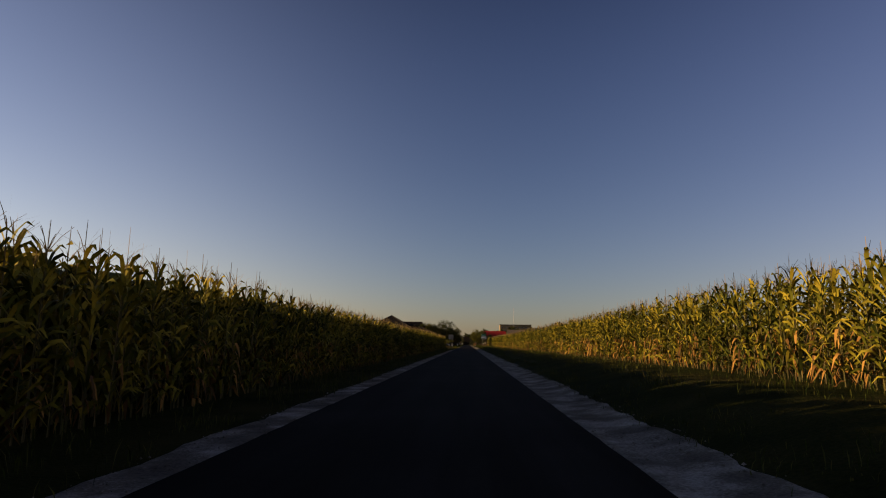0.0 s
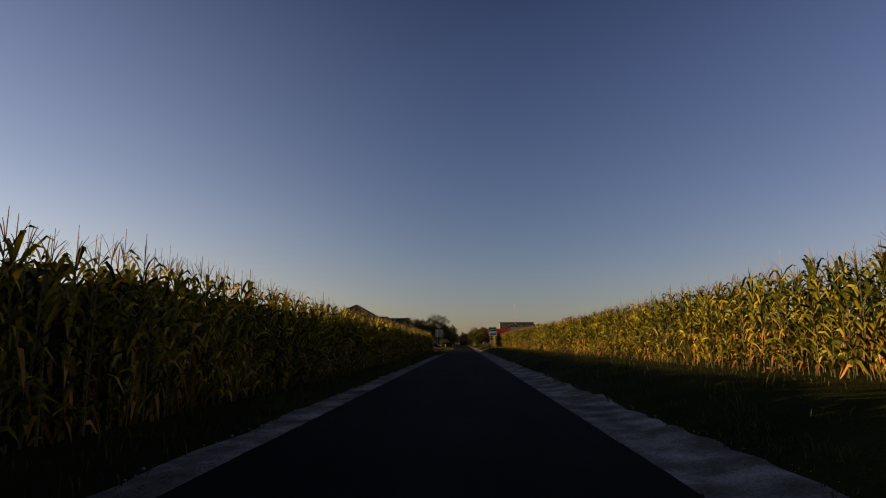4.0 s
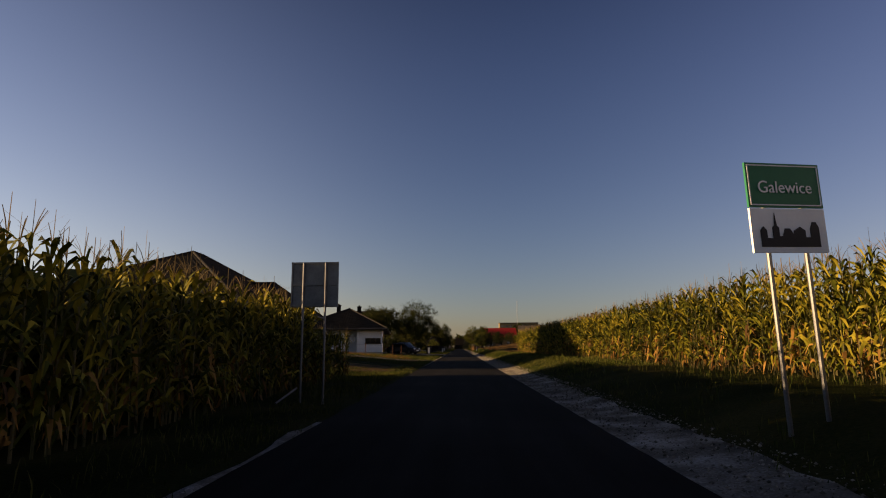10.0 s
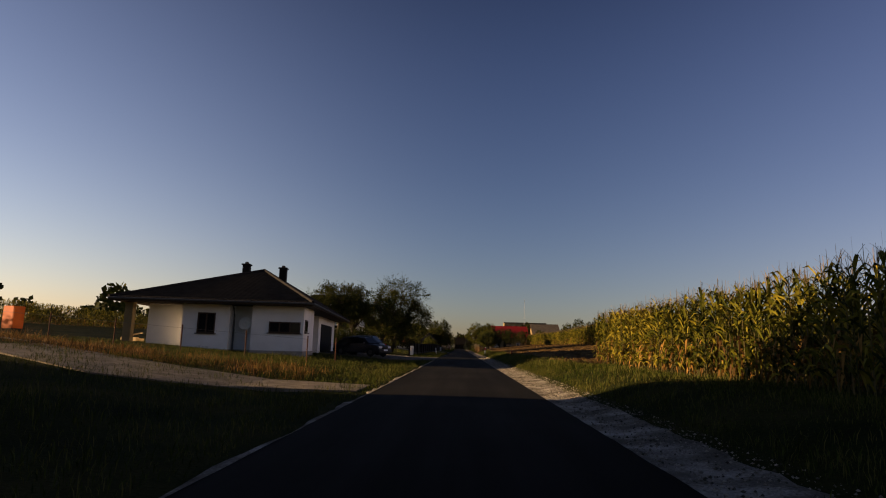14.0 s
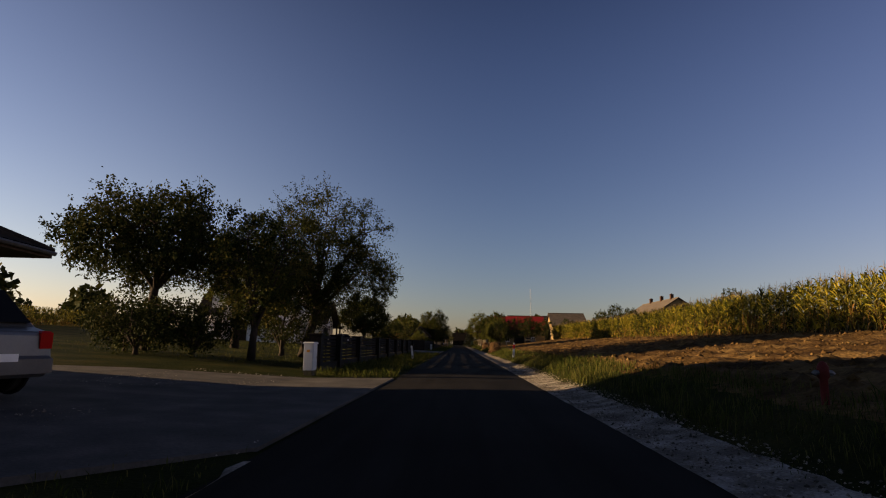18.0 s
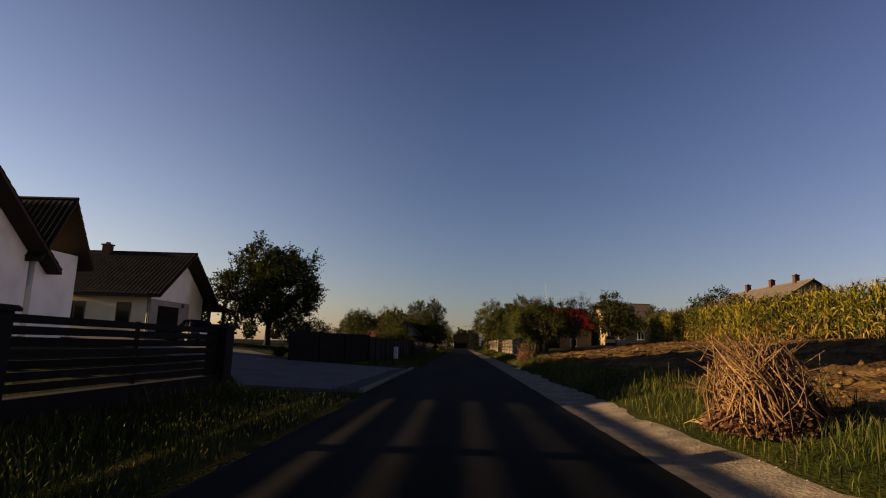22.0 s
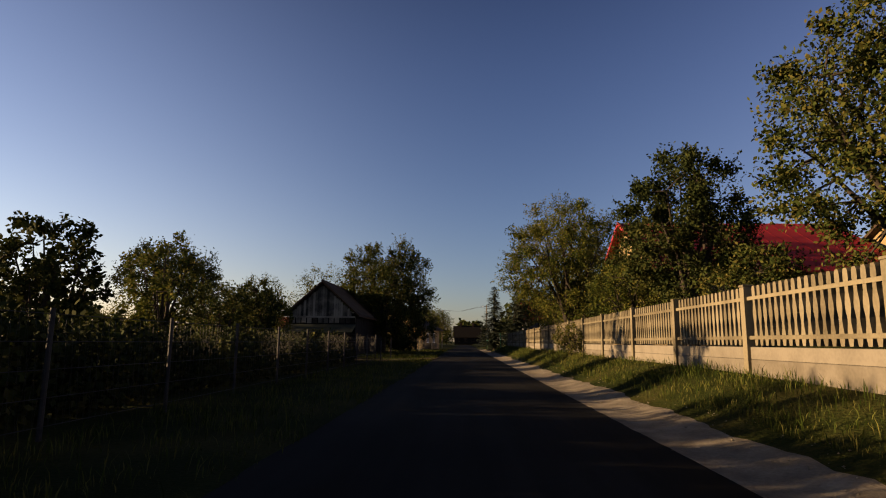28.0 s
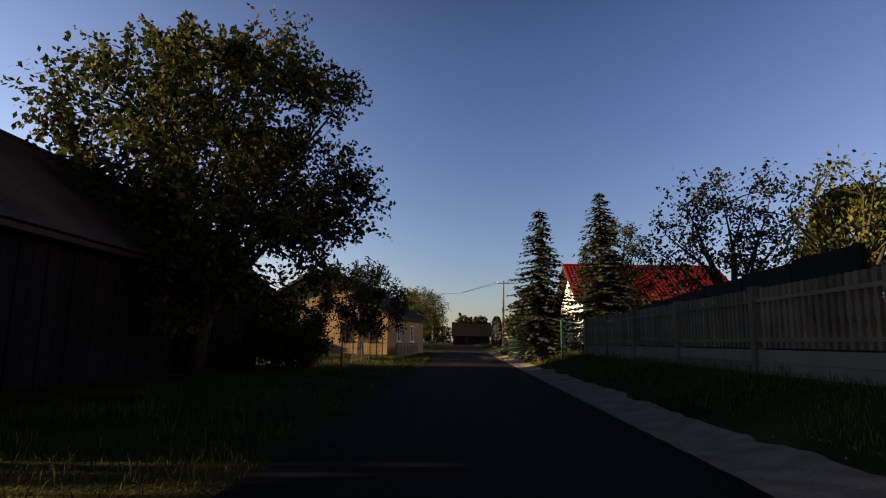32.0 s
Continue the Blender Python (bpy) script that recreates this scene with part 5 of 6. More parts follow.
for i, (tx, ty, th, tw) in enumerate([(54.5, 320.0, 7.4, 2.3), (60.0, 334.0, 6.6, 2.4), (34.0, 330.0, 6.9, 2.4), (30.0, 326.5, 5.6, 1.9), (38.5, 334.0, 6.0, 2.2)]):
    tree("field_tree", tx, ty, th, tw, 1.6, 3600, 0.26, LEAFD, 103 + i, "dark leafy tree beyond the corn on the rise", 8, group="trees on the rise")
thuja(7.6, 364.2, 5.0, 1.0, 99, "tall round-headed thuja on a bare trunk", bare=2.2)
thuja(8.2, 373.5, 3.9, 0.95, 100, "smaller round-headed thuja behind the fence", bare=1.7)
thuja(4.8, 455.0, 4.6, 0.9, 101, "dark columnar conifer far off", LEAFD)


def hedge(x0, x1, y0, y1, height, n, leaf, seed, label):
    """A dense, uneven run of shrubs: leaves spread over a wavering outline."""
    r = np.random.default_rng(seed)
    Y = r.uniform(y0, y1, n)
    top = np.array([height * (0.78 + 0.35 * noise.noise(Vector((seed, float(v) * 0.55, 0))) + 0.22 * noise.noise(Vector((seed, float(v) * 1.7, 4)))) for v in Y])
    a = r.uniform(0, math.pi, n)
    q = r.uniform(0.75, 1.05, n)
    X = (x0 + x1) / 2 + (x1 - x0) / 2 * np.cos(a) * q
    Z = np.abs(np.sin(a)) ** 0.6 * top * q * r.uniform(0.02, 1.0, n) ** 0.62
    G = np.array([ground_z(float(p), float(v)) for p, v in zip(X, Y)])
    C = np.stack([X, Y, G + Z], 1)
    D = r.normal(0, 1, (n, 3))
    D /= np.linalg.norm(D, axis=1, keepdims=True)
    S = np.cross(D, r.normal(0, 1, (n, 3)))
    S /= np.linalg.norm(S, axis=1, keepdims=True)
    L = 0.15 * r.uniform(0.6, 1.3, (n, 1))
    V = np.stack([C, C + D * L * 0.5 + S * L * 0.3, C + D * L, C + D * L * 0.5 - S * L * 0.3], 1).reshape(-1, 3)
    return tagged(link("hedge", arrays_mesh("hedge", V, np.arange(4 * n).reshape(-1, 4)), leaf), label, "hedge", "", "stuff")


hedge(-8.0, -5.6, 309.5, 331.0, 1.9, 34000, LEAFD, 3, "dark overgrown hedge behind the wire fence")
hedge(-8.4, -5.8, 331.0, 351.5, 1.75, 31000, LEAFD, 4, "dark overgrown hedge behind the wire fence")
hedge(6.6, 9.0, 385.0, 400.0, 3.2, 9000, LEAFD, 5, "dark hedge before the red-roofed house")
hedge(-14.8, -12.8, 357.4, 363.6, 2.1, 11000, LEAFD, 7, "dark hedge beside the barn yard")
hedge(-27.0, -24.4, 357.0, 386.0, 2.7, 26000, LEAFD, 6, "tall dark hedge at the back of the barn yard")
# far woods, as one mass each
def woods(name, x0, x1, y0, y1, n, h0, h1, seed, label):
    r = np.random.default_rng(seed)
    Vs = []
    for i in range(n):
        cx, cy, h = r.uniform(x0, x1), r.uniform(y0, y1), r.uniform(h0, h1)
        w = h * r.uniform(0.28, 0.45)
        m = 300
        a, b = r.uniform(0, 6.28, m), r.uniform(-1, 1, m)
        q = np.sqrt(1 - b * b) * w * r.uniform(0.7, 1.05, m)
        gz = ground_z(cx, cy)
        C = np.stack([cx + q * np.cos(a), cy + q * np.sin(a), gz + h * 0.58 + b * h * 0.42], 1) + r.normal(0, h * 0.03, (m, 3))
        D = r.normal(0, 1, (m, 3))
        D /= np.linalg.norm(D, axis=1, keepdims=True)
        S = np.cross(D, r.normal(0, 1, (m, 3)))
        S /= np.linalg.norm(S, axis=1, keepdims=True)
        L = h * 0.15 * r.uniform(0.6, 1.3, (m, 1))
        Vs.append(np.stack([C, C + D * L * 0.5 + S * L * 0.35, C + D * L, C + D * L * 0.5 - S * L * 0.35], 1).reshape(-1, 3))
    V = np.concatenate(Vs)
    return tagged(link(name, arrays_mesh(name, V, np.arange(len(V)).reshape(-1, 4)), LEAFD), label, "trees", "", "stuff")


woods("far_woods", -30, -9, 425, 520, 26, 7, 12, 5, "mass of leafy trees along the village street")
woods("far_woods", 7, 60, 425, 560, 34, 6, 11, 6, "mass of leafy trees behind the village")
woods("far_woods", -260, -88, 300, 620, 90, 8, 13, 8, "dark wooded skyline far across the fields")
woods("far_woods", 70, 260, 300, 560, 60, 5, 10, 9, "dark wooded skyline far across the fields")
woods("far_woods", -11, -4.5, 520, 552, 7, 3.5, 5.5, 11, "low trees beside the far house")
woods("far_woods", -4, 6, 560, 640, 8, 7, 10, 10, "trees closing the end of the street")


# ---- fences, signs, cars and small things ----
def town_sign(x, y, z, face, label, W=0.90):
    """Town name over a town skyline panel on two posts; face: -1 looks down the road towards -y, +1 away."""
    t = thing("town_sign", x, y, z, label, "road sign")
    H1, H2, zb = 0.47, 0.47, 1.72
    for sx in (-0.23, 0.23):
        part("post", Shape().tube([(sx, 0.05 * -face, -0.3), (sx, 0.05 * -face, zb + H1 + H2 - 0.02)], 0.024, 8), GALV, t)
    lower = part("town_panel", Shape().box(0, 0, zb, W, 0.025, H2 - 0.01, 0, 0.0), SIGNWHITE if face < 0 else GALV, t)
    upper = part("name_panel", Shape().box(0, 0, zb + H2, W, 0.025, H1, 0, 0.0), SIGNGREEN if face < 0 else GALV, t)
    if face < 0:
        yb = -0.016
        part("border", Shape().box(0, yb, zb + H2 + 0.02, W - 0.04, 0.006, 0.012).box(0, yb, zb + H2 + H1 - 0.032, W - 0.04, 0.006, 0.012).box(-W / 2 + 0.026, yb, zb + H2 + 0.02, 0.012, 0.006, H1 - 0.04).box(W / 2 - 0.026, yb, zb + H2 + 0.02, 0.012, 0.006, H1 - 0.04), SIGNWHITE, upper, "thin white border")
        fc = bpy.data.curves.new("lettering", "FONT")
        fc.body, fc.size, fc.align_x, fc.extrude = "Galewice", 0.178, "CENTER", 0.003
        tmp = new("tmp_text", fc)
        me = bpy.data.meshes.new_from_object(tmp.evaluated_get(bpy.context.evaluated_depsgraph_get()))
        bpy.data.objects.remove(tmp)
        txt = link("lettering", me, SIGNWHITE, upper, "white lettering")
        txt.matrix_basis = pose(0, -0.02, zb + H2 + 0.155, 90, 0, 0)
        sk = [(-0.46, 0), (0.46, 0), (0.46, 0.20), (0.42, 0.26), (0.36, 0.26), (0.32, 0.19), (0.32, 0.10), (0.24, 0.10), (0.24, 0.17), (0.16, 0.21), (0.06, 0.17), (0.06, 0.12), (0.0, 0.19), (-0.08, 0.19), (-0.12, 0.11), (-0.17, 0.11), (-0.17, 0.20), (-0.20, 0.22), (-0.22, 0.35), (-0.24, 0.22), (-0.27, 0.20), (-0.27, 0.09), (-0.36, 0.09), (-0.36, 0.17), (-0.41, 0.21), (-0.46, 0.17)]
        part("skyline", Shape().prism([(a, zb + 0.06 + b) for a, b in ((p * 0.77, q) for p, q in sk)], "y", -0.02, -0.013), BLACK, lower, "black town silhouette")
    else:
        for zz in (zb + 0.02, zb + H2 - 0.02, zb + H2 + H1 - 0.04):
            part("rail", Shape().box(0, -0.035, zz, W, 0.03, 0.035), GALV, t)
        for sx in (-W / 2 + 0.015, W / 2 - 0.015):
            part("edge_fold", Shape().box(sx, -0.02, zb, 0.03, 0.03, H1 + H2), GALV, t)
        part("brace", Shape().tube([(-0.30, -0.05, 0.1), (-0.55, -0.6, -0.15)], 0.02, 6), GALV, t)
    return t


town_sign(3.38, 130.2, 0.27, -1, "green and white town sign on two grey posts").matrix_basis = pose(3.50, 130.05, 0.30, 0, -1.5, 14)
town_sign(-2.93, 136.1, 0.22, 1, "back of a two-panel sign on grey posts", 0.98)


def delineator(x, y, z, tilt, red, label):
    t = thing("delineator_post", x, y, z, label, "marker post", "roadside marker posts")
    out = [(-0.06, 0.0), (0.06, 0.0), (0.06, 0.84), (0.03, 0.92), (-0.06, 0.90)]
    part("post", Shape().prism([(a, b) for a, b in out], "y", -0.03, 0.03), PLASTIC, t)
    if red:
        part("reflector", Shape().box(0, -0.02, 0.56, 0.13, 0.075, 0.24), REDPAINT, t, "red band")
    else:
        part("reflector", Shape().box(0, -0.02, 0.56, 0.13, 0.075, 0.24), CABINET, t, "grey band")
    part("marking", Shape().box(0, -0.033, 0.14, 0.03, 0.008, 0.12), BLACK, t)
    t.matrix_basis = pose(x, y, z, 0, tilt, 0)
    return t


delineator(3.22, 237.2, 0.28, 4, True, "white marker post with a red band, slightly tilted")
delineator(-3.27, 241.0, 0.0, -7, False, "white marker post leaning beside the slatted fence")


def utility_box(x, y, label, h=1.05):
    t = thing("utility_cabinet", x, y, ground_z(x, y) - 0.03, label, "cabinet")
    b = part("body", Shape().box(0, 0, 0.18, 0.30, 0.52, h - 0.22, 0, 0.0), CABINET, t)
    part("plinth", Shape().box(0, 0, 0, 0.27, 0.48, 0.18), CONC, t)
    part("roof", Shape().box(0, 0, h - 0.04, 0.36, 0.58, 0.06, 0, 0.025), CABINET, t)
    d = part("door", Shape().box(0.155, 0, 0.22, 0.015, 0.48, h - 0.32, 0, 0.0).box(0, -0.265, 0.22, 0.26, 0.012, h - 0.32), CABINET, t)
    part("label_plate", Shape().box(0.0, -0.275, h - 0.30, 0.10, 0.006, 0.07), YPLASTIC, d)
    part("lock", Shape().box(0.168, 0.18, 0.55, 0.012, 0.03, 0.06), GALV, d)
    return t


utility_box(-4.9, 219.4, "pale grey electrical cabinet beside the drive")
utility_box(-4.35, 290.4, "pale grey electrical cabinet beside the dark fence", 0.92).scale = (0.8, 0.75, 1.0)

hy = thing("hydrant", 4.2, 207.6, ground_z(4.2, 207.6) - 0.12, "red fire hydrant standing in the verge", "hydrant")
part("barrel", Shape().lathe(0, 0, [(0.07, 0), (0.045, 0.05), (0.045, 0.40), (0.065, 0.42), (0.065, 0.54), (0.04, 0.59), (0.015, 0.61)], 12), HYDRANT, hy, smooth=True)
for sg in (-1, 1):
    part("outlet", Shape().tube([(0, 0, 0.48), (sg * 0.10, 0, 0.475), (sg * 0.115, 0, 0.455)], [0.03, 0.032, 0.032], 8), GALV, hy)


# dark slatted fence with pillars
def slat_fence(y0, y1, pillars, x, top, gate=None):
    f = thing("slatted_fence", x, y0, 0.0, "dark horizontal-slat fence between stout masonry pillars", "fence")
    for py in pillars:
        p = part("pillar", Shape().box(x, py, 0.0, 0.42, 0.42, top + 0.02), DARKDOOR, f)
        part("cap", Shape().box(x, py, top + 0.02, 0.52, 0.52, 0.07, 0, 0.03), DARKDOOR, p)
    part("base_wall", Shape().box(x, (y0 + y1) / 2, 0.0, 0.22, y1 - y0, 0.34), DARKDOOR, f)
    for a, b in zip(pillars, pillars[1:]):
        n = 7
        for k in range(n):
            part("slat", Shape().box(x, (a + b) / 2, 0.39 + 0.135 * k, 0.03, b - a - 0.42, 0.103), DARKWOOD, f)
        part("slat_post", Shape().box(x - 0.05, (a + b) / 2, 0.34, 0.05, 0.06, 0.98), DARKWOOD, f)
    return at_origin(f)


slat_fence(221.4, 264.0, [221.4, 224.9, 229.7, 236.6, 241.6, 246.9, 252.4, 257.4, 263.8], -5.2, 1.3)


def board_fence(pts, top, label, material, gap=0.0, w=0.16):
    f = thing("board_fence", pts[0][0], pts[0][1], 0.0, label, "fence")
    for (xa, ya), (xb, yb) in zip(pts, pts[1:]):
        d = math.hypot(xb - xa, yb - ya)
        turn = math.degrees(math.atan2(yb - ya, xb - xa))
        n = int(d / 2.4) + 1
        for k in range(n + 1):
            t = k / n
            xx, yy = xa + (xb - xa) * t, ya + (yb - ya) * t
            p = part("post", Shape().box(xx, yy, ground_z(xx, yy) - 0.2, 0.10, 0.10, top + 0.17, turn), material, f)
        for j in range(int(top / (w + gap))):
            zz = -0.03 + (w + gap) * j
            gz = (ground_z(xa, ya) + ground_z(xb, yb)) / 2
            part("board", Shape().box((xa + xb) / 2, (ya + yb) / 2, gz + zz, d, 0.03, w, turn), material, f)
    return at_origin(f)


board_fence([(-7.7, 277.6), (-5.0, 283.0), (-5.0, 309.0)], 1.46, "dark close-boarded fence beside the paved drive", DARKWOOD, 0.0)


# concrete picket fence on the right
def picket_panel(f, xa, ya, yb, zf, seeded):
    """Blocks below, a rail, turned-looking pickets and a second rail."""
    L = yb - ya
    part("base_slab", Shape().box(xa, (ya + yb) / 2, zf - 0.15, 0.07, L - 0.14, 0.36, 0, 0.01), BLOCK, f)
    part("base_slab", Shape().box(xa, (ya + yb) / 2, zf + 0.215, 0.065, L - 0.14, 0.195, 0, 0.01), BLOCK, f)
    part("rail", Shape().box(xa, (ya + yb) / 2, zf + 0.53, 0.074, L - 0.14, 0.06, 0, 0.01), CONC, f)
    part("rail", Shape().box(xa, (ya + yb) / 2, zf + 1.17, 0.074, L - 0.14, 0.06, 0, 0.01), CONC, f)
    n = int((L - 0.3) / 0.168)
    for k in range(n):
        y = ya + 0.2 + (L - 0.4) * (k + 0.5) / n
        p = new("picket", PICKET)
        p.parent = f
        p.matrix_basis = pose(xa, y, zf + 0.435, 0, 0, 0)


half = [(0.034, 0.0), (0.050, 0.08), (0.052, 0.16), (0.034, 0.27), (0.030, 0.34), (0.054, 0.46), (0.054, 0.54), (0.032, 0.66), (0.034, 0.73), (0.050, 0.82), (0.046, 0.92), (0.030, 0.96)]
prof = half + [(-a, b) for a, b in reversed(half)]
PICKET = Shape().prism(prof, "x", -0.03, 0.03).mesh("picket")
PICKET.materials.append(CONC)


def concrete_fence(x, posts, zf, label):
    f = thing("concrete_fence", x, posts[0], zf, label, "fence")
    for a, b in zip(posts, posts[1:]):
        picket_panel(f, x, a, b, zf, 0)
    for py in posts:
        p = part("post", Shape().box(x, py, zf - 0.2, 0.17, 0.15, 1.60, 0, 0.012), CONC, f)
        part("cap", Shape().box(x, py, zf + 1.40, 0.185, 0.165, 0.035, 0, 0.006), CONC, p)
    return at_origin(f)


concrete_fence(4.55, [297.0, 300.4, 303.8, 307.2, 310.6, 314.0, 317.6], 0.45, "pale concrete picket fence on a block base")
concrete_fence(4.5, [323.9, 327.4, 330.8, 334.1, 337.4, 341.0, 344.3, 347.4, 350.5, 353.8, 357.2, 360.4, 363.8, 367.3], 0.66, "long pale concrete picket fence on a block base")
concrete_fence(4.45, [367.3, 370.5, 374.0, 377.4, 380.6, 384.0], 0.64, "shaded grey concrete picket fence on a block base")
sf = thing("tall_panel_fence", 5.95, 371.0, 0.5, "tall dark fence behind the pickets", "fence")
for k in range(7):
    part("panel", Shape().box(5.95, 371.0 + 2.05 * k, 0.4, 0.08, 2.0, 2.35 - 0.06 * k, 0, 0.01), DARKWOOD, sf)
at_origin(sf)
gt = thing("steel_gate", 4.55, 320.8, 0.45, "rusty steel gate standing in the fence gap", "gate")
part("frame", Shape().tube([(4.55, 317.9, 0.55), (4.55, 317.9, 1.65), (4.55, 323.7, 1.65), (4.55, 323.7, 0.45)], 0.035, 6), RUST, gt)
for k in range(4):
    part("bar", Shape().tube([(4.55, 319.1 + 1.15 * k, 0.45), (4.55, 319.1 + 1.15 * k, 1.65)], 0.018, 6), RUST, gt)
at_origin(gt)


# wire fence with posts along the left gardens
def wire_fence(x, y0, y1, step, top, label, bars=False):
    f = thing("wire_fence", x, y0, 0.0, label, "fence")
    y = y0
    while y <= y1 + 0.01:
        part("post", Shape().tube([(x, y, ground_z(x, y) - 0.2), (x, y, top + ground_z(x, y))], 0.03, 8), DARKSTEEL, f)
        y += step
    g = lambda yy: ground_z(x, yy)
    for k in range(5):
        zz = 0.15 + (top - 0.2) * k / 4
        part("wire", Shape().tube([(x, y0, g(y0) + zz), (x, (y0 + y1) / 2, g((y0 + y1) / 2) + zz - 0.02), (x, y1, g(y1) + zz)], 0.005, 4), DARKSTEEL, f)
    mesh = Shape()
    yy = y0
    while yy < y1 - 0.12:
        mesh.tube([(x, yy, g(yy) + 0.1), (x, yy + 0.12, g(yy) + top - 0.1)], 0.0015, 3, False)
        mesh.tube([(x, yy + 0.12, g(yy) + 0.1), (x, yy, g(yy) + top - 0.1)], 0.0015, 3, False)
        yy += 0.12
    tagged(part("netting", mesh, DARKSTEEL, f), kind="stuff")
    return at_origin(f)


wire_fence(-4.8, 311.0, 351.5, 2.7, 1.42, "grey wire-netting fence along the gardens")
yard = thing("steel_post_gate", -4.8, 355.0, 0.0, "open steel gate with tall posts at the barn yard", "gate")
for yy in (353.4, 357.9):
    part("post", Shape().box(-4.8, yy, -0.2, 0.06, 0.06, 1.55), DARKSTEEL, yard)
part("leaf_frame", Shape().tube([(-4.9, 353.4, 0.15), (-7.0, 353.2, 0.15), (-7.0, 353.2, 1.25), (-4.9, 353.4, 1.25), (-4.9, 353.4, 0.15)], 0.025, 6), DARKSTEEL, yard)
for k in range(9):
    part("bar", Shape().tube([(-5.1 - 0.22 * k, 353.38, 0.15), (-5.1 - 0.22 * k, 353.38, 1.36)], 0.010, 5), DARKSTEEL, yard)
at_origin(yard)

# posts of the plot in front of the white bungalow
pl = thing("plot_fence", -12.0, 189.0, 0.4, "row of thin steel posts round the plot", "fence")
for px, py in ((-19.5, 186.5), (-16.2, 186.3), (-12.9, 186.1), (-9.8, 185.9), (-6.9, 185.7), (-23.0, 186.7), (-6.4, 189.5)):
    part("post", Shape().tube([(px, py, ground_z(px, py) - 0.2), (px, py, ground_z(px, py) + 1.25)], 0.03, 8), RUST, pl)
part("wire", Shape().tube([(-23.0, 186.7, ground_z(-23, 186) + 1.1), (-6.9, 185.7, ground_z(-6.9, 186) + 1.1)], 0.005, 4), GALV, pl)
at_origin(pl)

# loose things at the plot's edge
ob = thing("site_cabin", -28.6, 195.9, ground_z(-28.6, 195.9) - 0.05, "narrow bright orange site cabin beside the corn", "cabin")
part("body", Shape().box(0, 0, 0.06, 0.80, 0.80, 1.42, -12, 0.03), ORANGE, ob)
part("door", Shape().box(0.083, -0.40, 0.14, 0.60, 0.03, 1.22, -12, 0.0), ORANGE, ob, "plain orange door")
part("skid", Shape().box(0, 0, 0.0, 0.86, 0.86, 0.07, -12), DARKSTEEL, ob)
lp = thing("plank_stack", -19.9, 194.4, ground_z(-19.9, 194.4) - 0.03, "low stack of pale planks beside the porch post", "planks")
for k in range(10):
    part("plank", Shape().box(0.03 * (k % 3), 0.24 * (k % 3) - 0.24, 0.055 * (k // 3), 1.35 - 0.06 * (k % 4), 0.20, 0.05, -24 + 3 * (k % 4)), PALEWOOD, lp)
part("plank", Shape().prism([(-0.6, 0.20), (0.55, 0.46), (0.55, 0.51), (-0.6, 0.25)], "y", -0.15, 0.15), PALEWOOD, lp, "plank propped on the stack")

# street front beyond the barn
wire_fence(-5.3, 384.5, 396.5, 2.4, 1.3, "grey wire-netting fence before the street gardens")
board_fence([(-4.5, 397.0), (-4.5, 419.0)], 0.95, "low pale concrete board fence along the street", CONC, 0.012, 0.22)
gf = thing("green_fence", 2.95, 391.5, 0.0, "green painted steel-bar fence beside the spruces", "fence")
for k in range(6):
    part("post", Shape().box(2.95, 391.5 + 2.6 * k, ground_z(2.95, 391.5) - 0.2, 0.06, 0.06, 1.62), GREENFENCE, gf)
for zz in (0.30, 1.22):
    part("rail", Shape().box(2.95, 398.0, ground_z(2.95, 391.5) + zz, 0.035, 13.0, 0.04), GREENFENCE, gf)
for k in range(64):
    part("bar", Shape().box(2.95, 391.7 + 0.2 * k, ground_z(2.95, 391.5) + 0.12, 0.018, 0.018, 1.22), GREENFENCE, gf)
at_origin(gf)
gg = thing("green_gate", 3.75, 385.6, 0.0, "green steel gate between two posts beside the tall fence", "gate")
zg = ground_z(3.8, 385.6)
for xx in (3.75, 5.55):
    part("post", Shape().box(xx, 385.6, zg - 0.2, 0.09, 0.09, 1.75, 0, 0.01), GREENFENCE, gg)
for zz in (0.12, 1.28):
    part("rail", Shape().box(4.65, 385.6, zg + zz, 1.66, 0.035, 0.045), GREENFENCE, gg)
for k in range(11):
    part("bar", Shape().box(3.92 + 0.146 * k, 385.6, zg + 0.165, 0.018, 0.018, 1.115), GREENFENCE, gg)
at_origin(gg)

# ---- paved drives ----
def drive(name, outline, z, material, label):
    return tagged(part(name, slab([(x, y, ground_z(x, y) + z) for x, y in outline], 0.12), material), label, "drive", "", "structure")


drive("paved_drive_1", [(-2.35, 264.6), (-2.35, 277.4), (-5.0, 278.6), (-7.6, 277.9), (-12.0, 284.5), (-20.6, 286.5), (-20.6, 298.0), (-26.0, 298.0), (-26.0, 284.0), (-14.0, 276.0), (-7.5, 270.0), (-5.0, 264.6)], 0.045, PAVER, "grey concrete-paved drive to the garage")
drive("gravel_drive_2", [(-2.15, 206.5), (-2.1, 218.6), (-4.6, 217.6), (-9.0, 216.5), (-11.6, 214.5), (-10.4, 203.2), (-5.8, 202.0)], 0.035, DRIVE, "grey packed-gravel drive in front of the bungalow")
drive("dirt_track_3", [(-2.4, 173.0), (-2.4, 175.2), (-5.0, 175.0), (-7.5, 175.2), (-11.0, 176.3), (-17.0, 179.5), (-17.0, 176.4), (-11.0, 172.5), (-7.5, 171.0), (-5.2, 171.8)], 0.03, SANDY, "bare sandy track across the verge")
drive("dirt_patch_5", [(-3.0, 151.2), (-3.4, 157.5), (-11.8, 158.5), (-12.4, 148.8), (-7.0, 148.0)], 0.02, SOIL, "bare trampled earth before the unfinished bungalow")
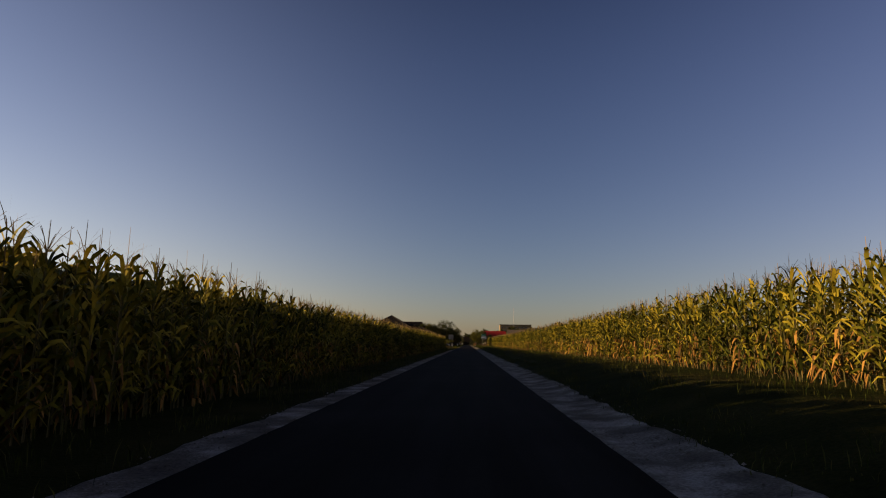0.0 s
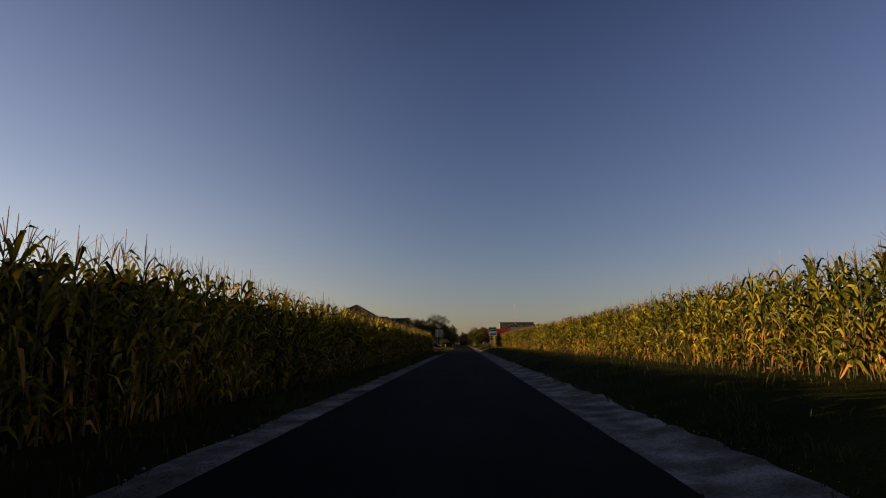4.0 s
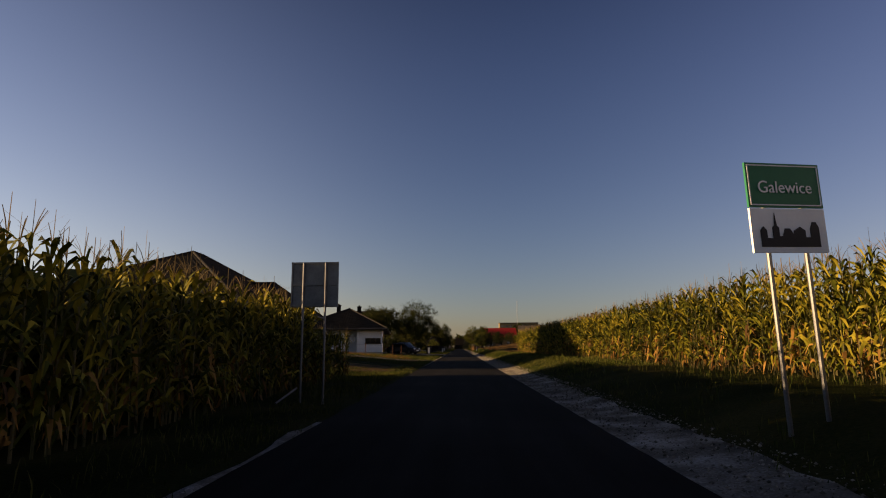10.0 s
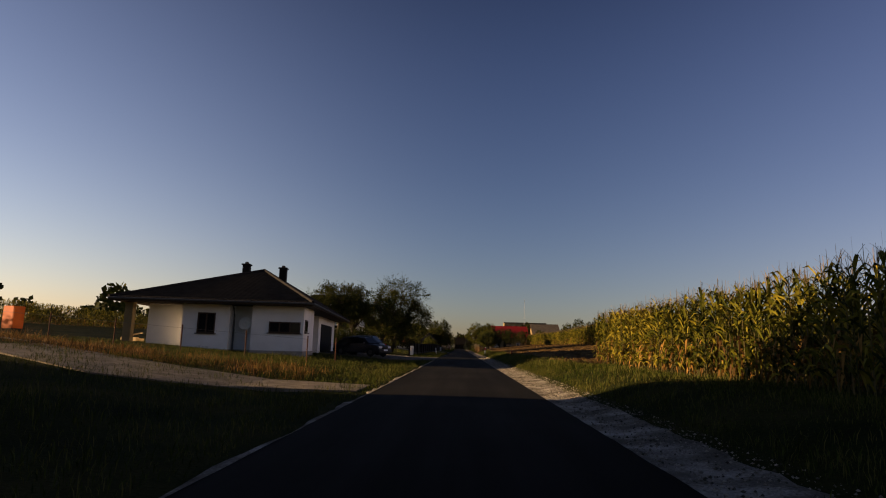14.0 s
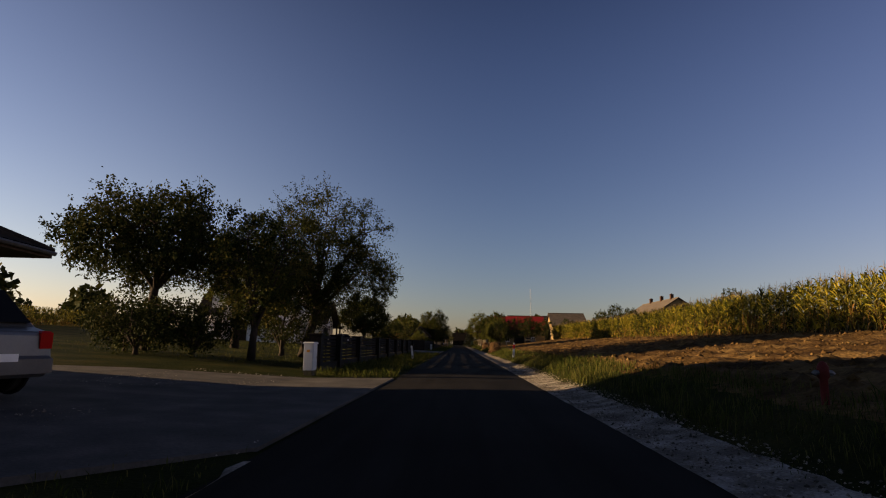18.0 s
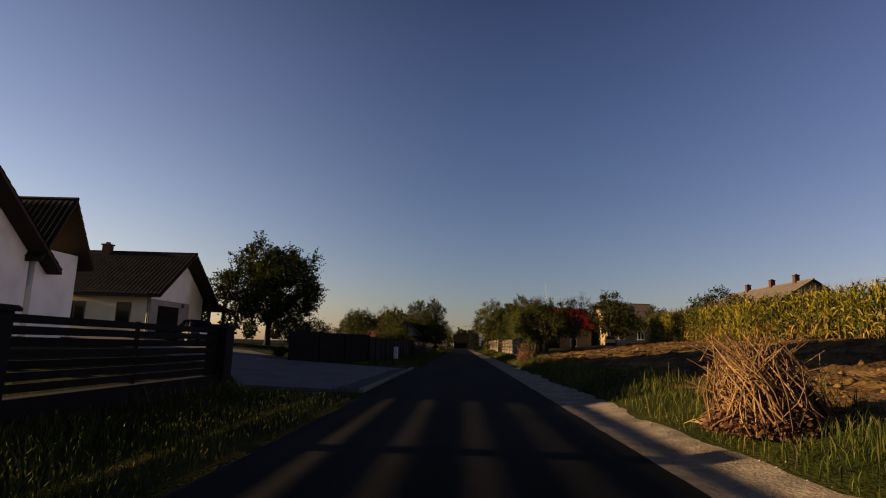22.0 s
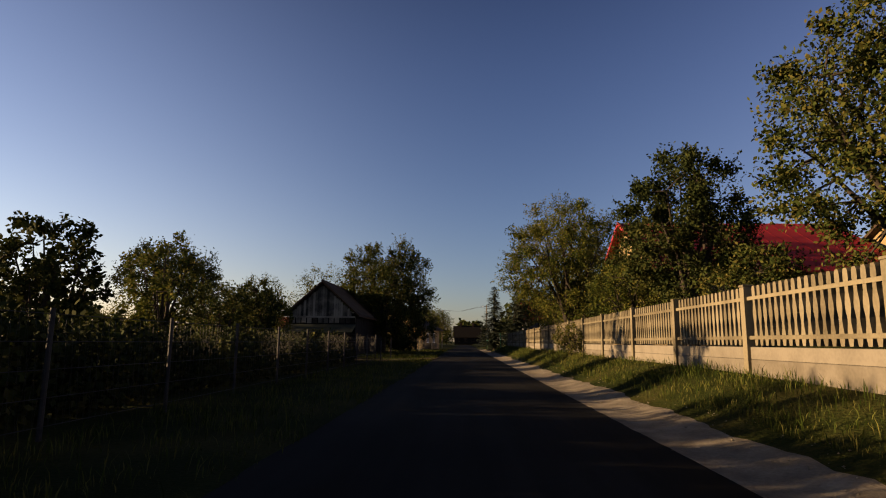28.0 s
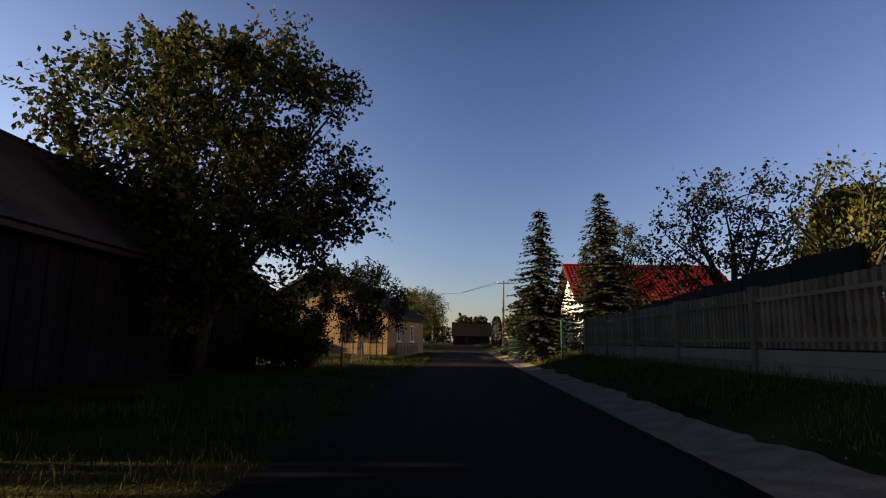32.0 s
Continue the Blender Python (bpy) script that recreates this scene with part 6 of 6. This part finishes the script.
drive("dirt_drive_4", [(-1.95, 357.8), (-1.95, 363.5), (-4.8, 357.6), (-10.0, 357.0), (-10.0, 352.4), (-4.8, 353.6)], 0.03, YARD, "bare earth drive into the barn yard")
drive("drive_edging_6", [(-2.36, 264.7), (-2.36, 277.3), (-2.86, 277.5), (-2.86, 264.7)], 0.055, DARKPAVER, "band of darker paving stones along the drive")
kerbs = thing("kerb_line", -2.28, 264.6, 0.0, "row of kerb stones along the paved drive", "kerb")
for k in range(14):
    part("kerb_stone", Shape().box(-2.26, 265.1 + 1.0 * k, -0.05, 0.13, 0.985, 0.13, 0, 0.02), KERB, kerbs)
at_origin(kerbs)

# ---- ploughed strip ----
px = [3.7 + 0.16 * k for k in range(80)]
py = [183 + 0.22 * k for k in range(546)]


def plough(x, y):
    e = min(1.0, (x - 3.6) / 1.2, (16.4 - x) / 0.8, (y - 183) / 2, (303 - y) / 2)
    furrow = 0.035 * math.sin(x * 5.2 + 0.8 * noise.noise(Vector((x * 0.4, y * 0.15, 1))))
    clod = 0.025 * noise.noise(Vector((x * 1.3, y * 1.3, 3))) + 0.13 * abs(noise.noise(Vector((x * 2.4, y * 2.4, 4)))) + 0.10 * noise.noise(Vector((x * 5.3, y * 5.3, 6)))
    return ground_z(x, y) - 0.10 + max(0.0, e) * (0.15 + 0.8 * furrow + clod)


sheet("ploughed_field", px, py, plough, SOIL, "freshly ploughed brown field strip with clods", category="field", soft_shade=False)


# ---- brushwood piles ----
def brush_pile(x, y, h, w, n, seed, label, leafy=3):
    """Cut stems stacked to a leaning cone, with crumpled dry leaves caught among them."""
    r = np.random.default_rng(seed)
    t = thing("brushwood_pile", x, y, ground_z(x, y) - 0.03, label, "brush pile")
    stems, twigs = Shape(), Shape()
    peak = Vector((-0.25 * w, 0.05, h))
    for i in range(n):
        a = r.uniform(0, 6.28)
        foot = Vector((math.cos(a) * w * r.uniform(0.65, 1.05), math.sin(a) * w * r.uniform(0.65, 1.05), 0.0))
        tip = peak + Vector((r.normal() * 0.22, r.normal() * 0.22, r.uniform(-0.5, 0.12) * h))
        if i % 7 == 0:
            b = a + r.normal() * 0.5
            mid = foot.lerp(tip, 0.5) + Vector((math.cos(b), math.sin(b), 0.3)) * 0.10
            stems.tube([foot, mid, tip + (tip - mid).normalized() * r.uniform(0.0, 0.18)], [0.011, 0.009, 0.004], 4, False)
        else:
            u = r.uniform(0.0, 0.9)
            p0 = foot.lerp(tip, u) + Vector((math.cos(a), math.sin(a), 0)) * r.uniform(-0.08, 0.06)
            d = (tip - foot).normalized() * r.choice((-1.0, 1.0)) + Vector((-math.sin(a), math.cos(a), 0)) * r.normal(0, 0.8) + Vector((r.normal(), r.normal(), r.normal())) * 0.3
            p2 = p0 + d.normalized() * r.uniform(0.15, 0.5)
            p2.z = max(0.02, min(p2.z, h * 1.08))
            twigs.tube([p0, p0.lerp(p2, 0.5) + Vector((r.normal(), r.normal(), r.normal())) * 0.03, p2], [0.006, 0.0045, 0.0022], 3, False)
    m = n * leafy
    a, u = r.uniform(0, 6.28, m), r.random(m) ** 1.2
    C = np.stack([np.cos(a) * w * (1 - u) * r.uniform(0.7, 1.1, m) + peak.x * u, np.sin(a) * w * (1 - u) * r.uniform(0.7, 1.1, m), 0.04 + h * u * 0.95], 1)
    D = r.normal(0, 1, (m, 3)) + [0, 0, -0.5]
    D /= np.linalg.norm(D, axis=1, keepdims=True)
    S = np.cross(D, r.normal(0, 1, (m, 3)))
    S /= np.linalg.norm(S, axis=1, keepdims=True)
    L = 0.07 * r.uniform(0.5, 1.4, (m, 1))
    V = np.stack([C, C + D * L * 0.5 + S * L * 0.28, C + D * L, C + D * L * 0.5 - S * L * 0.28], 1).reshape(-1, 3)
    tagged(part("stem", stems, BRUSH, t, "long straw-coloured stems"), kind="stuff")
    tagged(part("twig", twigs, BRUSH, t), kind="stuff")
    tagged(link("dry_leaf", arrays_mesh("dry_leaf", V, np.arange(4 * m).reshape(-1, 4)), BRUSHLEAF, t, "crumpled reddish dry leaves"), kind="stuff")
    return t


brush_pile(3.50, 258.1, 0.90, 0.70, 2300, 1, "heap of dry reddish brushwood on the verge", 8)
brush_pile(3.75, 284.6, 0.92, 0.62, 800, 2, "rounded heap of dry reddish leafy brushwood on the verge", 14)


# ---- cars ----
def car(x, y, z, turn, paint, label, L=4.1, W=1.7, H=1.45):
    t = thing("car", x, y, z, label, "car", turn=turn)
    side = [(-L / 2, 0.35), (-L / 2 + 0.03, 0.62), (-L / 2 + 0.15, 0.82), (-L / 2 + 1.05, 0.92), (-L / 2 + 1.75, H - 0.06), (-L / 2 + 2.3, H), (L / 2 - 0.9, H - 0.02), (L / 2 - 0.32, 0.98), (L / 2 - 0.04, 0.90), (L / 2, 0.45), (L / 2 - 0.05, 0.24), (-L / 2 + 0.1, 0.22)]
    V, F = [], []
    ws = [W / 2, W / 2 - 0.02, W / 2 - 0.03, W / 2 - 0.05, W / 2 - 0.22, W / 2 - 0.24, W / 2 - 0.22, W / 2 - 0.06, W / 2 - 0.03, W / 2, W / 2 - 0.04, W / 2 - 0.04]
    n = len(side)
    V = [(a, -w, b) for (a, b), w in zip(side, ws)] + [(a, w, b) for (a, b), w in zip(side, ws)]
    F = [tuple(range(n)), tuple(range(2 * n - 1, n - 1, -1))] + [(i, n + i, n + (i + 1) % n, (i + 1) % n) for i in range(n)]
    body = part("body", Shape().add(V, F), paint, t)
    bv = body.modifiers.new("round", "BEVEL")
    bv.width, bv.segments = 0.05, 2
    part("windscreen", Shape().add([(-L / 2 + 1.12, -W / 2 + 0.14, 0.96), (-L / 2 + 1.12, W / 2 - 0.14, 0.96), (-L / 2 + 1.70, W / 2 - 0.27, H - 0.07), (-L / 2 + 1.70, -W / 2 + 0.27, H - 0.07), (-L / 2 + 1.05, -W / 2 + 0.14, 0.97), (-L / 2 + 1.05, W / 2 - 0.14, 0.97), (-L / 2 + 1.64, W / 2 - 0.27, H - 0.04), (-L / 2 + 1.64, -W / 2 + 0.27, H - 0.04)], [(0, 1, 2, 3), (7, 6, 5, 4), (0, 4, 5, 1), (1, 5, 6, 2), (2, 6, 7, 3), (3, 7, 4, 0)]), PANE, t)
    part("rear_window", Shape().add([(L / 2 - 0.44, -W / 2 + 0.18, 1.02), (L / 2 - 0.44, W / 2 - 0.18, 1.02), (L / 2 - 0.88, W / 2 - 0.27, H - 0.08), (L / 2 - 0.88, -W / 2 + 0.27, H - 0.08), (L / 2 - 0.30, -W / 2 + 0.18, 1.04), (L / 2 - 0.30, W / 2 - 0.18, 1.04), (L / 2 - 0.80, W / 2 - 0.27, H - 0.05), (L / 2 - 0.80, -W / 2 + 0.27, H - 0.05)], [(3, 2, 1, 0), (4, 5, 6, 7), (0, 1, 5, 4), (1, 2, 6, 5), (2, 3, 7, 6), (3, 0, 4, 7)]), PANE, t)
    for sg in (-1, 1):
        q = [(-L / 2 + 1.25, 0.96), (-L / 2 + 1.78, H - 0.10), (L / 2 - 1.0, H - 0.08), (L / 2 - 0.62, 0.98)]
        y0, y1 = sg * (W / 2 - 0.03), sg * (W / 2 - 0.205)
        part("side_window", Shape().add([(q[0][0], y0, q[0][1]), (q[3][0], y0, q[3][1]), (q[2][0], y1, q[2][1]), (q[1][0], y1, q[1][1]), (q[0][0], y0 - sg * 0.06, q[0][1]), (q[3][0], y0 - sg * 0.06, q[3][1]), (q[2][0], y1 - sg * 0.06, q[2][1]), (q[1][0], y1 - sg * 0.06, q[1][1])], [(0, 1, 2, 3), (7, 6, 5, 4), (0, 4, 5, 1), (1, 5, 6, 2), (2, 6, 7, 3), (3, 7, 4, 0)]), PANE, t)
        part("mirror", Shape().box(-L / 2 + 1.35, sg * (W / 2 + 0.08), 0.92, 0.10, 0.18, 0.13, 0, 0.03), paint, t)
        part("headlight", Shape().box(-L / 2 + 0.10, sg * (W / 2 - 0.28), 0.62, 0.16, 0.36, 0.15, 0, 0.03), LAMPGLASS, t)
        part("tail_light", Shape().box(L / 2 - 0.06, sg * (W / 2 - 0.14), 0.66, 0.12, 0.20, 0.26, 0, 0.03), REDLAMP, t)
        for wx in (-L / 2 + 0.78, L / 2 - 0.76):
            wh = part("wheel", Shape().add(*_wheel(wx, sg * (W / 2 - 0.09), 0.31, 0.31, 0.19)), RUBBER, t)
            part("rim", Shape().add(*_wheel(wx, sg * (W / 2 - 0.002), 0.31, 0.20, 0.03)), ZINC, wh)
    part("grille", Shape().box(-L / 2 - 0.01, 0, 0.60, 0.06, 0.62, 0.17, 0, 0.02), BLACK, t)
    for sg in (-1, 1):
        for wx in (-L / 2 + 0.78, L / 2 - 0.76):
            part("wheel_arch", Shape().add(*_wheel(wx, sg * (W / 2 - 0.03), 0.33, 0.375, 0.075)), BLACK, t)
        part("door_handle", Shape().box(0.15, sg * (W / 2 + 0.005), 0.80, 0.20, 0.03, 0.03), paint, t)
        part("side_strip", Shape().box(0.0, sg * (W / 2 + 0.004), 0.52, L - 2.1, 0.025, 0.06), BLACK, t)
    part("bumper", Shape().box(-L / 2 + 0.02, 0, 0.30, 0.14, W - 0.08, 0.24, 0, 0.05), BLACK, t)
    part("bumper", Shape().box(L / 2 - 0.02, 0, 0.30, 0.14, W - 0.08, 0.26, 0, 0.05), paint, t)
    part("number_plate", Shape().box(-L / 2 - 0.055, 0, 0.42, 0.015, 0.50, 0.11), PLASTIC, t)
    part("number_plate", Shape().box(L / 2 + 0.055, 0, 0.48, 0.015, 0.50, 0.11), PLASTIC, t)
    return t


def _wheel(x, y, z, rad, w, n=18):
    pts, fs = [], []
    for yy, rr in ((y - w / 2, rad * 0.9), (y - w / 2 + 0.02, rad), (y + w / 2 - 0.02, rad), (y + w / 2, rad * 0.9)):
        pts += [(x + rr * math.cos(2 * math.pi * k / n), yy, z + rr * math.sin(2 * math.pi * k / n)) for k in range(n)]
    for i in range(3):
        fs += [(i * n + k, i * n + (k + 1) % n, (i + 1) * n + (k + 1) % n, (i + 1) * n + k) for k in range(n)]
    fs += [tuple(range(n)), tuple(range(4 * n - 1, 3 * n - 1, -1))]
    return pts, fs


car(-7.65, 205.3, ground_z(-7.65, 205.3) + 0.03, 152, CARDARK, "dark estate car parked on the gravel drive", L=4.4)
car(-8.45, 208.9, ground_z(-8.25, 208.9) + 0.03, -14, CARSILVER, "silver hatchback parked on the gravel drive", H=1.58)
car(-18.4, 291.2, ground_z(-18.4, 291) + 0.05, -48, CARDARK, "dark hatchback parked before the garage")

# ---- garden bed at the drive and clutter under the fruit trees ----
tree("box_bush", -8.6, 279.0, 0.62, 0.36, 0.1, 1500, 0.06, LEAFD, 120, "clipped round box bush in the kerbed bed", 5, low=0.1)
bed = thing("flower_bed", -8.6, 279.0, ground_z(-8.6, 279) + 0.03, "crescent flower bed edged with pale kerb stones", "flower bed")
for k in range(11):
    a0 = radians(150 + 18 * k)
    part("kerb_stone", Shape().box(math.cos(a0) * 1.25, math.sin(a0) * 1.25, -0.04, 0.10, 0.38, 0.12, 150 + 18 * k, 0.02), KERB, bed)
part("gravel_fill", Shape().lathe(0, 0, [(1.15, -0.05), (1.15, 0.03), (0.2, 0.05)], 20), GRAVEL, bed, "pale pebble fill")
cr = thing("crate_stack", 10.8, 295.0, ground_z(10.8, 295) - 0.02, "stack of pale wooden crates under the fruit trees", "crates")
for k in range(4):
    part("crate", Shape().box(0.03 * (k % 2), 0.0, 0.235 * k, 0.62, 0.50, 0.225, 4 * (k % 3), 0.012), OLDWOOD if k % 2 else PALEWOOD, cr)
for k in range(3):
    part("crate", Shape().box(0.75, 0.1, 0.235 * k, 0.60, 0.50, 0.225, -5 + 4 * k, 0.012), OLDWOOD, cr)
for cx, cy, tall in ((8.2, 322.6, 1.25), (9.6, 323.4, 1.15)):
    pst = thing("garden_post", cx, cy, ground_z(cx, cy) - 0.1, "white-painted post standing in the garden", "post", "white garden posts")
    part("shaft", Shape().box(0, 0, 0, 0.09, 0.09, tall, 0, 0.02), PLASTIC, pst)

# ---- poles, wires and mast ----
for pxx, pyy, hh in ((3.55, 420.0, 7.3), (-4.6, 440.0, 7.5)):
    u = thing("utility_pole", pxx, pyy, 0.0, "slim concrete power pole", "pole", "power poles")
    part("shaft", Shape().tube([(0, 0, -0.3), (0, 0, hh)], [0.14, 0.08], 8), CONC, u)
    part("crossarm", Shape().box(0, 0, hh - 0.35, 1.3, 0.08, 0.08), GALV, u)
    for k in (-0.55, 0.0, 0.55):
        part("insulator", Shape().lathe(k, 0, [(0.03, hh - 0.27), (0.05, hh - 0.2), (0.03, hh - 0.12)], 8), WHITEFRAME, u)
w = thing("overhead_wires", 0.0, 430.0, 6.5, "thin overhead wires across the street", "wires")
for k in range(3):
    part("wire", Shape().tube([(3.55 + 0.5 * (k - 1), 420, 7.2), (-1, 430, 6.7), (-4.6 + 0.5 * (k - 1), 440, 7.4), (-18, 452, 7.2)], 0.012, 4), BLACK, w)
at_origin(w)
mast = thing("lattice_mast", 41.0, 542.0, 3.0, "pale lattice radio mast far off", "mast")
for a, b in ((-0.5, -0.5), (0.5, -0.5), (0, 0.5)):
    part("leg", Shape().tube([(a, b, 0), (a * 0.5, b * 0.5, 30)], 0.03, 5), MASTGREY, mast)
for k in range(15):
    part("brace", Shape().tube([(-0.45, -0.45, 2 * k), (0.3, -0.3, 2 * k + 2)], 0.015, 4), MASTGREY, mast)


# ---- grass ----
def grass(name, n, region, seed, hmin, hmax, label, material=None):
    """region(r) -> x, y arrays; bent blades in tufts as one mesh."""
    r = np.random.default_rng(seed)
    n = int(n * 1.05)
    X, Y = region(r, n)
    Z = np.array([soft_ground(float(a), float(b)) for a, b in zip(X, Y)])
    az = r.uniform(0, 6.28, n)
    patch = np.array([noise.noise(Vector((float(a) * 0.9, float(b) * 0.55, seed))) for a, b in zip(X, Y)])
    h = r.uniform(hmin, hmax, n) * (0.6 + 0.8 * r.random(n) ** 2) * np.clip(1 + 0.9 * patch, 0.45, 1.7)
    w = r.uniform(0.0022, 0.0046, n) * (1 + h)
    d = np.stack([np.cos(az), np.sin(az), np.zeros(n)], 1)
    s = np.stack([-np.sin(az), np.cos(az), np.zeros(n)], 1)
    B = np.stack([X, Y, Z - 0.02], 1)
    b = r.uniform(0.1, 0.7, n)[:, None] * h[:, None]
    up = np.array([0, 0, 1.0])
    M = B + d * b * 0.35 + up * h[:, None] * 0.6
    T = B + d * b + up * h[:, None] * 0.95
    V = np.stack([B, M + s * w[:, None] * 1.3, T, M - s * w[:, None] * 1.3], 1).reshape(-1, 3)
    quad = np.arange(4 * n).reshape(-1, 4)
    return tagged(link(name, arrays_mesh(name, V, quad), material or BLADE), label, "grass", "", "stuff")


def strip(x0, x1, y0, y1, tuft=0.25):
    def f(r, n):
        m = n // 14 + 1
        cx, cy = r.uniform(x0, x1, m), r.uniform(y0, y1, m)
        i = r.integers(0, m, n)
        return np.clip(cx[i] + r.normal(0, tuft * 0.5, n), min(x0, x1), max(x0, x1)), cy[i] + r.normal(0, tuft, n)
    return f


grass("verge_grass", 9000, strip(3.0, 6.2, 20, 142), 1, 0.08, 0.24, "rough shaded grass on the verge before the corn")
grass("verge_grass", 30000, strip(3.0, 6.4, 142, 187), 13, 0.06, 0.18, "rough sunlit grass on the verge before the corn")
grass("verge_grass", 46000, strip(2.9, 4.7, 180, 300), 2, 0.08, 0.30, "rough sunlit grass between gravel and field")
grass("verge_grass", 36000, strip(3.1, 4.4, 297, 388), 3, 0.06, 0.20, "rough grass along the foot of the fence")
grass("verge_grass", 9000, strip(-4.4, -2.4, 20, 144), 4, 0.10, 0.30, "rough shaded grass before the corn")
grass("verge_grass", 15000, strip(-12.5, -2.6, 147, 159, 0.25), 14, 0.04, 0.14, "sparse weeds on the trampled earth")
grass("verge_grass", 17000, strip(-7.5, -2.3, 143, 151, 0.3), 11, 0.05, 0.15, "rough grass before the unfinished bungalow")
grass("verge_grass", 7000, strip(-9, -2.3, 163, 171.4, 0.4), 5, 0.06, 0.22, "rough grass on the plot")
grass("verge_grass", 6500, strip(-14, -2.3, 170.6, 176.2, 0.35), 17, 0.04, 0.16, "sparse weeds on the sandy track")
grass("verge_grass", 24000, strip(-10, -2.3, 175.2, 200, 0.4), 18, 0.06, 0.26, "rough grass on the plot")
grass("dry_weeds", 9000, strip(-18, -4.5, 175.6, 181, 0.4), 19, 0.08, 0.30, "reddish seeding weeds beside the sandy track", CORNDRY)
grass("verge_grass", 26000, strip(-5.0, -2.2, 219, 264), 6, 0.06, 0.26, "grass below the slatted fence")
grass("verge_grass", 17000, strip(-4.8, -2.0, 278.2, 352), 7, 0.06, 0.26, "grass along the gardens")
grass("lawn_grass", 22000, strip(-22, -6, 183, 192, 0.5), 8, 0.05, 0.16, "lawn before the white bungalow")
grass("lawn_grass", 14000, strip(-20, -5.6, 222, 262, 0.5), 9, 0.06, 0.22, "lawn behind the slatted fence")
grass("verge_grass", 13500, strip(-7, -2.3, 363.5, 400), 10, 0.06, 0.22, "grass strip beyond the barn")

grass("verge_grass", 14000, strip(-9, -2.1, 351, 366, 0.3), 12, 0.05, 0.20, "thin grass in the barn yard")


grass("verge_grass", 12000, strip(-3.4, -2.02, 119, 206, 0.2), 16, 0.04, 0.14, "grass creeping over the asphalt edge")


# ---- loose stones on the shoulders ----
def stones(name, n, x0, x1, y0, y1, seed, label, small=0.006, large=0.022, lie=None, material=None, category="stones"):
    r = np.random.default_rng(seed)
    X, Y = r.uniform(x0, x1, n), r.uniform(y0, y1, n)
    Z = np.array([lie(float(a), float(b)) if lie else max(soft_ground(float(a), float(b)), 0.0) + 0.028 for a, b in zip(X, Y)])
    S = small + large * r.random(n) ** 3
    base = np.array([(1, 0, 0), (0, 1, 0), (-1, 0, 0), (0, -1, 0), (0, 0, 0.75), (0, 0, -0.5)])
    tri = np.array([(0, 1, 4), (1, 2, 4), (2, 3, 4), (3, 0, 4), (1, 0, 5), (2, 1, 5), (3, 2, 5), (0, 3, 5)])
    V = base[None] * S[:, None, None] * r.uniform(0.6, 1.3, (n, 6, 1)) + np.stack([X, Y, Z], 1)[:, None, :]
    Q = (tri[None] + (np.arange(n) * 6)[:, None, None]).reshape(-1, 3)
    return tagged(link(name, arrays_mesh(name, V.reshape(-1, 3), Q), material or GRAVEL), label, category, "", "stuff")


stones("loose_stones", 9000, 1.92, 2.85, 15, 229, 31, "loose limestone chips on the shoulder", 0.006, 0.016)
grass("verge_grass", 16000, strip(2.62, 3.35, 12, 229, 0.2), 15, 0.03, 0.11, "short grass creeping over the gravel edge")
stones("loose_stones", 3000, 1.9, 3.15, 229, 400, 35, "loose grit on the sandy shoulder", 0.005, 0.016, None, SANDY)
stones("loose_stones", 22000, 1.98, 2.95, 128, 229, 36, "broken limestone chips and rubble along the verge", 0.006, 0.020, None, CHIP)
stones("loose_stones", 1800, -2.6, -1.98, 15, 108, 32, "loose limestone chips on the shoulder")
stones("loose_stones", 4000, -8.0, -2.2, 206, 218, 33, "loose chips on the gravel drive")
stones("soil_clods", 8000, 4.3, 16.0, 186, 300, 34, "turned clods of earth on the ploughed strip", 0.025, 0.08, plough, SOIL, "clods")
